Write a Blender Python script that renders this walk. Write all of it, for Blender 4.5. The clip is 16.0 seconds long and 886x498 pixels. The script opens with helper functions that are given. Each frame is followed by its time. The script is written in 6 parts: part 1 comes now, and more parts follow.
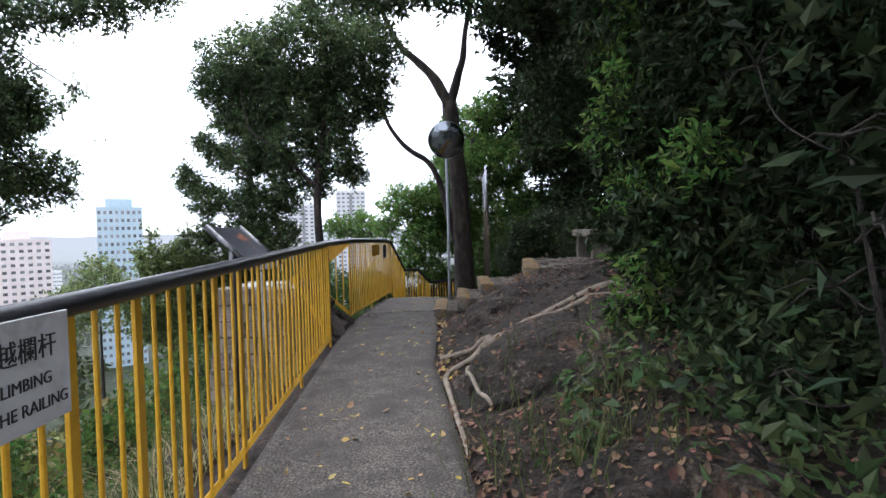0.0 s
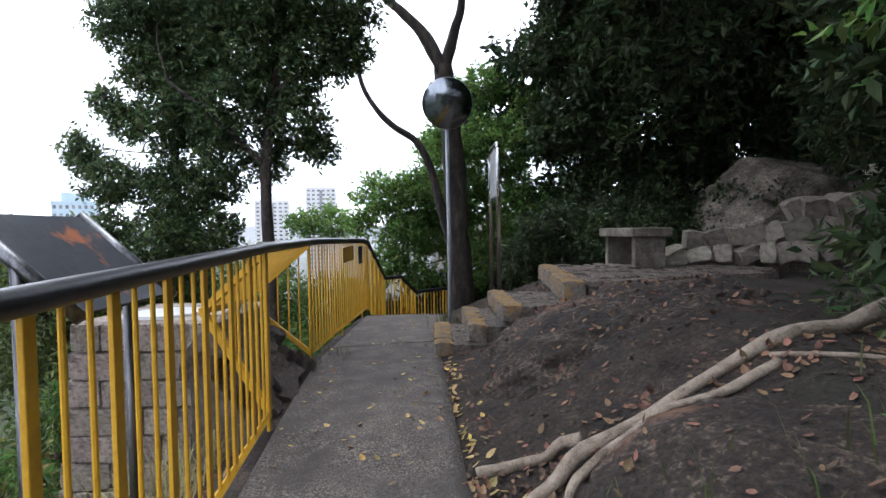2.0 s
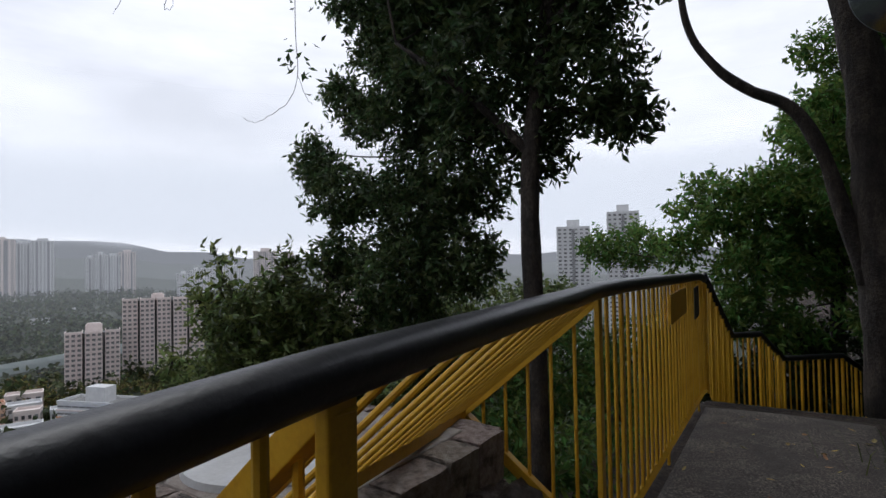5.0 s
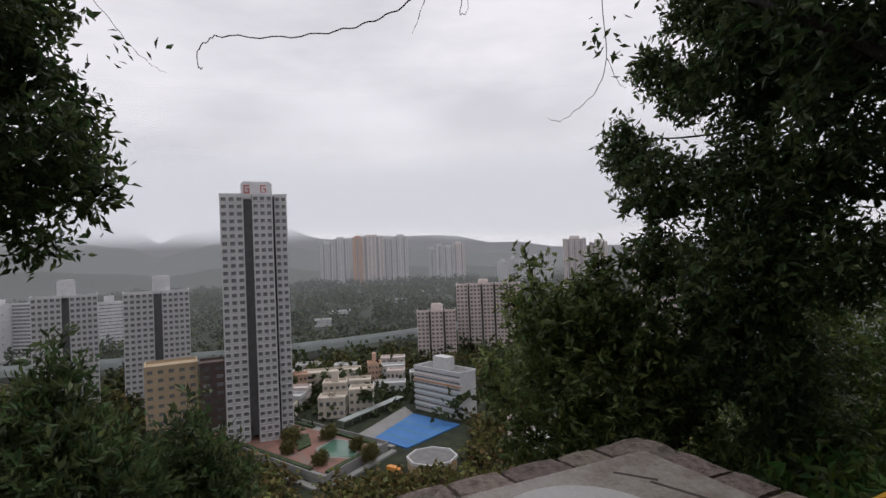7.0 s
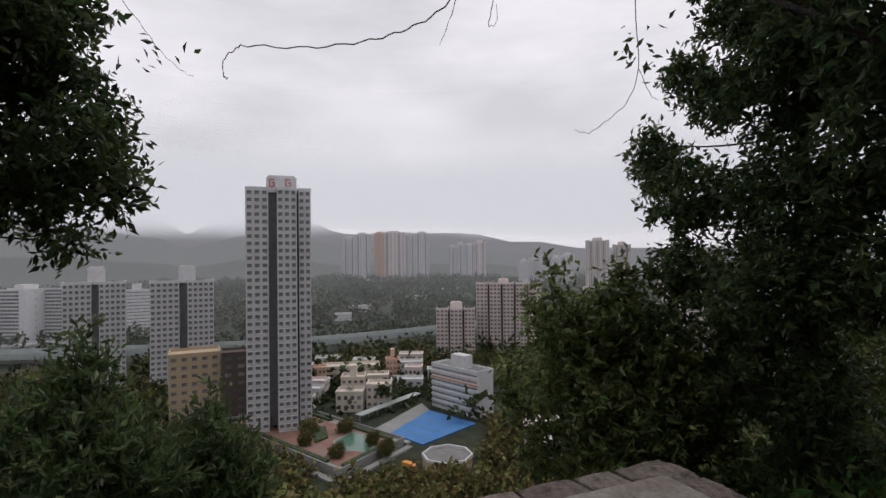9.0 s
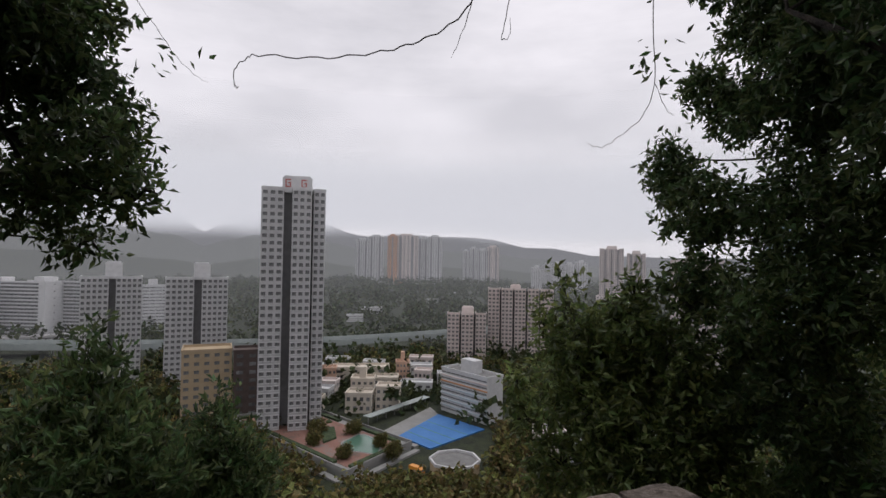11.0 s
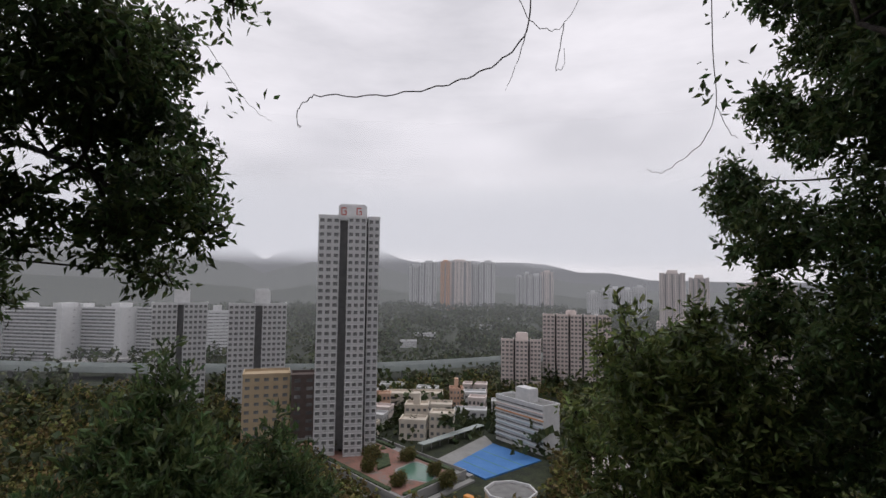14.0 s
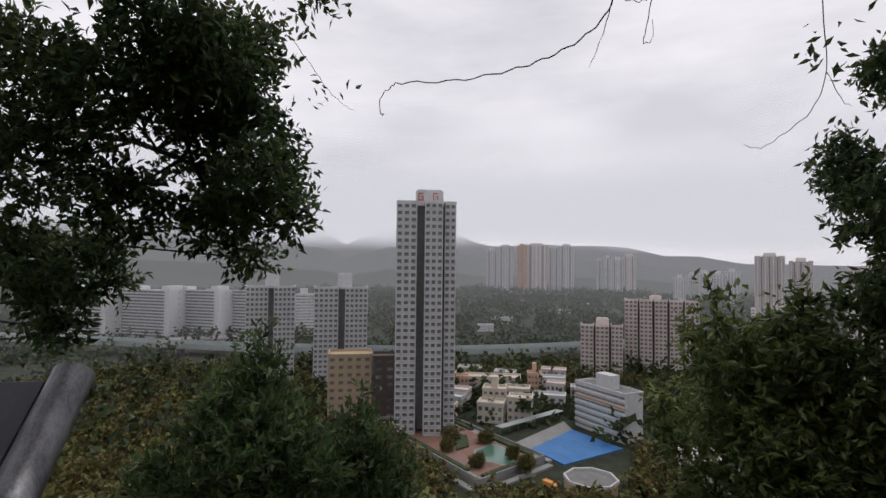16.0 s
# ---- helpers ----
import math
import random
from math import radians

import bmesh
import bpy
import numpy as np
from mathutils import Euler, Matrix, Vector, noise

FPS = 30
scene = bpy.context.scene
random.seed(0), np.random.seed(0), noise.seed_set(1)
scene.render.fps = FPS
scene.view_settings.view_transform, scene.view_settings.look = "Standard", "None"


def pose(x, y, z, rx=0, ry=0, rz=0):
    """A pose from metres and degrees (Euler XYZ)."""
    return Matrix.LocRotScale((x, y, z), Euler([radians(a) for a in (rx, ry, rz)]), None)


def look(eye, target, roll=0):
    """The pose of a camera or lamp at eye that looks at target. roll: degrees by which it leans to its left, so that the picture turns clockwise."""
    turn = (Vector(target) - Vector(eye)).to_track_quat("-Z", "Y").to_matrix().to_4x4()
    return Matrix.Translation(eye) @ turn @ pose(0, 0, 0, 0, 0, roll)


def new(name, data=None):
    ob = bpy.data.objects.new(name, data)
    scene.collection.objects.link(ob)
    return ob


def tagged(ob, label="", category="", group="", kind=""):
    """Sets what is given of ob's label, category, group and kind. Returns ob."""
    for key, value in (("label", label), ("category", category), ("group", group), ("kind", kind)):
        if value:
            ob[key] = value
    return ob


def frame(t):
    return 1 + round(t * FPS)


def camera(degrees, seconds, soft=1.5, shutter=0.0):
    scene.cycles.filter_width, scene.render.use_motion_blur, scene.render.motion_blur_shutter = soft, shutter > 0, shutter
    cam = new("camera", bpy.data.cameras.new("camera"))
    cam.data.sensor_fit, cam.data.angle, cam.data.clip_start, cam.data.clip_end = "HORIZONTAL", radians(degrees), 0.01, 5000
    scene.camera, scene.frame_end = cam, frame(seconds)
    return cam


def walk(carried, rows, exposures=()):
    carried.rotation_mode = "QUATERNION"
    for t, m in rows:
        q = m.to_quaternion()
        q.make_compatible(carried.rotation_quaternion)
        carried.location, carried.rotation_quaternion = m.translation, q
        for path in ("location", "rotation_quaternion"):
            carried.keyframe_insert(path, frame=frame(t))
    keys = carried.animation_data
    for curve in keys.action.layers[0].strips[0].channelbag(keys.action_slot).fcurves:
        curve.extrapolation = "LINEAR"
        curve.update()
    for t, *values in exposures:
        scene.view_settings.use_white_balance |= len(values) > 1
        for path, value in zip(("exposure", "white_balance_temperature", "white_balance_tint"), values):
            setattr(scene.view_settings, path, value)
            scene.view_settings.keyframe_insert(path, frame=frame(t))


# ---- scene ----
cam = camera(80.1, 16.0)
PATH = [
    (0, (0.340, -0.617, 1.163), (0.282, 1.381, 1.099), -1.4),
    (0.5, (0.211, 0.067, 1.145), (0.160, 2.065, 1.087), -1.6),
    (1, (0.084, 0.632, 1.138), (0.075, 2.631, 1.065), -1.4),
    (1.5, (0.008, 1.236, 1.128), (0.032, 3.235, 1.058), -1.2),
    (2, (-0.068, 1.801, 1.161), (-0.017, 3.799, 1.089), -0.9),
    (2.5, (-0.092, 2.443, 1.129), (-0.094, 4.442, 1.074), -0.2),
    (3, (-0.146, 3.016, 1.152), (-0.239, 5.013, 1.104), -0.0),
    (3.5, (-0.274, 3.521, 1.125), (-0.455, 5.513, 1.090), -0.6),
    (4, (-0.250, 3.840, 1.098), (-0.682, 5.793, 1.078), -0.6),
    (4.5, (-0.345, 4.182, 1.139), (-1.056, 6.051, 1.136), -0.3),
    (5, (-0.648, 4.555, 1.198), (-1.659, 6.281, 1.241), -1.0),
    (5.2, (-0.771, 4.638, 1.212), (-1.889, 6.295, 1.264), -1.6),
    (7.5, (-0.925, 4.790, 1.341), (-2.743, 5.624, 1.366), -2.0),
    (8, (-0.932, 4.793, 1.361), (-2.744, 5.639, 1.402), -1.9),
    (8.5, (-0.940, 4.795, 1.366), (-2.750, 5.645, 1.394), -1.1),
    (11, (-0.955, 4.825, 1.398), (-2.791, 5.615, 1.433), 1.0),
    (11.5, (-0.956, 4.824, 1.410), (-2.806, 5.583, 1.476), 0.7),
    (12, (-0.958, 4.824, 1.412), (-2.821, 5.545, 1.498), 0.2),
    (12.5, (-0.959, 4.823, 1.414), (-2.828, 5.527, 1.525), -0.0),
    (13, (-0.960, 4.822, 1.416), (-2.836, 5.505, 1.537), 0.4),
    (13.5, (-0.959, 4.818, 1.417), (-2.849, 5.461, 1.542), 0.4),
    (14, (-0.958, 4.815, 1.413), (-2.861, 5.416, 1.542), 0.7),
    (14.5, (-0.958, 4.811, 1.414), (-2.885, 5.328, 1.536), 0.1),
    (15, (-0.957, 4.807, 1.410), (-2.906, 5.243, 1.516), 0.6),
    (15.5, (-0.956, 4.804, 1.411), (-2.919, 5.179, 1.494), 0.1),
    (16, (-0.955, 4.800, 1.412), (-2.928, 5.121, 1.478), 0.6),
]
EXPOSURES = [(0, 1.62, 5780, 10), (2.5, 1.78, 5780, 10), (3.5, 1.78, 5780, 10), (4.6, 0.85, 5960, 10), (5.2, -0.1, 6040, 10), (7.3, -0.22, 6450, 14), (16, -0.2, 6450, 14)]
walk(cam, [(t, look(eye, target, roll)) for t, eye, target, roll in PATH], EXPOSURES)

# ---- light ----
def nt(tree, kind, **sets):
    n = tree.nodes.new(kind)
    for k, v in sets.items():
        n.inputs[k.replace("_", " ")].default_value = v
    return n


world = bpy.data.worlds.new("overcast_sky")
scene.world = world
world.use_nodes = True
wt = world.node_tree
wt.nodes.clear()
sky = wt.nodes.new("ShaderNodeTexSky")
sky.sky_type, sky.sun_disc = "NISHITA", False
sky.sun_elevation, sky.sun_rotation = radians(64), radians(326)
sky.air_density, sky.dust_density = 1.0, 4.0
dim = nt(wt, "ShaderNodeVectorMath")
dim.operation = "SCALE"
dim.inputs["Scale"].default_value = 0.09
wt.links.new(sky.outputs[0], dim.inputs[0])
tc = wt.nodes.new("ShaderNodeTexCoord")
mp = wt.nodes.new("ShaderNodeMapping")
mp.inputs["Scale"].default_value = (1, 1, 3.5)
cl = nt(wt, "ShaderNodeTexNoise", Scale=2.2, Detail=6.0, Roughness=0.55)
cr = wt.nodes.new("ShaderNodeValToRGB")
cr.color_ramp.elements[0].position, cr.color_ramp.elements[0].color = 0.34, (0.8, 0.795, 0.825, 1)
cr.color_ramp.elements[1].position, cr.color_ramp.elements[1].color = 0.66, (1.12, 1.1, 1.13, 1)
mx = wt.nodes.new("ShaderNodeMix")
mx.data_type = "RGBA"
mx.inputs[0].default_value = 0.9
bg = nt(wt, "ShaderNodeBackground", Strength=1.0)
ow = wt.nodes.new("ShaderNodeOutputWorld")
wt.links.new(tc.outputs["Generated"], mp.inputs[0])
wt.links.new(mp.outputs[0], cl.inputs["Vector"])
wt.links.new(cl.outputs[0], cr.inputs[0])
wt.links.new(dim.outputs[0], mx.inputs[6])
wt.links.new(cr.outputs[0], mx.inputs[7])
wt.links.new(mx.outputs[2], bg.inputs[0])
wt.links.new(bg.outputs[0], ow.inputs[0])

sun = new("sun", bpy.data.lights.new("sun", "SUN"))
sun.data.energy, sun.data.angle, sun.data.color = 0.7, radians(25), (1.0, 0.97, 0.92)
sun.matrix_world = look((-8, 12, 30), (0, 0, 0))


# ---- materials ----
def mat(name, cols, rough=0.8, metal=0.0, scale=8.0, bump=0.0, bscale=40.0, rand=None, spec=0.5, stretch=(1, 1, 1), stain=None, grain=0.4):
    """A procedural surface: colour from noise at two scales, relief, optional variation piece by piece and stains."""
    m = bpy.data.materials.new(name)
    m.use_nodes = True
    t = m.node_tree
    b = t.nodes["Principled BSDF"]
    b.inputs["Roughness"].default_value, b.inputs["Metallic"].default_value = rough, metal
    b.inputs["Specular IOR Level"].default_value = spec
    c = t.nodes.new("ShaderNodeTexCoord")
    mpn = t.nodes.new("ShaderNodeMapping")
    mpn.inputs["Scale"].default_value = stretch
    t.links.new(c.outputs["Object"], mpn.inputs[0])
    n = nt(t, "ShaderNodeTexNoise", Scale=scale, Detail=8.0, Roughness=0.6)
    t.links.new(mpn.outputs[0], n.inputs["Vector"])
    fine = nt(t, "ShaderNodeTexNoise", Scale=scale * 11, Detail=4.0, Roughness=0.7)
    t.links.new(mpn.outputs[0], fine.inputs["Vector"])
    blend = t.nodes.new("ShaderNodeMix")
    blend.inputs[0].default_value = grain
    t.links.new(n.outputs[0], blend.inputs[2])
    t.links.new(fine.outputs[0], blend.inputs[3])
    r = t.nodes.new("ShaderNodeValToRGB")
    els = r.color_ramp.elements
    while len(els) < len(cols):
        els.new(0.5)
    for i, k in enumerate(cols):
        els[i].position = 0.38 + 0.24 * i / max(1, len(cols) - 1)
        els[i].color = (*k, 1)
    t.links.new(blend.outputs[0], r.inputs[0])
    out = r.outputs[0]
    if stain:
        sc, col, lo, hi = stain
        n2 = nt(t, "ShaderNodeTexNoise", Scale=sc, Detail=5.0, Roughness=0.65)
        t.links.new(c.outputs["Object"], n2.inputs["Vector"])
        mr = nt(t, "ShaderNodeMapRange", From_Min=lo, From_Max=hi)
        t.links.new(n2.outputs[0], mr.inputs[0])
        ms = t.nodes.new("ShaderNodeMix")
        ms.data_type = "RGBA"
        t.links.new(mr.outputs[0], ms.inputs[0])
        t.links.new(out, ms.inputs[6])
        ms.inputs[7].default_value = (*col, 1)
        out = ms.outputs[2]
    if rand:
        src, amount, hue = rand
        if src == "island":
            g = t.nodes.new("ShaderNodeNewGeometry").outputs["Random Per Island"]
        else:
            g = t.nodes.new("ShaderNodeObjectInfo").outputs["Random"]
        hs = t.nodes.new("ShaderNodeHueSaturation")
        v = nt(t, "ShaderNodeMapRange", To_Min=1 - amount, To_Max=1 + amount)
        h = nt(t, "ShaderNodeMapRange", To_Min=0.5 - hue, To_Max=0.5 + hue)
        mm = nt(t, "ShaderNodeMath")
        mm.operation = "FRACT"
        m7 = nt(t, "ShaderNodeMath")
        m7.operation = "MULTIPLY"
        m7.inputs[1].default_value = 7.31
        t.links.new(g, m7.inputs[0])
        t.links.new(m7.outputs[0], mm.inputs[0])
        t.links.new(g, v.inputs[0])
        t.links.new(mm.outputs[0], h.inputs[0])
        t.links.new(v.outputs[0], hs.inputs["Value"])
        t.links.new(h.outputs[0], hs.inputs["Hue"])
        t.links.new(out, hs.inputs["Color"])
        out = hs.outputs[0]
    t.links.new(out, b.inputs["Base Color"])
    if bump:
        bn = nt(t, "ShaderNodeTexNoise", Scale=bscale, Detail=6.0, Roughness=0.65)
        t.links.new(c.outputs["Object"], bn.inputs["Vector"])
        bp = nt(t, "ShaderNodeBump", Strength=bump, Distance=0.8 / bscale)
        t.links.new(bn.outputs[0], bp.inputs["Height"])
        t.links.new(bp.outputs[0], b.inputs["Normal"])
    return m


def leaf_mat(name, dark, light, amount=0.45, hue=0.03, through_light=0.42, rough=0.55, spec=0.22):
    m = mat(name, [dark, light], rough=rough, scale=1.2, rand=("island", amount, hue), spec=spec)
    t = m.node_tree
    b = t.nodes["Principled BSDF"]
    tr = t.nodes.new("ShaderNodeBsdfTranslucent")
    mixs = t.nodes.new("ShaderNodeMixShader")
    mixs.inputs[0].default_value = through_light
    src = b.inputs["Base Color"].links[0].from_socket
    t.links.new(src, tr.inputs[0])
    t.links.new(b.outputs[0], mixs.inputs[1])
    t.links.new(tr.outputs[0], mixs.inputs[2])
    t.links.new(mixs.outputs[0], t.nodes["Material Output"].inputs[0])
    return m


M_ASPHALT = mat("asphalt", [(0.019, 0.0152, 0.0125), (0.073, 0.06, 0.05), (0.235, 0.197, 0.165)], 0.75, scale=7.0, bump=1.0, bscale=40, grain=0.8, stain=(2.2, (0.05, 0.042, 0.036), 0.48, 0.66))
M_ROCK = mat("weathered_rock", [(0.009, 0.0065, 0.0045), (0.024, 0.0155, 0.011), (0.05, 0.034, 0.0245), (0.18, 0.135, 0.1)], 0.92, scale=2.6, bump=1.0, bscale=24, grain=0.55, stain=(1.7, (0.2, 0.105, 0.065), 0.6, 0.68))
M_BOULDER = mat("boulder_granite", [(0.045, 0.036, 0.027), (0.145, 0.12, 0.093), (0.32, 0.275, 0.225)], 0.9, scale=2.0, bump=0.9, bscale=12, stain=(1.1, (0.06, 0.06, 0.05), 0.5, 0.66))
M_STONE = mat("granite_block", [(0.19, 0.148, 0.125), (0.33, 0.268, 0.228), (0.46, 0.39, 0.345)], 0.88, scale=9, bump=0.9, bscale=28, rand=("object", 0.25, 0.02), stain=(3.0, (0.09, 0.07, 0.06), 0.5, 0.68))
M_DARKSTONE = mat("mossy_rubble", [(0.035, 0.029, 0.025), (0.085, 0.066, 0.056), (0.16, 0.125, 0.105)], 0.9, scale=7, bump=1.0, bscale=22, rand=("object", 0.3, 0.02))
M_STEP = mat("step_stone", [(0.07, 0.054, 0.042), (0.16, 0.128, 0.103), (0.29, 0.245, 0.205)], 0.88, scale=5, stain=(6.0, (0.06, 0.05, 0.04), 0.5, 0.66), bump=0.9, bscale=26, rand=("object", 0.2, 0.02))
M_NOSING = mat("worn_yellow_paint", [(0.1, 0.085, 0.07), (0.2, 0.175, 0.15), (0.28, 0.25, 0.22)], 0.88, scale=7, bump=1.0, bscale=20, rand=("object", 0.2, 0.01))
pt = M_NOSING.node_tree
pb = pt.nodes["Principled BSDF"]
pgeo = pt.nodes.new("ShaderNodeNewGeometry")
psep = pt.nodes.new("ShaderNodeSeparateXYZ")
pup = nt(pt, "ShaderNodeMapRange", From_Min=0.1, From_Max=0.85, To_Min=0.02, To_Max=0.11)
pno = nt(pt, "ShaderNodeTexNoise", Scale=7.0, Detail=8.0, Roughness=0.75)
padd = nt(pt, "ShaderNodeMath")
pmr = nt(pt, "ShaderNodeMapRange", From_Min=0.5, From_Max=0.66, To_Max=0.9)
pmx = pt.nodes.new("ShaderNodeMix")
pmx.data_type = "RGBA"
pmx.inputs[7].default_value = (0.4, 0.235, 0.07, 1)
pt.links.new(pgeo.outputs["Normal"], psep.inputs[0])
pt.links.new(psep.outputs[2], pup.inputs[0])
pt.links.new(pgeo.outputs["Position"], pno.inputs["Vector"])
pt.links.new(pup.outputs[0], padd.inputs[0])
pt.links.new(pno.outputs[0], padd.inputs[1])
pt.links.new(padd.outputs[0], pmr.inputs[0])
pt.links.new(pmr.outputs[0], pmx.inputs[0])
pt.links.new(pb.inputs["Base Color"].links[0].from_socket, pmx.inputs[6])
pt.links.new(pmx.outputs[2], pb.inputs["Base Color"])
M_MORTAR = mat("mortar", [(0.045, 0.038, 0.032), (0.11, 0.095, 0.082)], 0.95, scale=14, bump=0.7, bscale=40)
M_SLAB = mat("slab_concrete", [(0.2, 0.17, 0.145), (0.31, 0.28, 0.25), (0.38, 0.355, 0.33)], 0.85, scale=5, bump=0.5, bscale=50, stain=(3.0, (0.16, 0.12, 0.1), 0.5, 0.7))
M_DISC = mat("disc_stone", [(0.4, 0.4, 0.395), (0.52, 0.52, 0.52)], 0.6, scale=6, bump=0.2, bscale=60)
M_CONCRETE = mat("old_concrete", [(0.055, 0.046, 0.036), (0.13, 0.111, 0.088), (0.25, 0.218, 0.176)], 0.9, scale=5, bump=0.7, bscale=40, stain=(3.0, (0.07, 0.065, 0.05), 0.5, 0.68))
M_YELLOW = mat("yellow_paint", [(0.5, 0.27, 0.012), (0.6, 0.335, 0.015), (0.66, 0.38, 0.025)], 0.45, scale=6, bump=0.15, bscale=60, stain=(9.0, (0.2, 0.11, 0.03), 0.62, 0.75))
M_BLACK = mat("black_paint", [(0.012, 0.013, 0.016), (0.024, 0.025, 0.029)], 0.36, scale=10, bump=0.12, bscale=45, stain=(8.0, (0.05, 0.05, 0.055), 0.62, 0.8))
M_STEEL = mat("stainless_steel", [(0.5, 0.5, 0.51), (0.62, 0.62, 0.63)], 0.22, 1.0, scale=20, stretch=(1, 1, 0.05))
M_STEEL_D = mat("scratched_steel", [(0.06, 0.06, 0.063), (0.2, 0.2, 0.21)], 0.4, 1.0, scale=30, bump=0.15, bscale=80, stretch=(1, 1, 0.08))
M_GALV = mat("galvanised_steel", [(0.26, 0.28, 0.31), (0.38, 0.4, 0.44)], 0.55, 0.15, scale=12, bump=0.2)
M_MIRROR = mat("mirror_glass", [(0.17, 0.185, 0.21), (0.23, 0.245, 0.27)], 0.1, 1.0, scale=5)
M_SIGN = mat("sign_panel", [(0.62, 0.62, 0.62), (0.72, 0.72, 0.72)], 0.5, scale=4, stain=(5, (0.3, 0.29, 0.27), 0.55, 0.8))
M_INK = mat("sign_ink", [(0.02, 0.02, 0.02), (0.03, 0.03, 0.03)], 0.5)
M_BOARD = mat("board_panel", [(0.02, 0.023, 0.03), (0.045, 0.05, 0.062)], 0.42, scale=3, spec=0.4, stain=(4, (0.3, 0.1, 0.04), 0.62, 0.7))
M_PANEL = mat("faded_grey_panel", [(0.2, 0.205, 0.2), (0.3, 0.305, 0.3)], 0.5, scale=4, stain=(5, (0.12, 0.12, 0.11), 0.55, 0.75))
M_BARK = mat("bark", [(0.01, 0.008, 0.007), (0.03, 0.023, 0.018), (0.075, 0.058, 0.045)], 0.95, scale=9, bump=1.0, bscale=22, stretch=(1, 1, 0.35))
M_ROOT = mat("root_bark", [(0.13, 0.1, 0.075), (0.26, 0.21, 0.16), (0.34, 0.28, 0.22)], 0.9, scale=12, bump=0.8, bscale=30)
M_TWIG = mat("twig", [(0.05, 0.035, 0.03), (0.09, 0.06, 0.05)], 0.9, scale=20)
M_LEAF = leaf_mat("leaf_green", (0.05, 0.09, 0.022), (0.11, 0.18, 0.045), 0.55, 0.045, 0.45)
M_LEAF_B = leaf_mat("leaf_deep", (0.046, 0.075, 0.03), (0.105, 0.15, 0.055), 0.6, 0.04, 0.48, 0.42, 0.38)
# leaf green darkened in colour to stand in for shade under the trees
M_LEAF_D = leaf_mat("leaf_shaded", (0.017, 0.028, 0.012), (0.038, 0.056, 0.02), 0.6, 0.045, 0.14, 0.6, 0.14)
M_LEAF_W = leaf_mat("woodland_leaf", (0.026, 0.043, 0.018), (0.062, 0.09, 0.032), 0.65, 0.045, 0.3, 0.5, 0.28)
M_LEAF_Y = leaf_mat("leaf_olive", (0.09, 0.126, 0.042), (0.2, 0.25, 0.08), 0.65, 0.03, 0.45, 0.4, 0.5)
# brighter copy of the leaf green: light through the gap put into colour
M_LEAF_V = leaf_mat("leaf_lit_green", (0.075, 0.135, 0.03), (0.15, 0.25, 0.06), 0.5, 0.04, 0.5)
M_WOODS = leaf_mat("hillside_leaf", (0.065, 0.075, 0.027), (0.2, 0.172, 0.056), 0.65, 0.06, 0.3)
M_FOREST = leaf_mat("forest_leaf", (0.026, 0.038, 0.016), (0.068, 0.084, 0.032), 0.55, 0.04, 0.22)
M_LITTER = mat("dead_leaf", [(0.075, 0.042, 0.026), (0.2, 0.11, 0.06)], 0.8, scale=3, rand=("island", 0.6, 0.03))
M_STRAW = leaf_mat("straw_grass", (0.25, 0.22, 0.1), (0.46, 0.4, 0.22))
M_GRASS = leaf_mat("grass", (0.05, 0.075, 0.02), (0.12, 0.14, 0.05))


M_ROCK.node_tree.nodes["Bump"].inputs["Distance"].default_value = 0.08

# hillside: soil near the path, scrub-green farther down
M_GROUND = mat("hillside", [(0.011, 0.0075, 0.0055), (0.029, 0.0188, 0.0128), (0.085, 0.058, 0.04)], 0.95, scale=4.0, bump=1.0, bscale=18, grain=0.55, stain=(0.9, (0.02, 0.02, 0.012), 0.52, 0.68))
gt = M_GROUND.node_tree
gt.nodes["Bump"].inputs["Distance"].default_value = 0.09
gb = gt.nodes["Principled BSDF"]
gsrc = gb.inputs["Base Color"].links[0].from_socket
gco = gt.nodes.new("ShaderNodeTexCoord")
gse = gt.nodes.new("ShaderNodeSeparateXYZ")
gno = nt(gt, "ShaderNodeTexNoise", Scale=0.12, Detail=12.0, Roughness=0.8)
grp = gt.nodes.new("ShaderNodeValToRGB")
grp.color_ramp.elements[0].position, grp.color_ramp.elements[0].color = 0.42, (0.008, 0.014, 0.006, 1)
grp.color_ramp.elements[1].position, grp.color_ramp.elements[1].color = 0.66, (0.045, 0.055, 0.022, 1)
gmr = nt(gt, "ShaderNodeMapRange", From_Min=-3.0, From_Max=-9.0)
gmx = gt.nodes.new("ShaderNodeMix")
gmx.data_type = "RGBA"
gt.links.new(gco.outputs["Object"], gse.inputs[0])
gt.links.new(gco.outputs["Object"], gno.inputs["Vector"])
gt.links.new(gno.outputs[0], grp.inputs[0])
gt.links.new(gse.outputs[0], gmr.inputs[0])
gt.links.new(gmr.outputs[0], gmx.inputs[0])
gt.links.new(gsrc, gmx.inputs[6])
gt.links.new(grp.outputs[0], gmx.inputs[7])
gt.links.new(gmx.outputs[2], gb.inputs["Base Color"])


# ---- mesh helpers ----
def link_mesh(name, me, material, parent=None, label=""):
    ob = new(name, me)
    if material:
        me.materials.append(material)
    if parent:
        ob.parent = parent
    if label:
        ob["label"] = label
    return ob


def part(name, bm, material, parent=None, label="", smooth=False):
    me = bpy.data.meshes.new(name)
    bm.to_mesh(me)
    bm.free()
    if smooth:
        me.polygons.foreach_set("use_smooth", [True] * len(me.polygons))
    return link_mesh(name, me, material, parent, label)


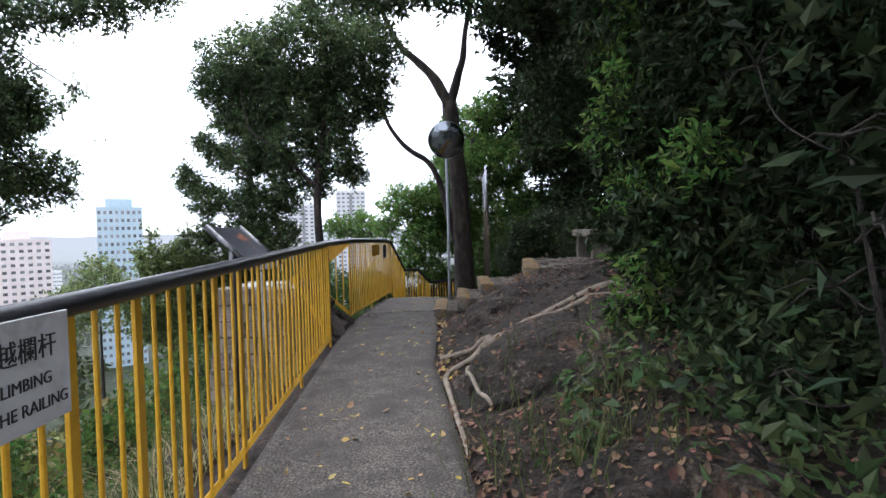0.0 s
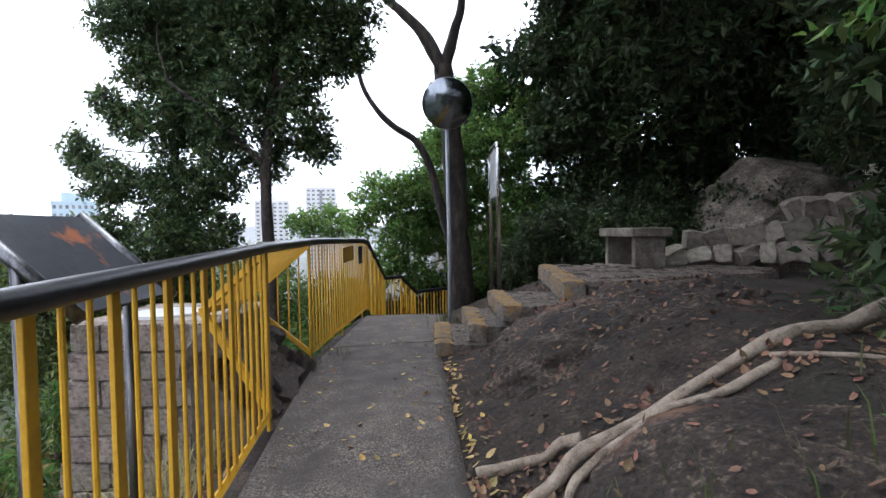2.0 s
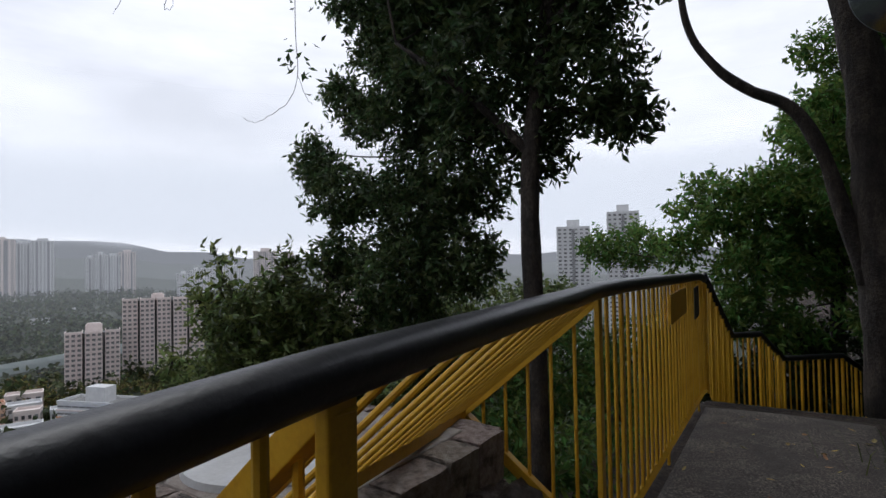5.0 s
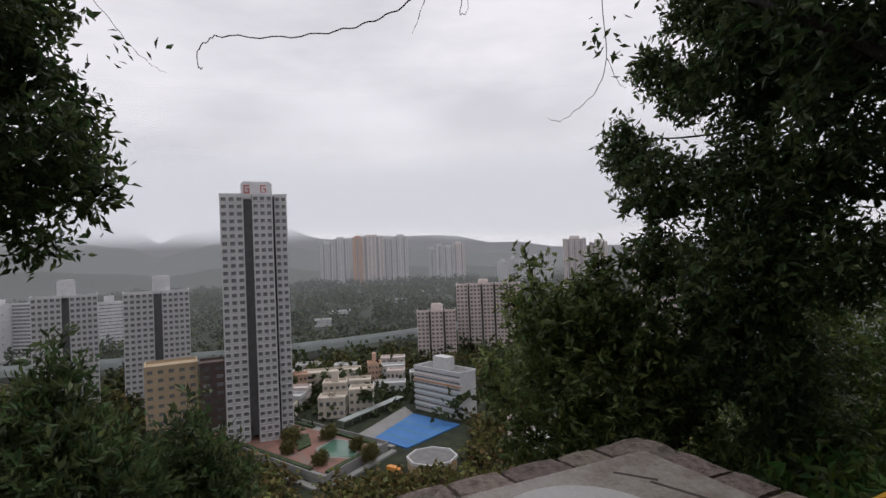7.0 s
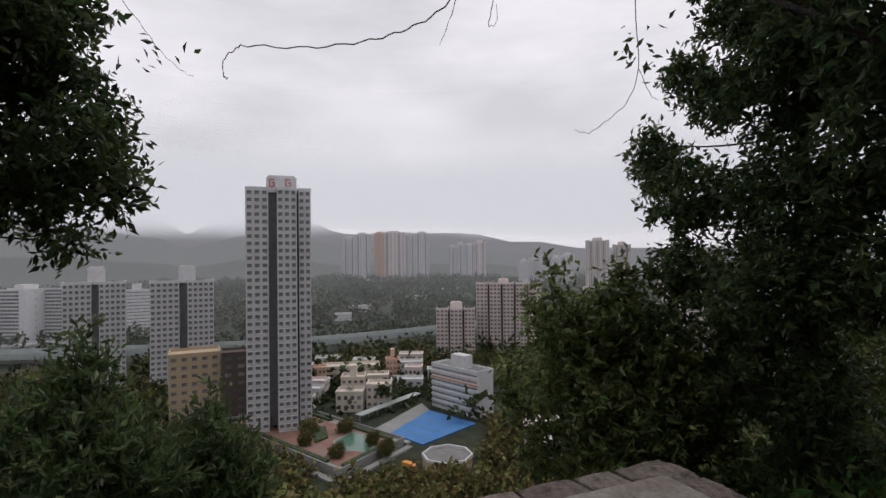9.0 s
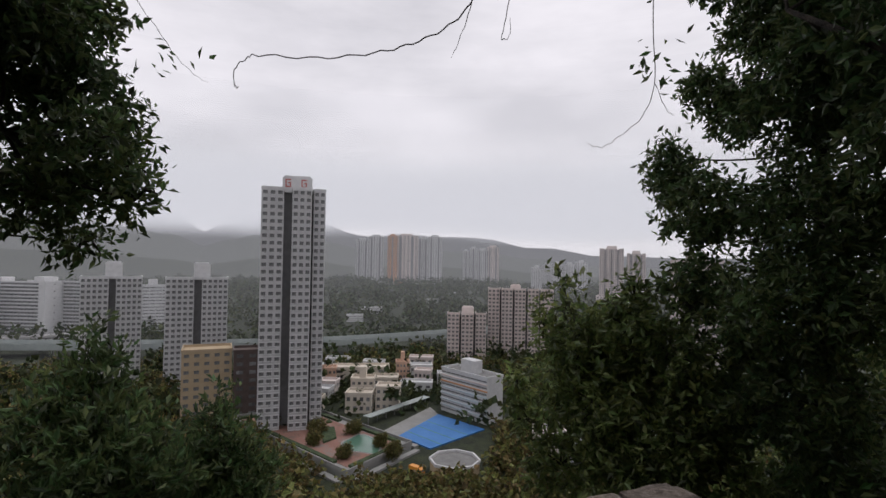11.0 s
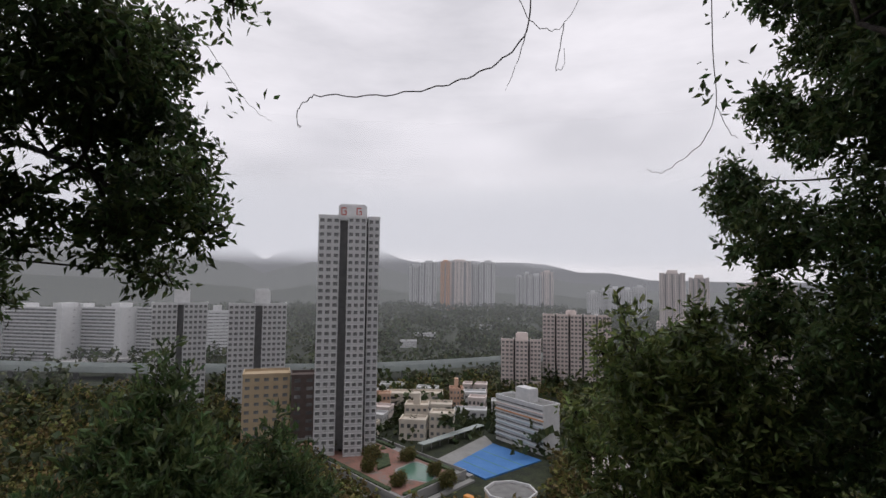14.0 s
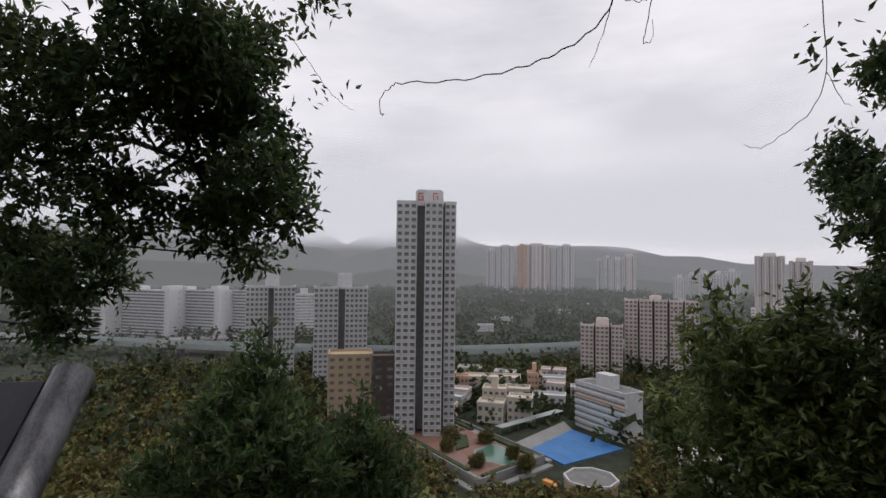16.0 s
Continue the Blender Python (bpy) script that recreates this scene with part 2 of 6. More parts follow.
def fast_mesh(name, v, f, smooth=False):
    """A mesh from an (n, 3) array of points and an (m, k) array of faces."""
    me = bpy.data.meshes.new(name)
    v, f = np.asarray(v, np.float32), np.asarray(f, np.int32)
    me.vertices.add(len(v))
    me.vertices.foreach_set("co", v.ravel())
    me.loops.add(f.size)
    me.loops.foreach_set("vertex_index", f.ravel())
    me.polygons.add(len(f))
    me.polygons.foreach_set("loop_start", np.arange(0, f.size, f.shape[1], dtype=np.int32))
    me.update(calc_edges=True)
    me.polygons.foreach_set("use_smooth", np.full(len(f), smooth, bool))
    return me


def box(bm, x0, x1, y0, y1, z0, z1, bevel=0.0, m=None):
    r = bmesh.ops.create_cube(bm, size=1.0)
    vs = r["verts"]
    for q in vs:
        q.co = Vector((x0 + (q.co.x + 0.5) * (x1 - x0), y0 + (q.co.y + 0.5) * (y1 - y0), z0 + (q.co.z + 0.5) * (z1 - z0)))
    if bevel:
        es = list({e for q in vs for e in q.link_edges})
        r2 = bmesh.ops.bevel(bm, geom=es, offset=bevel, segments=2, affect="EDGES", profile=0.5)
        vs = list({q for fc in r2["faces"] for q in fc.verts} | {q for q in vs if q.is_valid})
    if m:
        bmesh.ops.transform(bm, matrix=m, verts=[q for q in vs if q.is_valid])
    return bm


def tube(bm, pts, radii, sides=8, wobble=0.0, cap=True):
    """A tapering tube along points."""
    pts = [Vector(p) for p in pts]
    if not hasattr(radii, "__len__"):
        radii = [radii] * len(pts)
    rings = []
    for i, p in enumerate(pts):
        d = (pts[min(i + 1, len(pts) - 1)] - pts[max(i - 1, 0)]).normalized()
        a = d.cross(Vector((0, 0, 1)) if abs(d.z) < 0.9 else Vector((1, 0, 0))).normalized()
        b = d.cross(a)
        ring = []
        for k in range(sides):
            th = 2 * math.pi * k / sides
            rr = radii[i] * (1 + wobble * noise.noise(p * 3.1 + Vector((k, 0, 0))))
            ring.append(bm.verts.new(p + (a * math.cos(th) + b * math.sin(th)) * rr))
        rings.append(ring)
    for r0, r1 in zip(rings, rings[1:]):
        for k in range(sides):
            bm.faces.new((r0[k], r0[(k + 1) % sides], r1[(k + 1) % sides], r1[k]))
    if cap:
        bm.faces.new(rings[0][::-1])
        bm.faces.new(rings[-1])
    return bm


def spline(pts, n=6):
    """Catmull-Rom points through the given ones."""
    p = [Vector(q) for q in pts]
    p = [2 * p[0] - p[1]] + p + [2 * p[-1] - p[-2]]
    out = []
    for i in range(1, len(p) - 2):
        for k in range(n):
            t = k / n
            a, b, c, d = p[i - 1:i + 3]
            out.append(0.5 * (2 * b + (c - a) * t + (2 * a - 5 * b + 4 * c - d) * t * t + (3 * b - a - 3 * c + d) * t ** 3))
    out.append(p[-2])
    return out


def thing(name, label, category, at=(0, 0, 0), group="", kind=""):
    e = new(name)
    e.location = at
    e.empty_display_size = 0.1
    return tagged(e, label, category, group, kind)


def unit(a):
    return a / np.maximum(np.linalg.norm(a, axis=-1, keepdims=True), 1e-9)


def leaf_cloud(name, clumps, sprigs, size, seed, squash=0.85, per=7, shell=0.55, droop=0.15, fat=0.42):
    """Leaves in small sprays on the outside of a set of clumps (x, y, z, radius)."""
    rng = np.random.default_rng(seed)
    c = np.array(clumps, float)
    w = c[:, 3] ** 2
    idx = rng.choice(len(c), sprigs, p=w / w.sum())
    u = unit(rng.normal(size=(sprigs, 3)))
    cr_ = np.maximum(c[idx, 3] * 0.45, c[idx, 3] - size * 1.1)
    rad = cr_ * (shell + (1.08 - shell) * rng.random(sprigs) ** 0.6)
    lump = 1 + 0.22 * np.sin(5 * u[:, 0] + idx) * np.cos(4 * u[:, 2] + 2 * idx)
    o = c[idx, :3] + u * (rad * lump)[:, None] * np.array([1, 1, squash])
    d = unit(u + 0.75 * rng.normal(size=u.shape) + np.array([0, 0, 0.1]))
    length = size * (1.6 + 1.6 * rng.random(sprigs))
    s = (np.arange(per) + 0.5) / per
    base = o[:, None] + d[:, None] * (length[:, None] * s)[..., None]
    base = base.reshape(-1, 3)
    dd = np.repeat(d, per, 0)
    n = len(base)
    side = unit(np.cross(dd, rng.normal(size=(n, 3))))
    ld = unit(dd * 0.55 + side + np.array([0, 0, -droop]) + 0.25 * rng.normal(size=(n, 3)))
    nor = unit(np.cross(ld, unit(rng.normal(size=(n, 3)) + np.array([0, 0, 0.0]))))
    wid = np.cross(ld, nor)
    ln = size * (0.65 + 0.7 * rng.random(n))[:, None]
    wd = ln * fat * (0.8 + 0.4 * rng.random(n))[:, None] * 0.5
    v = np.stack([base, base + ld * ln * 0.45 + wid * wd + nor * wd * 0.35, base + ld * ln - nor * ln * 0.08, base + ld * ln * 0.45 - wid * wd + nor * wd * 0.35], 1).reshape(-1, 3)
    k = np.arange(n)[:, None] * 4
    f = np.concatenate([k + np.array([[0, 1, 2]]), k + np.array([[0, 2, 3]])], 1).reshape(-1, 3)
    return fast_mesh(name, v, f)


def limb(bm, pts, r0, r1, sides=8, wobble=0.25):
    q = spline(pts)
    tube(bm, q, [r0 + (r1 - r0) * i / (len(q) - 1) for i in range(len(q))], sides, wobble)


def tree(label, trunk, r0, r1, limbs, clumps, sprigs, size, material, seed, group="trees on the slope", name="tree", **kw):
    """trunk: points; limbs: lists of points; a crown of many leaves."""
    th = thing(name, label, "tree" if name == "tree" else "shrub", trunk[0], group)
    inv = Matrix.Translation(trunk[0]).inverted()
    bm = bmesh.new()
    limb(bm, trunk, r0, r1, 12)
    o = part("trunk", bm, M_BARK, th, smooth=True)
    o.matrix_parent_inverse = inv
    bm = bmesh.new()
    for l in limbs:
        lb = bmesh.new()
        l, rr = l if isinstance(l, tuple) else (l, r1 * 0.75)
        limb(lb, l, rr, rr * 0.35, 9)
        o = part("limb", lb, M_BARK, th, smooth=True)
        o.matrix_parent_inverse = inv
    rng = random.Random(seed)
    tops = [Vector(p) for l in [trunk] + [q[0] if isinstance(q, tuple) else q for q in limbs] for p in spline(l)[3:]]
    for c in clumps:
        e = Vector(c[:3])
        s = min(tops, key=lambda p: (p - e).length + (2.0 if p.z > e.z + 0.3 else 0))
        midp = (s + e) / 2 + Vector((rng.uniform(-0.1, 0.1), rng.uniform(-0.1, 0.1), -0.05))
        limb(bm, [s, midp, e], max(0.005, r1 * 0.28), 0.004, 5)
        for k in range(5):
            far = e + Vector((rng.gauss(0, 1), rng.gauss(0, 1), rng.gauss(0, 0.8))).normalized() * c[3] * 0.9
            tube(bm, [e, (e + far) / 2 + Vector((0, 0, 0.04)), far], [0.009, 0.006, 0.003], 4)
    o = part("branchwork", bm, M_BARK, th, smooth=True)
    o["kind"] = "stuff"
    o.matrix_parent_inverse = inv
    o = link_mesh("crown", leaf_cloud("crown", clumps, sprigs, size, seed, **kw), material, th)
    o.matrix_parent_inverse = inv
    return th


# ---- ground ----
def path_z(y):
    return np.interp(y, [-4, 0, 2, 5, 7, 9.7, 10.1, 13, 30], [-0.24, -0.15, -0.11, -0.05, -0.05, -0.1, -0.16, -1.5, -6])


def rail_x(y):
    return np.interp(y, [-4, 1, 2.5, 5.02, 6.63, 10, 40], [-0.45, -0.76, -0.88, -1.067, -1.17, -1.04, -1.3])


def edge_x(y):
    return np.interp(y, [-4, 0, 2, 4.3, 6.8, 9.6, 13, 40], [0.9, 0.6, 0.39, 0.1, 0.03, 0.12, 1.6, 3.0])


def smooth(t):
    t = np.clip(t, 0, 1)
    return t * t * (3 - 2 * t)


def waves(x, y, f, seed):
    rng = np.random.default_rng(seed)
    z = 0
    for k in range(5):
        a = rng.uniform(0, 6.28)
        z = z + np.sin((x * math.cos(a) + y * math.sin(a)) * f * 1.7 ** k + rng.uniform(0, 6.28)) / 1.8 ** k
    return z / 2.2


def ground_z(x, y):
    x, y = np.asarray(x, float), np.asarray(y, float)
    p = path_z(y)
    d = x - edge_x(y)
    rise = np.interp(y, [-3, 1.5, 4, 6, 6.9, 10, 14], [0.35, 0.35, 0.68, 0.7, 0.48, 0.46, 0.6])
    rise = rise + smooth((d - 1.3) / 0.4) * np.interp(y, [6.2, 6.8, 7.4, 7.8, 10, 11], [0, 0.17, 0.13, 0.06, 0.06, 0])
    hill = 0.22 * np.clip(d - 5, 0, 60) * smooth((d - 5) / 4)
    right = np.where(y > 9.9, -0.1 - 0.0 * y, p) + rise * smooth((d + 0.02) / 1.75) + hill + 0.05 * waves(x, y, 2.1, 3) * smooth(d / 0.5)
    dl = rail_x(y) - x
    drop = 0.12 * smooth(dl / 0.2) + 0.68 * np.clip(dl - 0.15, 0, 2.2) + 0.44 * np.clip(dl - 2.35, 0, 400)
    left = p - np.minimum(drop, 76 + p) + (0.08 * waves(x, y, 1.3, 4) + np.minimum(dl * 0.02, 1.5) * waves(x, y, 0.15, 9)) * smooth(dl / 1.0) * (drop < 75)
    z = np.where(d > -0.02, right, np.where(dl > -0.02, left, p))
    front = np.maximum(0, y - 14) * 0.45
    z = np.where(z - front > -76, z - front * smooth((6 - x) / 12), np.maximum(z - front * smooth((6 - x) / 12), -76))
    r = np.hypot(x, y)
    az = np.degrees(np.arctan2(-x, y))
    peak = np.interp(az, [0, 35, 50, 55, 57, 60.5, 64, 68, 75.5, 78.5, 83, 86.5, 89, 91, 94.4, 98, 104, 120, 180], [30, 12, 12, 44, 32, 80, 78, 90, 84, 116, 138, 145, 120, 94, 145, 190, 240, 260, 120]) + 6 * np.sin(np.radians(az * 47)) + 4 * np.sin(np.radians(az * 101 + 40))
    far = smooth((r - 1480) / 720) * (peak + 76) * (1 + 0.15 * smooth((r - 2400) / 1500)) + 5 * smooth((r - 480) / 600) * smooth((az - 52) / 15) * smooth((100 - az) / 15)
    return z + far * (x < 50) + 5 * waves(x, y, 0.02, 7) * smooth((r - 300) / 300)


def graded(lo, hi, step, far, grow):
    a = list(np.arange(lo, hi + 1e-6, step))
    s = step
    while a[-1] < far:
        s *= grow
        a.append(a[-1] + s)
    s = step
    while a[0] > -far:
        s *= grow
        a.insert(0, a[0] - s)
    return np.array(a)


gx, gy = graded(-3.2, 4.6, 0.07, 4200, 1.09), graded(-1.5, 11.0, 0.09, 4200, 1.09)
X, Y = np.meshgrid(gx, gy)
Z = ground_z(X, Y)
Z = np.where((X > rail_x(Y) - 0.02) & (X < edge_x(Y) + 0.02) & (Y < 10), Z - 0.03, Z)
idx = np.arange(X.size).reshape(X.shape)
quads = np.stack([idx[:-1, :-1], idx[:-1, 1:], idx[1:, 1:], idx[1:, :-1]], -1).reshape(-1, 4)
ground = link_mesh("ground", fast_mesh("ground", np.stack([X, Y, Z], -1).reshape(-1, 3), quads, True), M_GROUND)
tagged(ground, "bare brown soil and rock hillside falling to a valley", "ground", kind="structure")

# asphalt footpath
py = np.arange(-2.0, 9.62, 0.1)
rows_v, nx = [], 14
for y in py:
    for k in range(nx + 1):
        t = k / nx
        x = rail_x(y) + 0.03 + (edge_x(y) - rail_x(y) - 0.03) * t
        rows_v.append((x, y, path_z(y) + 0.012 * math.sin(t * 3.14)))
nr = len(py)
pidx = np.arange(nr * (nx + 1)).reshape(nr, nx + 1)
pq = np.stack([pidx[:-1, :-1], pidx[:-1, 1:], pidx[1:, 1:], pidx[1:, :-1]], -1).reshape(-1, 4)
path_ob = link_mesh("path", fast_mesh("path", rows_v, pq, True), M_ASPHALT)
tagged(path_ob, "narrow grey asphalt footpath strewn with fallen leaves", "path", kind="structure")
sol = path_ob.modifiers.new("depth", "SOLIDIFY")
sol.thickness, sol.offset = 0.08, -1

# ---- railing ----
RAIL_H = 1.12


def rail_pt(y, z):
    return (float(rail_x(y)), y, float(path_z(y)) + z)


railing = thing("railing", "yellow steel railing with black tube handrail beside the footpath", "railing")
bm = bmesh.new()
tube(bm, [rail_pt(y, RAIL_H) for y in np.arange(-1.9, 9.96, 0.15)], 0.034, 12)
part("handrail", bm, M_BLACK, railing, "glossy black tubular handrail", True)
for a, b in ((-1.9, 5.02), (6.63, 9.95)):
    bm = bmesh.new()
    ys = np.arange(a, b + 0.01, 0.1)
    for y0, y1 in zip(ys, ys[1:]):
        p, q = rail_pt(y0, 0.1), rail_pt(y1, 0.1)
        tube(bm, [p, q], 0.022, 4, cap=False)
    part("bottom_bar", bm, M_YELLOW, railing)
bm = bmesh.new()
box(bm, -0.008, 0.008, -0.02, 0.02, 0, 1, 0.003)
post_me = bpy.data.meshes.new("post")
bm.to_mesh(post_me)
bm.free()
post_me.materials.append(M_YELLOW)
bm = bmesh.new()
tube(bm, [(0, 0, 0), (0, 0, 1)], 0.0085, 8)
bar_me = bpy.data.meshes.new("baluster")
bm.to_mesh(bar_me)
bm.free()
bar_me.materials.append(M_YELLOW)


def upright(kind, me, y, z0, z1, wide=1.0):
    o = new(kind, me)
    o.parent = railing
    p = rail_pt(y, z0)
    o.location, o.scale = p, (wide, wide, z1 - z0)
    o.rotation_euler = (0, 0, random.uniform(-0.06, 0.06))
    return o


i = 0
y = 5.02
while y > -1.9:
    if i % 3 == 0:
        upright("post", post_me, y, 0.0 if i % 12 == 0 else 0.1, RAIL_H - 0.02, 1.35 if i == 0 else 1.0)
    else:
        upright("baluster", bar_me, y, 0.1, RAIL_H - 0.02)
    i += 1
    y -= 0.117
i = 0
y = 6.63
while y < 9.95:
    if i % 3 == 0:
        upright("post", post_me, y, 0.0 if i % 12 == 0 else 0.1, RAIL_H - 0.02, 1.35 if i == 0 else 1.0)
    else:
        upright("baluster", bar_me, y, 0.1, RAIL_H - 0.02)
    i += 1
    y += 0.117

# the outward-leaning guard over the pedestal
A0, A1, B0, B1 = Vector(rail_pt(5.02, 0.12)), Vector(rail_pt(5.02, RAIL_H - 0.03)), Vector(rail_pt(6.63, 0.1)), Vector(rail_pt(6.63, RAIL_H - 0.03))
OA, OB = Vector((-1.46, 5.04, 0.69)), Vector((-1.71, 6.5, 0.56))


def flat_bar(name, a, b, w, t):
    d = b - a
    bm = bmesh.new()
    box(bm, -w / 2, w / 2, -t / 2, t / 2, 0, d.length, 0.002)
    o = part(name, bm, M_YELLOW, railing)
    o.matrix_basis = Matrix.Translation(a) @ d.to_track_quat("Z", "Y").to_matrix().to_4x4()
    return o


for a, b in ((A1, OA), (B1, OB), (OA, OB), (OA, A0), (OB, B0)):
    flat_bar("guard_frame", a, b, 0.05, 0.04)
for k in range(1, 15):
    t = k / 15
    o = new("guard_bar", bar_me)
    o.parent = railing
    a, b = OA.lerp(OB, t), A1.lerp(B1, t)
    o.matrix_basis = Matrix.Translation(a) @ (b - a).to_track_quat("Z", "Y").to_matrix().to_4x4() @ Matrix.Diagonal((0.8, 0.8, (b - a).length, 1))
for lo, mid, hi in ((A0, OA, A1), (B0, OB, B1)):
    for k in range(1, 6):
        t = k / 6
        a, b = lo.lerp(mid, t), hi.lerp(mid, t)
        o = new("guard_bar", bar_me)
        o.parent = railing
        o.location, o.scale = a, (0.9, 0.9, (b - a).length)

# railing going down the steps
stair_rail = thing("stair_railing", "yellow steel railing stepping down beside the stairs", "railing")
line = [(-1.04, 9.95, 1.02), (-0.86, 11.0, 0.34), (-0.6, 11.3, 0.33), (-0.36, 11.9, -0.02), (0.25, 12.4, -0.02), (0.9, 13.2, -0.6)]
bm = bmesh.new()
tube(bm, line, 0.034, 10)
part("handrail", bm, M_BLACK, stair_rail, "black tubular handrail", True)
for a, b in zip(line, line[1:]):
    a, b = Vector(a), Vector(b)
    n = max(2, int(math.hypot(b.x - a.x, b.y - a.y) / 0.075))
    for k in range(n):
        p = a.lerp(b, k / n)
        wide = k % 3 == 0
        o = new("post" if wide else "baluster", post_me if wide else bar_me)
        o.parent = stair_rail
        o.location, o.scale = (p.x, p.y, p.z - 1.05), (1, 1, 1.04)
        o.rotation_euler = (0, 0, 0.6)
# small plates on the railing
for y0, y1, z0, z1, mt, lb in ((7.9, 8.75, 0.86, 1.04, M_YELLOW, "yellow painted plate"), (9.0, 9.35, 0.8, 1.04, M_BOARD, "dark plate")):
    bm = bmesh.new()
    x = float(rail_x((y0 + y1) / 2)) + 0.035
    box(bm, x - 0.004, x + 0.004, y0, y1, float(path_z(y0)) + z0, float(path_z(y0)) + z1, 0.002)
    part("plate", bm, mt, railing, lb)

# warning plate with its lettering
plate = thing("warning_sign", "white metal warning plate wired to the railing", "sign", (float(rail_x(0.3)) + 0.05, 0.33, 0.0))
bm = bmesh.new()
box(bm, -0.004, 0.004, -0.5, 0.4, -0.135, 0.135, 0.003)
o = part("panel", bm, M_SIGN, plate)
plate.location.z = float(path_z(0.3)) + 0.995
plate.rotation_euler = (0, 0, math.atan2(0.06, 1.0))
for body, size, y, z in (("\u6500\u8d8a\u6b04\u6746", 0.064, 0.35, 0.035), ("NO CLIMBING", 0.042, 0.33, -0.035), ("OVER THE RAILING", 0.042, 0.385, -0.095)):
    fc = bpy.data.curves.new("lettering", "FONT")
    fc.body, fc.size, fc.align_x, fc.extrude = body, size, "RIGHT", 0.001
    fc.materials.append(M_INK)
    o = new("lettering", fc)
    o.parent = plate
    o.matrix_basis = Matrix.Translation((0.006, y, z)) @ Euler((radians(90), 0, radians(90))).to_matrix().to_4x4()

# joint across the path
bm = bmesh.new()
box(bm, -0.58, 0.58, -0.008, 0.008, -0.004, 0.0035, 0, Matrix.Translation((-0.56, 7.4, float(path_z(7.4)) + 0.0125)) @ Matrix.Rotation(radians(11), 4, "Z"))
part("joint", bm, M_CONCRETE, path_ob, "pale joint strip")

# ---- pedestal with the viewing disc ----
ped = thing("masonry_pedestal", "square granite block pedestal capped with a stone slab", "pedestal", (0, 0, 0))
PX0, PX1, PY0, PY1, PZ = -2.46, -1.5, 5.36, 6.4, 0.565
ped.matrix_basis = Matrix.Translation((-1.98, 5.88, 0)) @ Matrix.Rotation(radians(-2), 4, "Z") @ Matrix.Translation((1.98, -5.88, 0))
stone_mes, cut_mes = [], []
for s in range(14):
    soft_, rough_ = (0.7, 0.1) if s < 7 else (0.3, 0.03)
    bm = bmesh.new()
    bmesh.ops.create_cube(bm, size=1.0)
    bmesh.ops.subdivide_edges(bm, edges=bm.edges[:], cuts=2, use_grid_fill=True)
    for q in bm.verts:
        n3 = noise.noise_vector(q.co * 3.1 + Vector((s * 7.7, 0, 0)))
        q.co *= 1 - soft_ * 0.07 * (abs(q.co.x) > 0.4 and abs(q.co.y) > 0.4) - soft_ * 0.06 * (abs(q.co.z) > 0.4 and (abs(q.co.x) > 0.4 or abs(q.co.y) > 0.4))
        q.co += n3 * rough_
    me = bpy.data.meshes.new("stone")
    bm.to_mesh(me)
    bm.free()
    (stone_mes if s < 7 else cut_mes).append(me)


def stone(parent, mats, loc, dims, rot=(0, 0, 0), name="stone"):
    me = random.choice(cut_mes if mats is M_STONE else stone_mes)
    if not me.materials:
        me.materials.append(mats)
    o = new(name, me)
    o.parent = parent
    if me.materials[0] != mats:
        o.material_slots[0].link = "OBJECT"
        o.material_slots[0].material = mats
    o.location, o.scale, o.rotation_euler = loc, dims, rot
    return o


bm = bmesh.new()
box(bm, PX0 + 0.06, PX1 - 0.06, PY0 + 0.06, PY1 - 0.06, -1.6, PZ - 0.02)
part("core", bm, M_MORTAR, ped)
bm = bmesh.new()
box(bm, PX0 + 0.1, PX1 - 0.1, PY0 + 0.1, PY1 - 0.1, PZ - 0.05, PZ + 0.006, 0.01)
part("slab", bm, M_SLAB, ped, "pale cement slab with engraved marks")
bm = bmesh.new()
bmesh.ops.create_cone(bm, cap_ends=True, segments=48, radius1=0.25, radius2=0.245, depth=0.02, matrix=Matrix.Translation((-2.0, 5.73, PZ + 0.016)))
part("disc", bm, M_DISC, ped, "round pale stone compass disc")
for x, y, a, l in ((-2.05, 6.14, 0.3, 0.2), (-1.8, 6.16, 0.5, 0.16), (-2.2, 5.46, 0.1, 0.16), (-1.9, 5.44, 0.0, 0.2), (-2.2, 6.1, 0.6, 0.14), (-2.15, 5.42, 0.1, 0.12)):
    bm = bmesh.new()
    box(bm, -l / 2, l / 2, -0.006, 0.006, PZ + 0.006, PZ + 0.0075, 0, Matrix.Translation((x, y, 0)) @ Matrix.Rotation(a, 4, "Z"))
    part("engraved_mark", bm, M_MORTAR, ped)
z = PZ - 0.09
course = 0
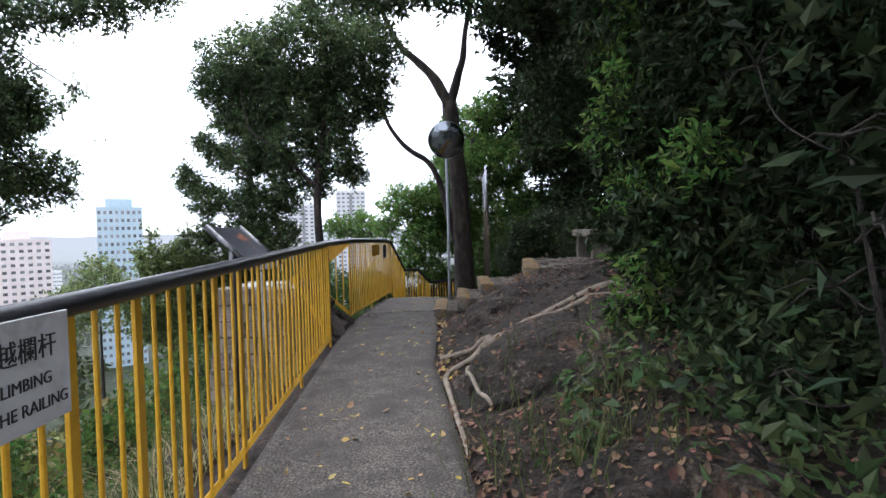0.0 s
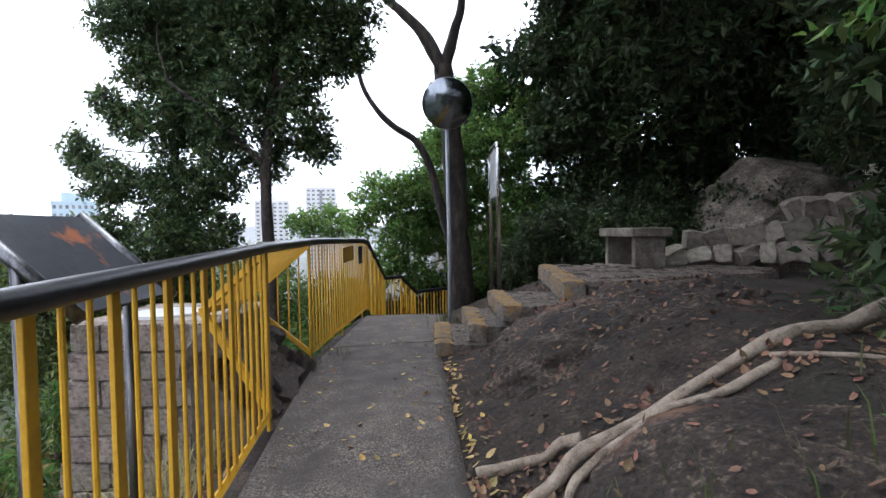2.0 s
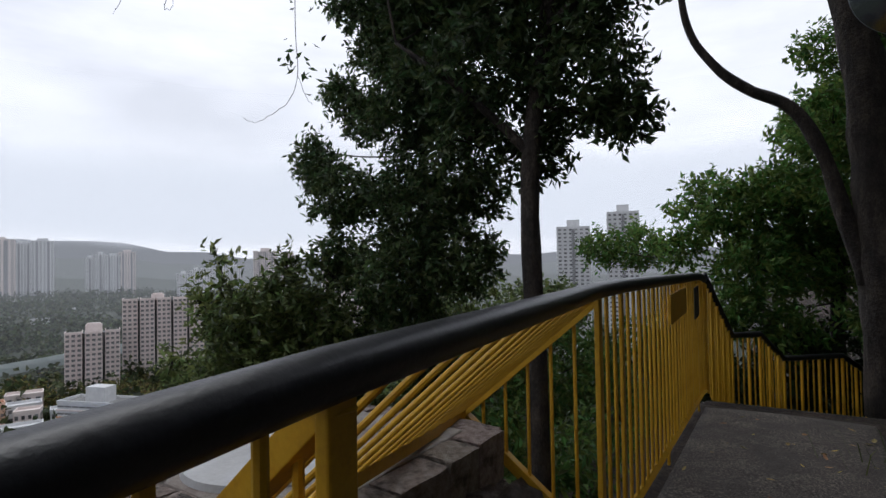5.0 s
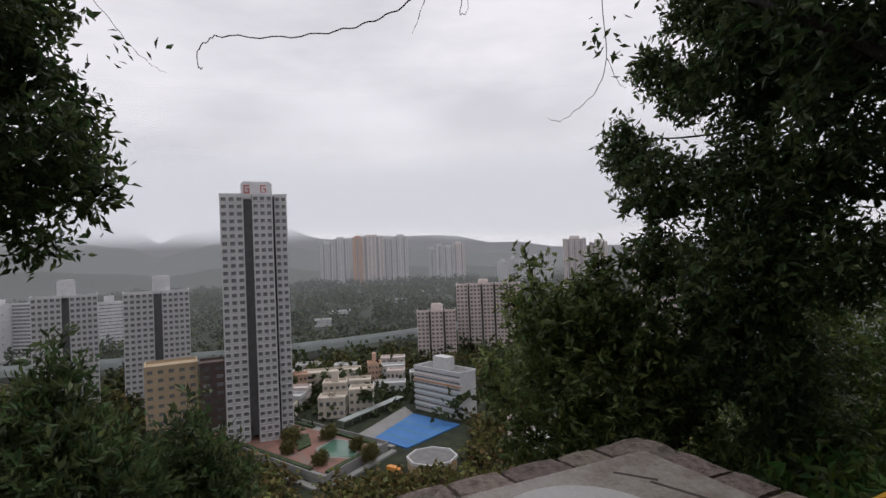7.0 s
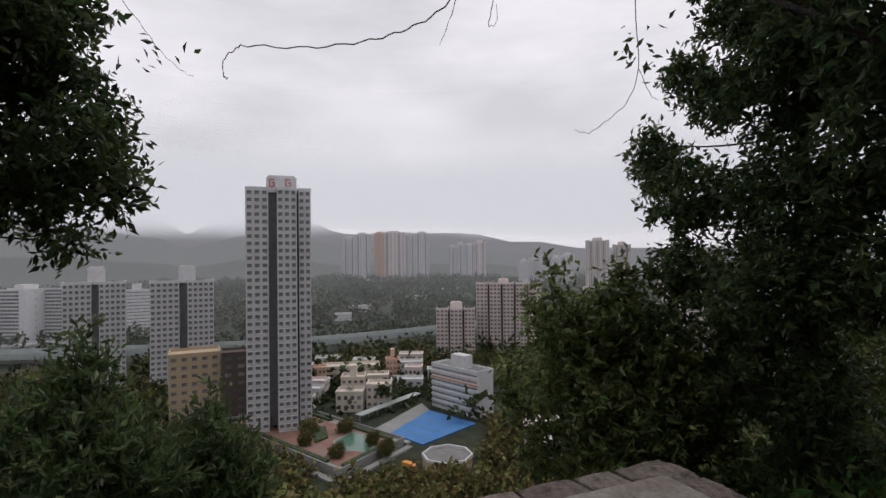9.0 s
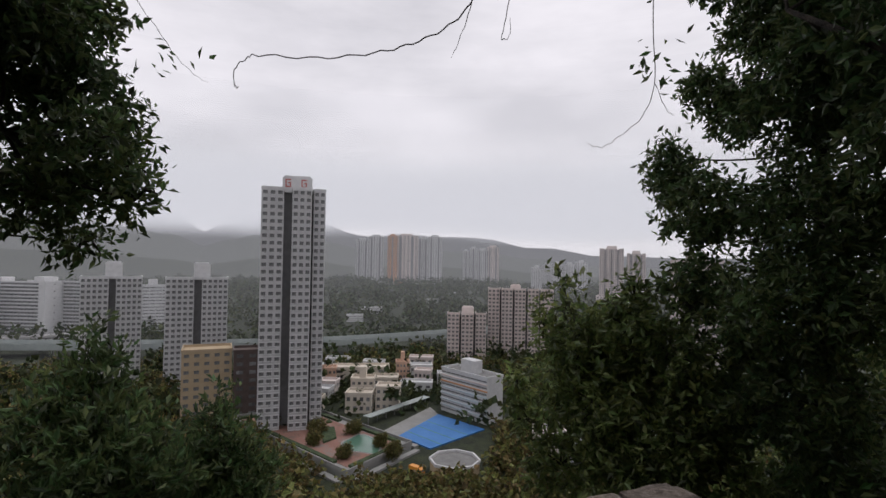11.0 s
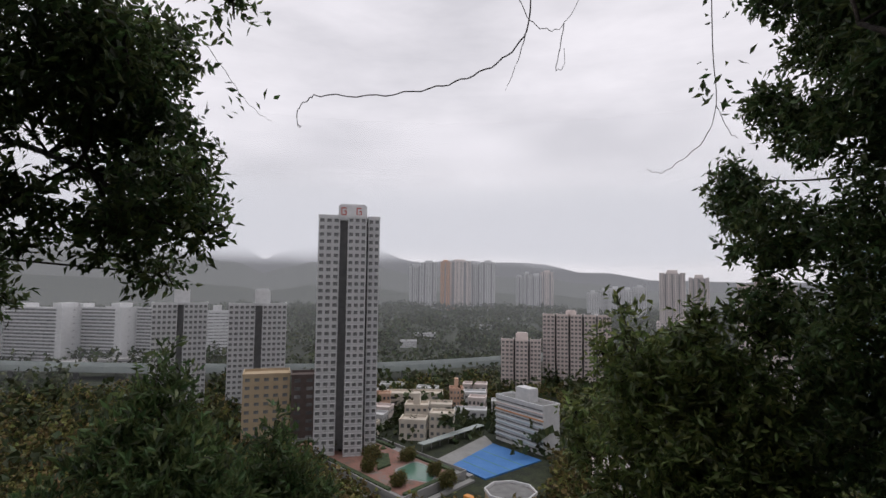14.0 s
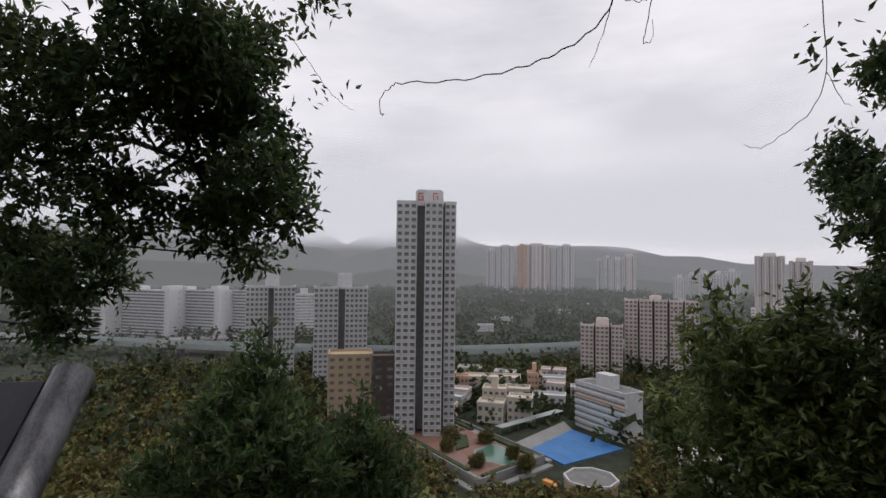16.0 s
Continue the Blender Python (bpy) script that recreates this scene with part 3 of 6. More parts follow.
while z > -1.3:
    hgt = 0.17 if course else 0.18
    out = 0.012 * course
    for face in range(4):
        L = (PX1 - PX0 if face % 2 == 0 else PY1 - PY0) + 2 * out
        n = 5
        cuts = [0] + sorted((k + random.uniform(-0.2, 0.2) + (0.5 if course % 2 else 0)) / n for k in range(1, n)) + [1]
        for c0, c1 in zip(cuts, cuts[1:]):
            m_, w_ = (c0 + c1) / 2, (c1 - c0) * L - 0.014
            dep = 0.2
            if face == 0:
                loc = (PX0 - out + m_ * L, PY0 - out + dep / 2 - 0.02, z)
            elif face == 2:
                loc = (PX0 - out + m_ * L, PY1 + out - dep / 2 + 0.02, z)
            elif face == 1:
                loc = (PX1 + out - dep / 2 + 0.02, PY0 - out + m_ * L, z)
            else:
                loc = (PX0 - out + dep / 2 - 0.02, PY0 - out + m_ * L, z)
            stone(ped, M_STONE, loc, (w_, dep, hgt) if face % 2 == 0 else (dep, w_, hgt), (random.uniform(-0.03, 0.03), random.uniform(-0.03, 0.03), random.uniform(-0.03, 0.03)))
    z -= hgt + 0.012
    course += 1
# rough stones between pedestal and path
rubble = thing("rubble_slope", "dark mossy rubble stones sloping from pedestal to path", "stones", (0, 0, 0))
bm = bmesh.new()
vs = [bm.verts.new(p) for p in ((-1.62, 5.2, 0.4), (-1.62, 6.4, 0.4), (-1.22, 6.6, -0.16), (-1.12, 5.1, -0.16), (-1.62, 5.2, -1.0), (-1.62, 6.4, -1.0), (-1.22, 6.6, -1.0), (-1.12, 5.1, -1.0))]
for q in ((0, 3, 2, 1), (0, 1, 5, 4), (1, 2, 6, 5), (2, 3, 7, 6), (3, 0, 4, 7)):
    bm.faces.new([vs[k] for k in q])
part("bed", bm, M_MORTAR, rubble)
for r in range(4):
    for c in range(4):
        u, v = (r + 0.5) / 4, (c + 0.5 + random.uniform(-0.15, 0.15) + (0.25 if r % 2 else -0.1)) / 4
        x = -1.6 + 0.38 * u
        stone(rubble, M_DARKSTONE, (x, 5.2 + 1.2 * v + 0.1 * u, 0.4 - 0.52 * u), (random.uniform(0.15, 0.3), 0.3 + random.uniform(-0.09, 0.09), random.uniform(0.16, 0.3)), (random.uniform(-0.35, 0.35), 0.7 + random.uniform(-0.35, 0.35), random.uniform(-0.5, 0.5)))

# ---- slanted information board ----
board = thing("information_board", "tilted dark information board in a stainless tube frame", "sign board", (-1.6, 4.25, 0.0))
for y in (3.73, 4.415):
    bm = bmesh.new()
    tube(bm, [(-1.765, y, 1.258), (-1.33, y, 0.858)], 0.026, 18)
    tube(bm, [(-1.55, y, 1.05), (-1.55, y, -0.9)], 0.024, 12)
    o = part("tube_leg", bm, M_STEEL_D, board, "scratched stainless steel tube", True)
    o.matrix_parent_inverse = Matrix.Translation((-1.6, 4.25, 0)).inverted()
bm = bmesh.new()
box(bm, -0.28, 0.28, 3.76, 4.385, -0.008, 0.008, 0.002, Matrix.Translation((-1.55, 0, 1.058)) @ Matrix.Rotation(radians(42.3), 4, "Y"))
o = part("panel", bm, M_BOARD, board)
o.matrix_parent_inverse = Matrix.Translation((-1.6, 4.25, 0)).inverted()

# ---- stone steps to the terrace ----
STEPS = [(-0.02, 0.32, 6.85, 8.05, 0.06), (0.32, 0.63, 6.98, 8.25, 0.21), (0.66, 1.3, 7.02, 8.3, 0.4)]
for n_, (x0, x1, y0, y1, zt) in enumerate(STEPS):
    st = thing("stone_step", "rough stone step with worn yellow painted nosing", "step", (x0, y0, zt - 0.2), "steps up to the terrace")
    inv = Matrix.Translation(st.location).inverted()
    bm = bmesh.new()
    box(bm, x0 + 0.04, x1 + 0.3, y0 + 0.05, y1 - 0.02, zt - 0.35, zt - 0.025)
    part("bed", bm, M_MORTAR, st).matrix_parent_inverse = inv
    n = 5
    for k in range(n):
        a, b = y0 + (y1 - y0) * k / n, y0 + (y1 - y0) * (k + 1) / n
        o = stone(st, M_NOSING, (x0 + 0.08, (a + b) / 2, zt - 0.08), (0.19, b - a + 0.005, 0.18), (random.uniform(-0.05, 0.05), random.uniform(-0.06, 0.06), random.uniform(-0.09, 0.09)), "nosing_stone")
        o.matrix_parent_inverse = inv
        x = x0 + 0.17
        while x < x1 - 0.03:
            w = min(0.17, x1 - x + 0.02)
            o = stone(st, M_STEP, (x + w / 2, (a + b) / 2 + random.uniform(-0.03, 0.03), zt - 0.085 + random.uniform(-0.015, 0.004)), (w + 0.005, b - a - 0.0, 0.15), (random.uniform(-0.05, 0.05), random.uniform(-0.05, 0.05), random.uniform(-0.14, 0.14)))
            o.matrix_parent_inverse = inv
            x += w
terrace = thing("terrace", "paved stone terrace with yellow painted edge stones", "terrace", (1.1, 7.1, 0.4), kind="structure")
inv = Matrix.Translation(terrace.location).inverted()
bm = bmesh.new()
box(bm, 1.78, 4.4, 8.35, 9.9, 0.1, 0.5)
part("bed", bm, M_MORTAR, terrace).matrix_parent_inverse = inv
yy = 7.15
while yy < 9.7:
    l = random.uniform(0.2, 0.34)
    x = float(np.interp(yy, [7.0, 9.7], [1.32, 1.62]))
    o = stone(terrace, M_NOSING, (x + 0.1, yy + l / 2, 0.5), (0.24, l - 0.012, 0.22), (random.uniform(-0.04, 0.04), random.uniform(-0.05, 0.05), -0.1 + random.uniform(-0.06, 0.06)), "edge_stone")
    o.matrix_parent_inverse = inv
    xx = x + 0.22
    while xx < 4.2:
        w = random.uniform(0.14, 0.3)
        if yy > 7.05 + (xx - 1.5) * 0.4:
            o = stone(terrace, M_STEP, (xx + w / 2, yy + l / 2 + random.uniform(-0.04, 0.04), 0.53 + random.uniform(-0.018, 0.01)), (w - 0.005, l * random.uniform(0.85, 1.0), 0.14), (random.uniform(-0.05, 0.05), random.uniform(-0.05, 0.05), random.uniform(-0.2, 0.2)), "paving_stone")
            o.matrix_parent_inverse = inv
        xx += w
    yy += l

# ---- bench ----
bench = thing("bench", "old grey concrete bench with slab legs on the terrace", "bench", (2.98, 9.6, 0.6))
bench.rotation_euler = (0, 0, radians(3))
bm = bmesh.new()
box(bm, -0.29, 0.29, -0.62, 0.62, 0.42, 0.55, 0.018)
part("seat", bm, M_CONCRETE, bench)
for y in (-0.48, 0.48):
    bm = bmesh.new()
    box(bm, -0.22, 0.22, y - 0.06, y + 0.06, -0.03, 0.42, 0.01)
    part("leg", bm, M_CONCRETE, bench)

# ---- mirror, pole, sign ----
mirror = thing("traffic_mirror", "round convex mirror on a grey steel pole", "mirror", (0.17, 8.42, -0.08))
bm = bmesh.new()
tube(bm, [(0, 0, -0.1), (0.01, 0, 1.2), (0.0, 0.02, 2.9)], 0.024, 12)
part("pole", bm, M_GALV, mirror, smooth=True)
facing = Matrix.Translation((0.01, -0.06, 2.8)) @ Euler((radians(101), 0, radians(-4))).to_matrix().to_4x4()
bm = bmesh.new()
R, cap_r = 1.25, 0.31
rings = 10
prev = [bm.verts.new((0, 0, R - math.sqrt(R * R) ))]
top = R - math.sqrt(R * R - cap_r * cap_r)
vs0 = [[bm.verts.new((cap_r * i / rings * math.cos(a), cap_r * i / rings * math.sin(a), math.sqrt(R * R - (cap_r * i / rings) ** 2) - R)) for a in np.linspace(0, 2 * math.pi, 40, endpoint=False)] for i in range(1, rings + 1)]
for k in range(40):
    bm.faces.new((prev[0], vs0[0][k], vs0[0][(k + 1) % 40]))
for a, b in zip(vs0, vs0[1:]):
    for k in range(40):
        bm.faces.new((a[k], b[k], b[(k + 1) % 40], a[(k + 1) % 40]))
bmesh.ops.transform(bm, matrix=facing @ Matrix.Translation((0, 0, 0.056)), verts=bm.verts)
part("mirror_face", bm, M_MIRROR, mirror, "convex mirror face", True)
bm = bmesh.new()
tube(bm, [(0, 0, -0.03), (0, 0, 0.0), (0, 0, 0.015)], [0.18, 0.305, 0.313], 40)
bmesh.ops.transform(bm, matrix=facing, verts=bm.verts)
part("backing", bm, M_GALV, mirror, "round steel housing", True)
bm = bmesh.new()
box(bm, -0.06, 0.06, -0.04, 0.06, 2.66, 2.72, 0.005)
part("bracket", bm, M_GALV, mirror)

notice = thing("notice_board", "upright notice panel in a rounded stainless tube frame", "sign", (0.875, 9.38, 0.3))
bm = bmesh.new()
arc = [(0, -0.45, -0.1), (0, -0.45, 1.85)] + [(0, -0.35 - 0.1 * math.cos(a), 1.93 + 0.1 * math.sin(a)) for a in np.linspace(0.2, 1.57, 5)] + [(0, 0.35 + 0.1 * math.sin(a), 1.93 + 0.1 * math.cos(a)) for a in np.linspace(0, 1.4, 5)] + [(0, 0.45, 1.85), (0, 0.45, -0.1)]
tube(bm, arc, 0.03, 12)
part("tube_frame", bm, M_STEEL, notice, "polished stainless steel tube frame", True)
bm = bmesh.new()
box(bm, -0.008, 0.008, -0.42, 0.42, 1.32, 1.98, 0.003)
part("panel", bm, M_PANEL, notice, "faded grey upper panel")
bm = bmesh.new()
box(bm, -0.012, 0.012, -0.42, 0.42, 1.27, 1.31, 0.004)
part("cross_bar", bm, M_BLACK, notice, "dark cross bar")
bm = bmesh.new()
box(bm, -0.01, 0.01, -0.415, -0.37, 0.2, 1.27, 0.004)
part("inner_bar", bm, M_BLACK, notice, "dark inner bar")

# ---- boulder and dry-stone wall ----
bm = bmesh.new()
bmesh.ops.create_icosphere(bm, subdivisions=6, radius=1.0)
FACETS = [(Vector(f[:3]).normalized(), f[3]) for f in ((-0.86, -0.3, 0.42, 0.62), (0.12, -0.25, 0.96, 0.74), (-0.12, -0.97, 0.2, 0.6), (-0.45, -0.62, 0.64, 0.68), (0.55, -0.5, 0.66, 0.74), (0.8, -0.5, 0.1, 0.8), (-0.95, 0.1, -0.1, 0.74))]
for q in bm.verts:
    q.co *= 1.12 + 0.14 * noise.noise(q.co * 1.3 + Vector((3, 1, 0)))
    for nrm, dd in FACETS:
        over = q.co.dot(nrm) - dd - 0.05 * noise.noise(q.co * 2.3 + nrm * 3)
        if over > 0:
            q.co -= nrm * over * 0.95
    seam = abs(q.co.z - 0.35 * q.co.x - 0.12 - 0.08 * noise.noise(q.co * 3.0))
    seam2 = abs(q.co.x * 0.8 + q.co.z * 0.55 + 0.1 - 0.07 * noise.noise(q.co * 4.0))
    q.co *= 1 - 0.05 * max(0.0, 1 - seam / 0.05) - 0.04 * max(0.0, 1 - seam2 / 0.045) + 0.03 * noise.noise(q.co * 7.0) + 0.014 * noise.noise(q.co * 19.0)
    q.co = Vector((q.co.x * 1.75 + q.co.z * 0.45, q.co.y * 1.2, q.co.z * 1.62))
boulder = part("boulder", bm, M_BOULDER, smooth=True)
boulder.location = (5.75, 10.4, 0.92)
boulder.scale = (0.93, 0.93, 0.93)
tagged(boulder, "large grey granite boulder leaning behind the terrace", "boulder")
dry = thing("dry_stone_wall", "low wall of pale fitted field stones", "stone wall", (3.6, 9.6, 0.5))
inv = Matrix.Translation(dry.location).inverted()
M_FIELD = mat("field_stone", [(0.18, 0.153, 0.12), (0.31, 0.27, 0.22), (0.4, 0.355, 0.3)], 0.9, scale=5, bump=0.9, bscale=22, rand=("object", 0.3, 0.02))
for row in range(4):
    t = 0.0
    while t < 1:
        l = random.uniform(0.2, 0.42)
        x, y = 3.55 + 3.6 * t, 9.55 - 1.5 * t + 0.1 * row
        top = 0.6 + 0.29 * (row + 0.5) * (0.75 + 0.55 * t) + 0.12 * t
        if row * 0.27 < 0.24 + 0.85 * t:
            o = stone(dry, M_FIELD, (x, y, top), (l * random.uniform(0.85, 1.05), 0.3, (0.23 + 0.1 * t) * random.uniform(0.85, 1.2)), (random.uniform(-0.25, 0.25), -0.2 + random.uniform(-0.35, 0.35), -0.4 + random.uniform(-0.4, 0.4)))
            o.matrix_parent_inverse = inv
        t += l * 0.9 / 3.9


# ---- rock outcrop beside the path ----
def outcrop(label, c, size, seed, tilt=(0, 0, 0)):
    bm = bmesh.new()
    bmesh.ops.create_icosphere(bm, subdivisions=6 if size[0] > 1 else 5, radius=1.0)
    for q in bm.verts:
        p = q.co.copy()
        k = 1 + 0.2 * noise.noise(p * 1.3 + Vector((seed, 0, 0))) + 0.1 * noise.noise(p * 3.1 + Vector((seed, 5, 0))) + 0.06 * (0.5 - abs(noise.noise(p * 5.0))) + 0.055 * noise.noise(p * 9.0) + 0.035 * noise.noise(p * 21.0) + 0.018 * noise.noise(p * 46.0)
        q.co = Vector((p.x * size[0], p.y * size[1], p.z * size[2])) * k
    o = part("rock", bm, M_ROCK, smooth=True)
    o.location, o.rotation_euler = c, tilt
    return tagged(o, label, "rock", "rocks beside the path")


rocks = []
rocks += [outcrop("broad brown bedrock hump scattered with dry leaves", (1.3, 5.72, 0.08), (1.2, 1.2, 0.5), 2.0, (0, -0.34, 0.15))]
rocks += [outcrop("flat brown rock slab beside the path", (0.98, 3.5, 0.06), (0.76, 0.72, 0.31), 8.0, (0.0, -0.35, 0.3))]
rocks += [outcrop("small half-buried rock among dead leaves", (1.2, 1.6, 0.03), (0.5, 0.36, 0.2), 14.0, (0, -0.2, 0))]
rocks += [outcrop("dark rock below the railing", (-1.5, 3.3, -0.75), (0.5, 0.55, 0.35), 21.0, (0, 0.3, 0))]

from mathutils.bvhtree import BVHTree

bpy.context.view_layer.update()
sv, sf = [], []
for o in [ground, path_ob] + rocks:
    base_i = len(sv)
    if o is ground:
        near = [p for p in o.data.polygons if -2.5 < p.center.x < 4.5 and -1.8 < p.center.y < 11]
    else:
        near = o.data.polygons
    sv += [o.matrix_world @ q.co for q in o.data.vertices]
    sf += [[base_i + k for k in p.vertices] for p in near]
surface = BVHTree.FromPolygons(sv, sf)


def drop(x, y):
    """The height of ground, path or rock there, and its normal."""
    hit = surface.ray_cast(Vector((x, y, 4)), Vector((0, 0, -1)))
    return (hit[0].z, hit[1]) if hit[0] else (float(ground_z(x, y)), Vector((0, 0, 1)))


# fallen leaves
leaf_shapes = []
for k in range(6):
    bm = bmesh.new()
    w, c = 0.2 + 0.03 * k, 0.05 + 0.03 * k
    pts = [(0, 0, 0.02 * c), (0.25, w, c * 0.3), (0.6, w * 0.9, c), (1, 0, c * 1.6), (0.6, -w * 0.9, c * 0.7), (0.25, -w, c * 0.2), (0.5, 0, 0)]
    vs = [bm.verts.new(p) for p in pts]
    for i in range(6):
        bm.faces.new((vs[i], vs[(i + 1) % 6], vs[6]))
    me = bpy.data.meshes.new("fallen_leaf")
    bm.to_mesh(me)
    bm.free()
    leaf_shapes.append(me)
M_FALLEN = mat("fallen_leaf_tan", [(0.2, 0.12, 0.05), (0.42, 0.3, 0.13)], 0.75, scale=9, rand=("object", 0.55, 0.035))
M_FALLEN_Y = mat("fallen_leaf_yellow", [(0.42, 0.28, 0.05), (0.6, 0.46, 0.12)], 0.7, scale=9, rand=("object", 0.3, 0.02))
for k, me in enumerate(leaf_shapes):
    me.materials.append(M_FALLEN_Y if k % 3 == 0 else M_FALLEN)
rl = random.Random(77)


def fall(x, y, size):
    z, n = drop(x, y)
    o = new("fallen_leaf", rl.choice(leaf_shapes))
    q = n.to_track_quat("Z", "Y") @ Euler((rl.gauss(0, 0.2), rl.gauss(0, 0.2), rl.uniform(0, 6.28))).to_quaternion()
    o.matrix_basis = Matrix.Translation((x, y, z + 0.006)) @ q.to_matrix().to_4x4() @ Matrix.Diagonal((size, size, size, 1))
    return tagged(o, "dry curled fallen leaf on the ground", "leaf", "fallen leaves")


for k in range(190):
    y = rl.uniform(0.6, 9.4)
    t = rl.random() ** (0.55 if rl.random() < 0.6 else 1.3)
    fall(float(rail_x(y) + 0.06 + (edge_x(y) - rail_x(y) - 0.08) * t), y, rl.uniform(0.03, 0.065))
for k in range(90):
    y = rl.uniform(3.6, 6.7)
    fall(float(edge_x(y)) + abs(rl.gauss(0, 0.08)), y, rl.uniform(0.04, 0.075))
lv, lf = [], []
for k in range(9500):
    y = rl.uniform(0.2, 9.5)
    x = float(edge_x(y)) + (rl.random() ** 1.2) * 2.6
    if y > 4.4 and rl.random() < 0.78:
        continue
    if math.hypot((x - 0.98) / 0.72, (y - 3.45) / 0.68) < 1 and rl.random() < 0.85:
        continue
    if rl.random() < 0.12:
        x, y = rl.uniform(-2.4, -1.2), rl.uniform(0.5, 5)
    z, n = drop(x, y)
    s = rl.uniform(0.025, 0.065)
    m_ = Matrix.Translation((x, y, z + 0.012)) @ (n.to_track_quat("Z", "Y") @ Euler((rl.gauss(0, 0.35), rl.gauss(0, 0.35), rl.uniform(0, 6.28))).to_quaternion()).to_matrix().to_4x4() @ Matrix.Diagonal((s, s, s, 1))
    src = rl.choice(leaf_shapes)
    b0 = len(lv)
    lv += [tuple(m_ @ q.co) for q in src.vertices]
    lf += [tuple(b0 + i for i in p.vertices) for p in src.polygons]
litter = link_mesh("leaf_litter", fast_mesh("leaf_litter", lv, lf), M_LITTER)
tagged(litter, "brown and reddish dead leaves carpeting the bank", "leaf litter", kind="stuff")

# grass tufts and dry stalks
rg = np.random.default_rng(8)
gv, gf = [], []
for cx, cy, n_, h_ in ((0.75, 2.2, 90, 0.25), (0.95, 1.8, 80, 0.22), (1.2, 2.5, 60, 0.25), (0.35, 8.35, 40, 0.2), (0.2, 8.75, 40, 0.25), (-1.6, 2.2, 160, 0.4), (-1.9, 3.2, 160, 0.45), (-1.7, 1.2, 160, 0.4), (-2.1, 4.4, 120, 0.4), (-1.3, 6.75, 40, 0.2), (0.6, 3.1, 50, 0.16), (1.5, 3.1, 50, 0.2)):
    for k in range(n_):
        x, y = cx + rg.normal() * 0.22, cy + rg.normal() * 0.22
        z = drop(x, y)[0]
        a, ln = rg.uniform(0, 6.28), h_ * rg.uniform(0.5, 1.2)
        dx, dy = math.cos(a), math.sin(a)
        b0 = len(gv)
        gv += [(x - dy * 0.004, y + dx * 0.004, z), (x + dy * 0.004, y - dx * 0.004, z), (x + dx * ln * 0.25 + dy * 0.003, y + dy * ln * 0.25 - dx * 0.003, z + ln * 0.7), (x + dx * ln * 0.25 - dy * 0.003, y + dy * ln * 0.25 + dx * 0.003, z + ln * 0.7), (x + dx * ln * 0.7, y + dy * ln * 0.7, z + ln * 0.95)]
        gf += [(b0, b0 + 1, b0 + 2), (b0, b0 + 2, b0 + 3), (b0 + 3, b0 + 2, b0 + 4)]
straw_v, straw_f = [], []
for k in range(6500):
    x, y = -1.4 - 3.3 * rg.random() ** 1.3, rg.uniform(-0.8, 6.0)
    z = float(ground_z(x, y)) - 0.02
    a, ln = rg.uniform(0, 6.28), rg.uniform(0.15, 0.5)
    dx, dy = math.cos(a), math.sin(a)
    b0 = len(straw_v)
    straw_v += [(x - dy * 0.005, y + dx * 0.005, z), (x + dy * 0.005, y - dx * 0.005, z), (x + dx * ln * 0.3 - dy * 0.003, y + dy * ln * 0.3 + dx * 0.003, z + ln * 0.7), (x + dx * ln * 0.3 + dy * 0.003, y + dy * ln * 0.3 - dx * 0.003, z + ln * 0.7), (x + dx * ln * 0.85, y + dy * ln * 0.85, z + ln * 0.85)]
    straw_f += [(b0, b0 + 1, b0 + 3), (b0, b0 + 3, b0 + 2), (b0 + 2, b0 + 3, b0 + 4)]
straw = link_mesh("dry_grass", fast_mesh("dry_grass", straw_v, straw_f), M_STRAW)
tagged(straw, "pale dry grass on the slope below the railing", "grass", kind="stuff")
grass = link_mesh("grass", fast_mesh("grass", gv, gf), M_GRASS)
tagged(grass, "thin green and straw-coloured grass tufts", "grass", kind="stuff")

# exposed roots
roots = thing("tree_root", "long bare tan tree root lying over the rock", "root", (0.3, 4.6, 0.1))
inv = Matrix.Translation(roots.location).inverted()
for pts, r0, r1 in (
    ([(2.7, 4.58, 0.84), (2.09, 4.43, 0.65), (1.5, 4.28, 0.46), (0.8, 4.13, 0.24), (0.36, 4.03, 0.1), (0.22, 3.8, 0.02), (0.26, 3.3, -0.03), (0.38, 2.3, -0.1)], 0.068, 0.018),
    ([(1.5, 4.1, 0.4), (1.1, 4.04, 0.28), (0.6, 3.98, 0.14), (0.42, 3.8, 0.05), (0.4, 3.4, 0.0), (0.55, 2.9, -0.03)], 0.036, 0.018),
    ([(0.62, 4.16, 0.2), (0.4, 4.3, 0.1), (0.14, 4.36, -0.01)], 0.04, 0.03),
    ([(1.5, 4.2, 0.46), (1.7, 4.0, 0.46), (1.95, 3.85, 0.5)], 0.02, 0.01)):
    bm = bmesh.new()
    q = spline(pts, 8)
    q = [Vector((p.x, p.y, max(drop(p.x, p.y)[0] + r1 * 0.7, p.z if p.x > 0.5 else -9))) for p in q]
    q = [(q[max(i - 1, 0)] + 2 * p + q[min(i + 1, len(q) - 1)]) / 4 for i, p in enumerate(q)]
    tube(bm, q, [0.75 * (r0 + (r1 - r0) * i / (len(q) - 1)) for i in range(len(q))], 9, 0.5)
    part("root_strand", bm, M_ROOT, roots, smooth=True).matrix_parent_inverse = inv

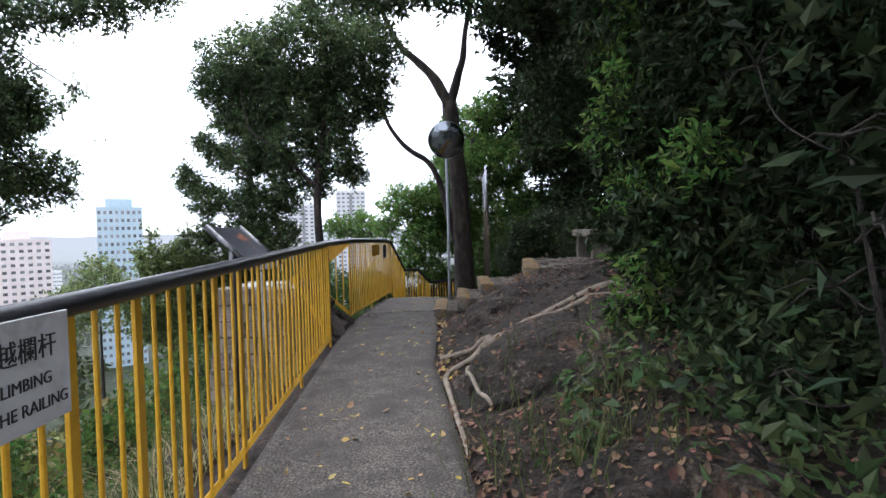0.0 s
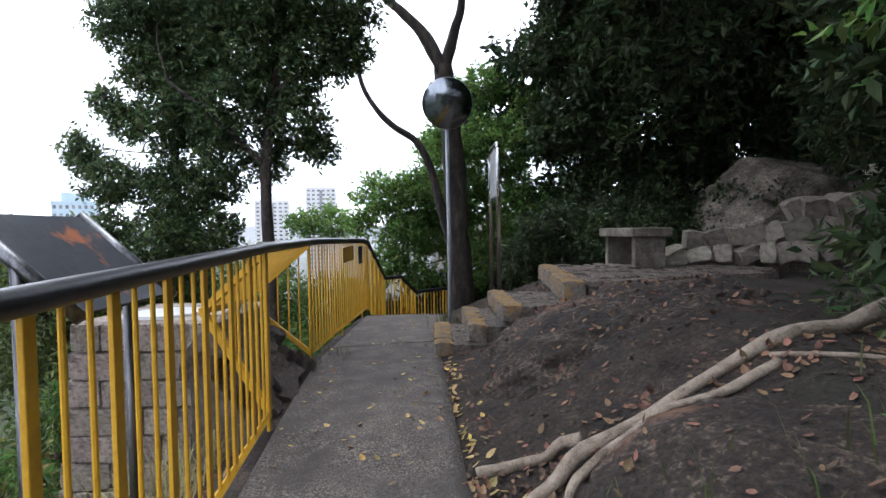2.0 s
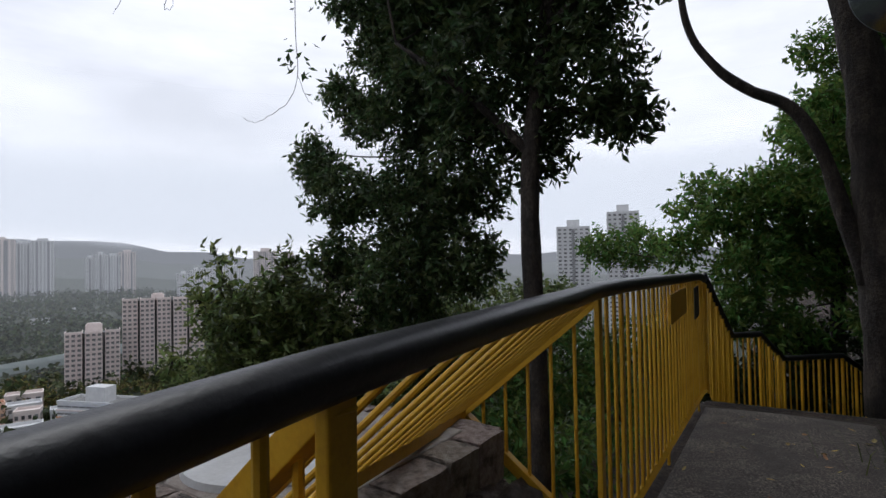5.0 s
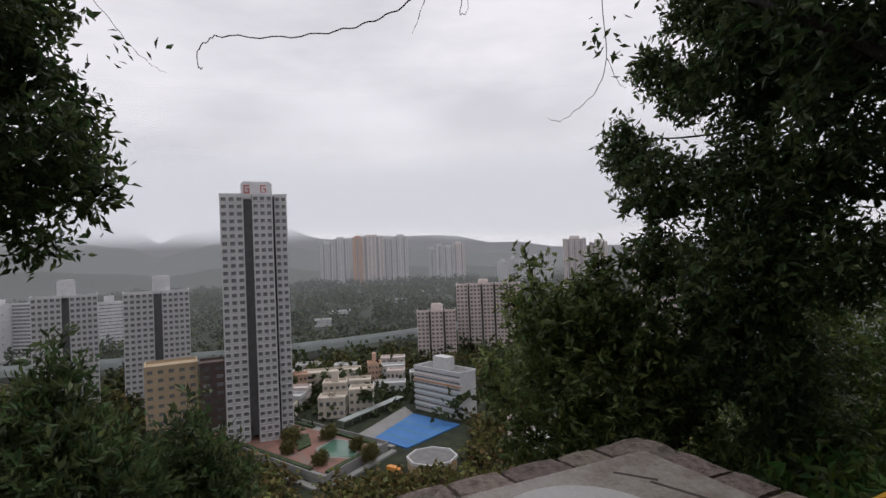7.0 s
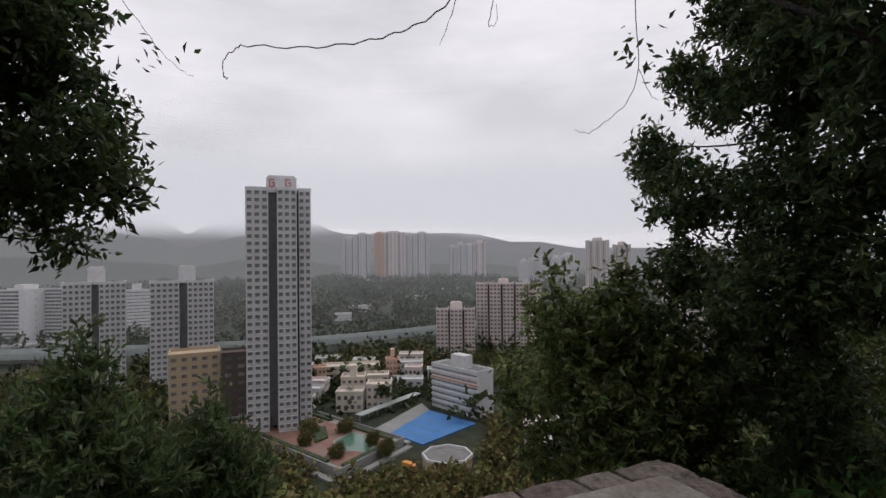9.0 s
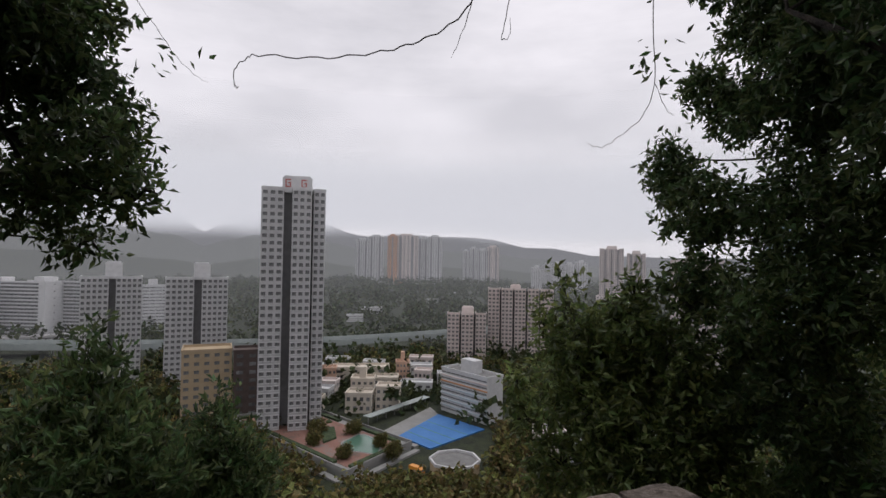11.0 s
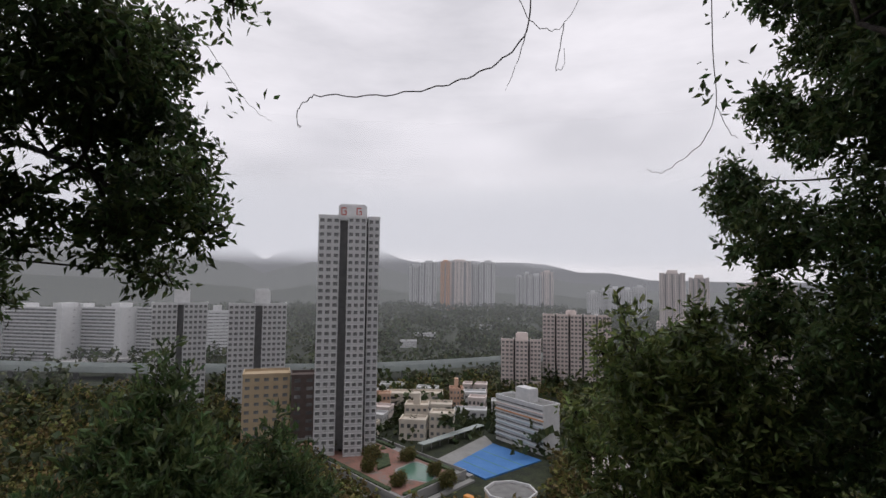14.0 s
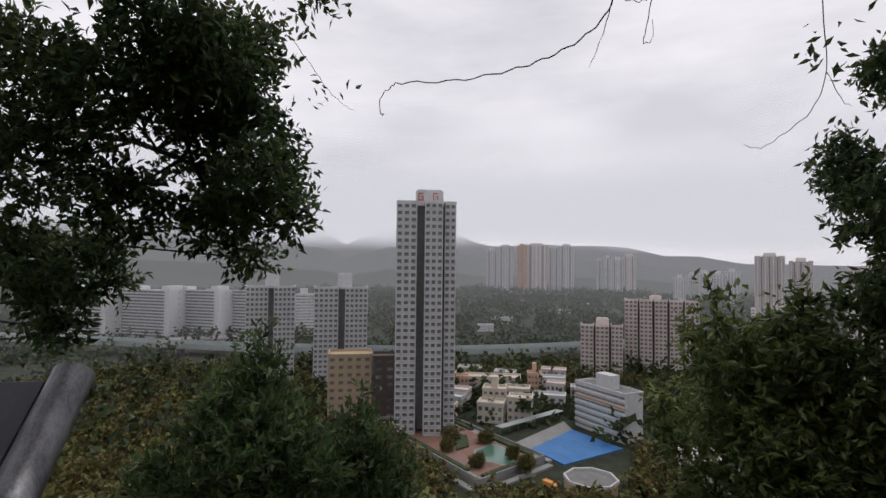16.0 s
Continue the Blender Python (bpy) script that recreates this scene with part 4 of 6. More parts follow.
# ---- trees and shrubs ----
CROWN_B = [(-3.0, 8.5, 3.4, 0.51), (-2.3, 8.3, 3.5, 0.62), (-1.5, 8.3, 3.3, 0.50), (-3.0, 8.3, 2.7, 0.31), (-2.4, 8.1, 2.6, 0.42), (-1.7, 8.3, 2.5, 0.44), (-1.4, 8.3, 2.2, 0.22), (-1.0, 8.3, 3.3, 0.28), (-1.0, 8.3, 3.6, 0.25), (-1.9, 8.3, 3.0, 0.44), (-2.2, 8.3, 4.2, 0.87), (-1.2, 8.3, 4.2, 0.68), (-3.2, 8.3, 4.1, 0.62), (-2.0, 8.3, 2.0, 0.25), (-2.5, 8.1, 2.1, 0.30)]
CROWN_B2 = [(-3.8, 8.5, 2.6, 0.25), (-4.0, 8.4, 2.8, 0.17), (-3.6, 8.6, 3.2, 0.33), (-3.2, 8.7, 3.2, 0.39), (-3.4, 8.5, 2.5, 0.38), (-2.9, 8.7, 2.5, 0.38), (-4.2, 8.3, 2.1, 0.22), (-3.9, 8.3, 1.8, 0.33), (-3.2, 8.5, 1.7, 0.48), (-2.7, 8.7, 1.8, 0.27), (-3.9, 8.2, 1.2, 0.24), (-3.3, 8.3, 1.1, 0.42), (-2.8, 8.5, 1.2, 0.37), (-3.7, 8.5, 3.8, 0.45), (-3.0, 8.8, 3.9, 0.50), (-4.3, 8.3, 2.3, 0.12), (-3.2, 8.4, 0.5, 0.42), (-3.1, 8.6, -0.1, 0.4)]
tree("slender dark tree with dense glossy crown below the railing", [(-1.75, 7.55, -0.7), (-1.85, 7.75, 0.6), (-1.95, 8.0, 1.9), (-1.85, 8.15, 3.0), (-1.8, 8.2, 4.4)], 0.075, 0.05,
     [[(-1.93, 8.0, 1.9), (-2.4, 7.9, 2.4), (-3.0, 7.9, 2.9)], [(-1.85, 8.1, 2.8), (-1.5, 8.1, 3.1), (-1.2, 8.2, 3.7)]], CROWN_B, 6800, 0.075, M_LEAF_B, 11, shell=0.4)
tree("dense evergreen tree screening the valley", [(-3.4, 8.9, -2.2), (-3.4, 8.9, 0.0), (-3.4, 8.9, 1.6), (-3.4, 8.9, 2.8)], 0.1, 0.04, [], CROWN_B2, 7200, 0.065, M_LEAF_B, 12, shell=0.3)
CROWN_C = [(-1.1, 13.5, 1.9, 0.59), (-1.6, 13.4, 1.3, 0.35), (-0.6, 13.2, 1.0, 0.58), (-0.9, 12.8, 0.4, 0.39), (-0.3, 13.5, 2.1, 0.47), (0.2, 13.9, 1.1, 0.68), (1.2, 14.0, 4.4, 0.55), (1.1, 14.0, 3.3, 0.62), (1.7, 14.0, 2.2, 0.74), (1.2, 13.9, 1.1, 0.68), (-0.3, 13.0, 0.2, 0.40), (2.0, 13.4, 0.8, 0.65), (-2.7, 16.4, 1.4, 0.53), (-3.5, 16.4, 1.4, 0.45), (0.6, 13.2, 2.0, 0.6), (0.3, 13.0, 2.9, 0.55), (1.6, 13.4, 3.0, 0.7), (2.3, 13.8, 4.0, 0.5), (2.0, 13.0, 1.6, 0.7), (1.0, 13.0, 0.4, 0.6)] + [(-0.02, 14.39, 2.18, 0.5), (-0.55, 14.09, 2.1, 0.35), (0.31, 14.57, 3.31, 0.4), (0.76, 14.83, 2.78, 0.55), (0.1, 14.24, 1.38, 0.5), (-0.5, 13.9, 1.31, 0.4), (-0.0, 14.4, 3.06, 0.35), (0.4, 14.62, 4.37, 0.4), (0.81, 15.08, 3.81, 0.5), (0.58, 14.74, 1.55, 0.5)]
tree("green undergrowth tree behind the stair railing", [(0.4, 13.9, -1.9), (0.4, 13.9, 0.5), (0.6, 13.8, 2.0), (0.8, 13.7, 3.6)], 0.1, 0.05, [], CROWN_C, 7600, 0.11, M_LEAF_V, 13, shell=0.4)
tree("tall forked dark-barked tree beside the steps", [(0.47, 10.95, -0.35), (0.43, 10.95, 1.1), (0.36, 11.0, 2.6), (0.22, 11.03, 4.0)], 0.23, 0.155,
     [([(0.22, 11.0, 3.9), (-0.08, 11.04, 4.5), (-0.44, 11.05, 4.9), (-0.85, 11.06, 5.3), (-1.3, 11.0, 6.2)], 0.13), ([(0.22, 11.0, 3.9), (0.41, 11.05, 4.54), (0.54, 11.06, 5.0), (0.63, 11.08, 5.7), (0.9, 11.0, 6.6)], 0.11), ([(0.3, 10.95, 0.9), (0.1, 10.97, 1.75), (-0.04, 10.98, 2.27), (-0.27, 10.99, 2.7), (-0.63, 11.0, 2.95), (-0.95, 11.0, 3.27), (-1.2, 11.0, 3.73), (-1.3, 11.0, 4.4), (-1.5, 11.0, 5.2)], 0.08)],
     [(-1.7, 10.8, 5.6, 0.7), (-0.9, 11.0, 6.9, 0.9), (0.9, 11.0, 7.2, 0.9), (-2.3, 10.6, 6.2, 0.8), (0.0, 9.6, 7.4, 1.1), (1.6, 10.0, 6.6, 0.8)], 2200, 0.11, M_LEAF_B, 14)
tree("leafy bough arching over the footpath", [(4.7, 4.5, 0.7), (4.4, 4.9, 2.6), (3.2, 5.6, 4.4), (1.2, 6.0, 4.8), (-0.6, 6.1, 4.7)], 0.1, 0.04, [], [(-1.2, 6.0, 4.5, 0.5), (-0.5, 6.2, 4.35, 0.45), (0.2, 6.0, 4.4, 0.5), (0.9, 6.1, 4.2, 0.5), (-0.2, 6.8, 5.0, 0.6), (0.8, 6.9, 4.9, 0.6), (-1.0, 6.8, 5.2, 0.6)], 1500, 0.1, M_LEAF_B, 46)
FOREST = [(3.0, 13.1, 5.1, 0.9), (4.2, 12.6, 4.9, 1.29), (5.4, 11.6, 4.5, 1.25), (6.4, 11.1, 4.2, 1.18), (3.1, 13.0, 3.3, 1.07), (4.4, 12.5, 3.2, 1.29), (5.9, 12.0, 3.3, 1.12), (7.1, 11.5, 3.2, 0.96), (2.9, 13.0, 1.5, 0.90), (4.1, 13.0, 2.0, 1.01), (5.4, 12.8, 2.0, 0.88), (3.1, 12.6, 6.5, 1.1), (4.2, 12.1, 6.4, 1.53), (5.7, 11.1, 5.8, 1.37)]
tree("broad dark woodland tree with deep shade under it", [(3.6, 13.4, 0.2), (3.5, 13.4, 2.0), (3.4, 13.3, 4.2)], 0.2, 0.12, [], FOREST[:2] + FOREST[4:6] + FOREST[8:10] + FOREST[11:13], 7000, 0.17, M_LEAF_W, 15)
tree("dark woodland tree behind the boulder", [(6.0, 12.4, 0.8), (6.0, 12.4, 3.0), (5.9, 12.2, 4.6)], 0.2, 0.12, [], FOREST[2:4] + FOREST[6:8] + FOREST[10:11] + FOREST[13:], 5400, 0.17, M_LEAF_W, 16)
tree("woodland tree arching over the terrace", [(7.2, 9.0, 1.0), (7.0, 9.0, 2.6), (6.6, 9.0, 4.2)], 0.18, 0.1, [], [(6.6, 9.0, 3.0, 1.2), (6.0, 8.2, 4.2, 1.2), (6.8, 7.4, 2.6, 1.1), (5.4, 9.2, 5.2, 1.2), (5.6, 7.0, 5.0, 1.2), (4.6, 7.6, 5.6, 1.0), (6.6, 6.0, 2.0, 1.1), (7.2, 8.0, 1.6, 1.0)], 4800, 0.16, M_LEAF_W, 17)
BUSH_R = [(1.8, 3.6, 1.9, 0.41), (2.2, 3.3, 2.2, 0.57), (2.6, 2.7, 2.0, 0.55), (1.7, 3.4, 1.1, 0.32), (2.0, 3.0, 1.2, 0.46), (2.4, 2.5, 1.1, 0.45), (1.7, 3.2, 0.5, 0.20), (2.1, 2.7, 0.6, 0.34), (2.3, 2.2, 0.5, 0.36), (1.8, 6.0, 2.9, 0.63), (1.9, 4.1, 3.0, 0.59), (2.4, 3.3, 2.9, 0.57), (1.3, 7.0, 4.0, 0.56), (2.8, 2.0, 2.6, 0.7), (2.9, 1.4, 1.4, 0.7), (2.35, 3.7, 0.95, 0.28), (2.5, 4.3, 1.1, 0.3), (2.0, 2.4, 0.5, 0.28), (1.85, 1.9, 0.4, 0.24)]
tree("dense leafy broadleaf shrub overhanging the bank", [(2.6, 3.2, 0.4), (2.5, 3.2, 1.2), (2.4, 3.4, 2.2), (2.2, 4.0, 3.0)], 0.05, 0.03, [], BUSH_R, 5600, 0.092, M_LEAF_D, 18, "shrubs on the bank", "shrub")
# its last clumps are added above the view to keep sky light off the shrub
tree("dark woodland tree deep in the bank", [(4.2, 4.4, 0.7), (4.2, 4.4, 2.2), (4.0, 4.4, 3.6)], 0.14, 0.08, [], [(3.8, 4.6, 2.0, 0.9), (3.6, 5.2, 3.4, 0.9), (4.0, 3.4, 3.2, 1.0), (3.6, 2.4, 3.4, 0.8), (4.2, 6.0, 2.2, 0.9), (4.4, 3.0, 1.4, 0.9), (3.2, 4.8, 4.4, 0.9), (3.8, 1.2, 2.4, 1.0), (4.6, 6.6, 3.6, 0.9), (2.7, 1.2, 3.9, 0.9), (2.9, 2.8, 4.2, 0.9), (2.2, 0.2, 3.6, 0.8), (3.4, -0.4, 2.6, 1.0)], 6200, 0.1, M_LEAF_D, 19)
SHRUB_S = [(-4.4, 7.3, 0.8, 0.29), (-4.2, 7.6, 0.9, 0.34), (-4.0, 7.8, 0.8, 0.33), (-4.3, 7.4, 0.4, 0.41), (-4.0, 7.7, 0.3, 0.43), (-4.5, 7.2, -0.1, 0.28), (-4.1, 7.5, -0.1, 0.43), (-3.8, 8.0, 0.4, 0.34), (-3.8, 8.1, -0.1, 0.34), (-4.5, 7.2, 1.3, 0.06), (-4.5, 7.2, 1.1, 0.09), (-4.7, 7.0, 0.2, 0.12), (-4.6, 7.1, 0.98, 0.1), (-3.7, 8.2, 0.85, 0.15), (-3.9, 7.9, 1.16, 0.11), (-4.15, 7.6, 1.28, 0.09), (-4.75, 6.95, 0.5, 0.1)]
tree("bushy green shrub growing below the viewpoint", [(-4.3, 7.8, -3.0), (-4.3, 7.8, -1.5), (-4.3, 7.7, 0.4)], 0.06, 0.02, [], [(x + 0.1, y + 0.14, z - 0.1, r * 0.96) for x, y, z, r in SHRUB_S], 2900, 0.072, M_LEAF_Y, 20, "shrubs below the viewpoint", "shrub")
TREE_L = [(-4.4, 4.0, 2.6, 0.31), (-4.3, 4.2, 2.7, 0.19), (-4.5, 3.9, 2.1, 0.26), (-4.3, 4.2, 2.2, 0.22), (-4.3, 4.4, 1.8, 0.16), (-4.4, 4.1, 1.7, 0.19), (-4.2, 4.4, 2.0, 0.12), (-4.4, 4.2, 1.4, 0.12), (-4.5, 3.9, 1.6, 0.12), (-4.5, 3.9, 2.4, 0.28), (-4.0, 3.5, 2.3, 0.34), (-4.0, 3.9, 2.4, 0.28), (-3.9, 4.1, 2.5, 0.22), (-3.9, 4.3, 1.8, 0.23), (-4.0, 4.1, 1.6, 0.22), (-4.0, 3.6, 1.7, 0.25), (-4.1, 3.1, 1.9, 0.31), (-4.1, 3.2, 1.2, 0.16), (-4.1, 3.3, 1.0, 0.11), (-3.9, 4.5, 1.6, 0.12), (-4.1, 3.0, 2.4, 0.34), (-3.8, 4.6, 2.8, 0.09), (-4.0, 3.8, 2.7, 0.31), (-4.2, 3.0, 1.4, 0.19), (-4.75, 2.79, 1.35, 0.2), (-4.72, 3.01, 1.42, 0.16), (-4.68, 3.22, 1.46, 0.14), (-4.74, 2.91, 1.1, 0.13), (-4.71, 3.12, 1.17, 0.1), (-4.76, 2.84, 0.88, 0.1), (-4.68, 3.3, 1.25, 0.1)]
tree("overhanging tree with drooping leafy branches", [(-4.6, 1.6, -2.4), (-4.6, 1.8, 0.4), (-4.5, 2.4, 1.9), (-4.6, 3.3, 2.4)], 0.09, 0.035, [[(-4.5, 2.9, 2.2), (-4.1, 3.5, 2.1), (-3.7, 4.0, 1.9)], [(-4.5, 3.0, 2.3), (-3.8, 3.6, 2.8), (-3.0, 4.0, 3.15)]], [(-0.957 + 0.87 * (x + 0.957), 4.81 + 0.87 * (y - 4.86), 1.41 + 0.87 * (z - 1.36), r * 0.93) for x, y, z, r in TREE_L] + [(-2.7, 4.0, 3.25, 0.26), (-3.1, 3.9, 3.2, 0.28), (-2.4, 4.2, 3.45, 0.22), (-3.4, 3.6, 3.0, 0.3)], 4700, 0.05, M_LEAF_B, 21, shell=0.25)
SHRUB_P = [(-9.25, 3.35, 0.25, 0.14), (-9.2, 3.4, -0.1, 0.3), (-9.1, 3.3, -0.6, 0.5), (-9.0, 2.9, -0.9, 0.45), (-8.9, 3.8, -0.9, 0.45), (-8.6, 3.5, -1.2, 0.6), (-9.0, 2.5, -1.5, 0.55), (-8.7, 4.1, -1.5, 0.55), (-8.9, 3.4, -2.1, 0.9), (-9.0, 2.1, -2.0, 0.55)]
tree("conical young evergreen on the slope below", [(-9.1, 3.4, -5.6), (-9.1, 3.4, -3.0), (-9.2, 3.35, -0.3)], 0.08, 0.03, [], SHRUB_P, 1400, 0.15, M_LEAF_B, 22, "shrubs below the viewpoint", "shrub", droop=-0.5, fat=0.36, shell=0.6)
SHRUB_Q = [(-9.9, 4.95, -0.75, 0.12), (-9.8, 4.9, -1.1, 0.25), (-9.7, 5.0, -1.5, 0.4), (-9.7, 4.6, -1.8, 0.45), (-9.6, 5.3, -1.9, 0.45), (-9.6, 5.0, -2.6, 0.8)]
tree("smaller pointed evergreen beside the conical one", [(-9.7, 4.95, -5.8), (-9.7, 4.95, -3.0), (-9.8, 4.9, -1.2)], 0.07, 0.02, [], SHRUB_Q, 700, 0.15, M_LEAF_B, 23, "shrubs below the viewpoint", "shrub", droop=-0.5, fat=0.36, shell=0.6)

# unseen tree added to darken the mirror's reflection and shade the path start
BACK = [(-1.6, -3.6, 2.4, 1.0), (-0.4, -4.6, 3.6, 1.2), (1.2, -4.4, 3.0, 1.2), (2.6, -3.2, 2.4, 1.1), (0.4, -3.8, 5.0, 1.3), (2.2, -1.6, 4.6, 1.2), (-2.2, -4.8, 1.0, 1.0), (0.2, -5.6, 1.2, 1.1), (2.6, -4.6, 1.0, 1.0), (1.2, 0.6, 4.9, 1.0), (0.0, 0.6, 5.0, 0.9), (1.6, -0.8, 4.4, 0.9)]
tree("unseen leafy tree added behind the walker for shade and reflection", [(1.8, -5.2, -0.2), (1.7, -5.0, 2.0), (1.2, -4.6, 3.8)], 0.16, 0.1, [], BACK, 3400, 0.16, M_LEAF_D, 41)
# crown added high overhead to cut the sky light on the wood
SHADE_ROOF = [(3.0, 10.0, 8.8, 1.6), (5.0, 10.0, 8.4, 1.8), (6.6, 8.2, 7.2, 1.8), (7.4, 11.0, 6.5, 1.6), (3.5, 12.2, 8.6, 1.6), (8.2, 6.0, 5.8, 1.8), (8.6, 9.0, 4.0, 1.8), (5.0, 14.0, 6.6, 1.8), (7.6, 13.4, 4.6, 1.8), (2.6, 14.6, 4.4, 1.5), (9.0, 12.0, 2.6, 1.8)]
tree("tall tree added overhead to shade the wood above the terrace", [(7.2, 10.8, 1.0), (7.0, 10.8, 4.0), (6.2, 10.6, 7.0)], 0.24, 0.15, [], SHADE_ROOF, 4400, 0.28, M_LEAF_D, 47)
# clumps added above the view to block sky light from bank and path
SHADE_BANK = [(3.4, 6.4, 6.4, 1.3), (2.6, 4.6, 5.4, 1.1), (4.4, 4.2, 6.0, 1.4), (3.2, 2.2, 5.4, 1.3), (4.6, 8.4, 7.2, 1.5), (4.4, 0.6, 4.6, 1.3), (3.2, 8.6, 7.4, 1.2), (2.2, 0.4, 5.0, 1.1), (5.8, 2.4, 3.4, 1.5), (5.6, 5.0, 4.4, 1.5), (1.6, 5.6, 6.1, 1.2), (0.9, 3.9, 5.8, 1.1), (2.4, 7.2, 6.8, 1.2), (1.7, 2.4, 5.3, 1.1), (0.4, 2.2, 5.4, 1.0), (-0.4, 3.4, 5.9, 0.9)]
tree("tall tree added above the view to shade the bank", [(5.2, 5.4, 1.0), (5.1, 5.3, 3.0), (4.8, 5.2, 5.4)], 0.2, 0.13, [], SHADE_BANK, 5600, 0.18, M_LEAF_D, 42)
LEFT = [(-3.1, 3.0, -1.0, 0.5), (-3.0, 4.4, -0.9, 0.45), (-3.6, 2.0, -1.0, 0.6), (-3.3, 5.6, -0.9, 0.5), (-2.6, 3.6, -1.2, 0.4), (-4.3, 4.0, -1.1, 0.6), (-3.4, 6.8, -0.7, 0.5), (-2.9, 1.0, -1.1, 0.5), (-4.4, 2.4, -0.9, 0.6)]
tree("low green shrubs below the railing", [(-3.4, 3.4, -2.4), (-3.4, 3.4, -1.8), (-3.4, 3.4, -1.1)], 0.03, 0.015, [], LEFT, 2200, 0.085, M_LEAF, 43, "shrubs below the viewpoint", "shrub")
tree("pale green shrub rising beyond the railing", [(-7.7, 10.9, -4.6), (-7.7, 10.9, -2.4), (-7.7, 10.9, -0.6)], 0.06, 0.02, [], [(-7.6, 10.8, 0.1, 0.55), (-8.2, 10.6, -0.4, 0.6), (-7.1, 11.1, -0.4, 0.6), (-7.7, 11.0, 0.5, 0.4), (-8.6, 10.2, -0.9, 0.6), (-6.6, 11.6, -0.9, 0.6)], 1100, 0.1, M_LEAF_Y, 44, "shrubs below the viewpoint", "shrub")
LEFT2 = [(-1.95, 7.2, -0.6, 0.4), (-2.6, 7.2, -0.4, 0.5), (-1.8, 8.2, -0.6, 0.5), (-2.4, 8.0, -0.3, 0.5), (-1.8, 9.2, -0.6, 0.5), (-2.9, 8.6, -0.5, 0.6), (-1.9, 10.4, -0.6, 0.6), (-2.7, 10.5, -0.2, 0.7), (-2.0, 12.0, -0.4, 0.8), (-3.4, 12.0, -0.1, 0.9)]
tree("leafy scrub growing outside the guard", [(-2.2, 8.4, -1.8), (-2.2, 8.4, -1.2), (-2.2, 8.4, -0.5)], 0.03, 0.015, [], LEFT2, 2600, 0.09, M_LEAF, 48, "shrubs below the viewpoint", "shrub")
UNDER = [(1.25, 2.6, 0.22, 0.22), (1.6, 2.3, 0.3, 0.25), (1.5, 1.4, 0.25, 0.22), (1.9, 1.8, 0.35, 0.3), (1.0, 2.0, 0.1, 0.16), (1.8, 2.9, 0.4, 0.25), (2.1, 1.2, 0.4, 0.3), (1.7, 0.9, 0.2, 0.25), (1.5, 3.2, 0.35, 0.15), (2.3, 4.0, 0.8, 0.3), (2.6, 4.8, 0.9, 0.35)]
tree("broad-leaved undergrowth on the bank", [(1.8, 1.8, 0.0), (1.8, 1.8, 0.15), (1.82, 1.8, 0.3)], 0.012, 0.008, [], UNDER, 420, 0.1, M_LEAF_B, 45, "shrubs on the bank", "shrub", per=5)

BROAD = [(1.75, 1.2, 1.15, 0.22), (1.7, 1.7, 0.5, 0.2), (1.85, 1.5, 1.5, 0.25), (1.9, 1.6, 0.9, 0.25), (1.75, 1.9, 1.9, 0.2), (1.8, 1.1, 0.6, 0.2)]
tree("large-leaved evergreen shrub close beside the path", [(2.0, 1.4, -0.05), (1.95, 1.4, 0.6), (1.85, 1.45, 1.4)], 0.018, 0.008, [], BROAD, 34, 0.16, M_LEAF_D, 51, "shrubs on the bank", "shrub", per=3, fat=0.34, droop=0.45)
# extra clumps in the brighter leaf colour, painted as the bank shrub's lit side
EDGE = [(1.55, 3.5, 1.9, 0.2), (1.62, 3.3, 1.4, 0.2), (1.66, 3.6, 2.3, 0.22), (1.6, 3.0, 0.85, 0.17), (1.75, 3.9, 2.8, 0.25), (1.5, 3.2, 0.55, 0.13), (1.85, 2.7, 1.6, 0.2)]
tree("bright leaves added as the lit face of the bank shrub", [(1.75, 3.2, 0.2), (1.72, 3.25, 0.8), (1.68, 3.5, 2.0)], 0.016, 0.008, [], EDGE, 330, 0.075, M_LEAF_V, 52, "shrubs on the bank", "shrub", per=6)
UNDER_D = [(-4.1, 9.9, -0.15, 0.4), (-3.9, 10.3, 0.26, 0.45), (-3.8, 10.6, -0.2, 0.5), (-4.0, 10.2, -0.7, 0.5), (-3.8, 10.5, -1.0, 0.5), (-4.2, 9.8, -0.6, 0.4), (-3.8, 10.6, 0.8, 0.45), (-3.2, 11.4, 0.4, 0.6), (-3.3, 11.2, -0.6, 0.6), (-4.4, 9.6, -1.2, 0.5)]
tree("dark bushy shrub in the shade of the evergreens", [(-3.9, 10.4, -3.0), (-3.9, 10.4, -2.0), (-3.9, 10.4, -0.8)], 0.05, 0.02, [], UNDER_D, 2200, 0.08, M_LEAF_Y, 49, "shrubs below the viewpoint", "shrub")
UNDER_E = [(-0.9, 12.4, -0.6, 0.5), (-0.3, 12.9, -0.9, 0.6), (0.3, 13.3, -1.0, 0.6), (0.9, 13.9, -0.9, 0.7), (-1.4, 11.9, -0.7, 0.5), (1.7, 13.4, -0.3, 0.7), (-0.2, 13.4, -0.2, 0.5), (0.6, 13.8, -0.2, 0.6), (-1.7, 12.8, -0.3, 0.5), (1.4, 14.4, -0.6, 0.7)]
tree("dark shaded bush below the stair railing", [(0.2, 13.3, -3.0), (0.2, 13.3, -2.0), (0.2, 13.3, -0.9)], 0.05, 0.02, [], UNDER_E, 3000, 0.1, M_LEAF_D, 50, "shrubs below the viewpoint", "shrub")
rb = random.Random(12)
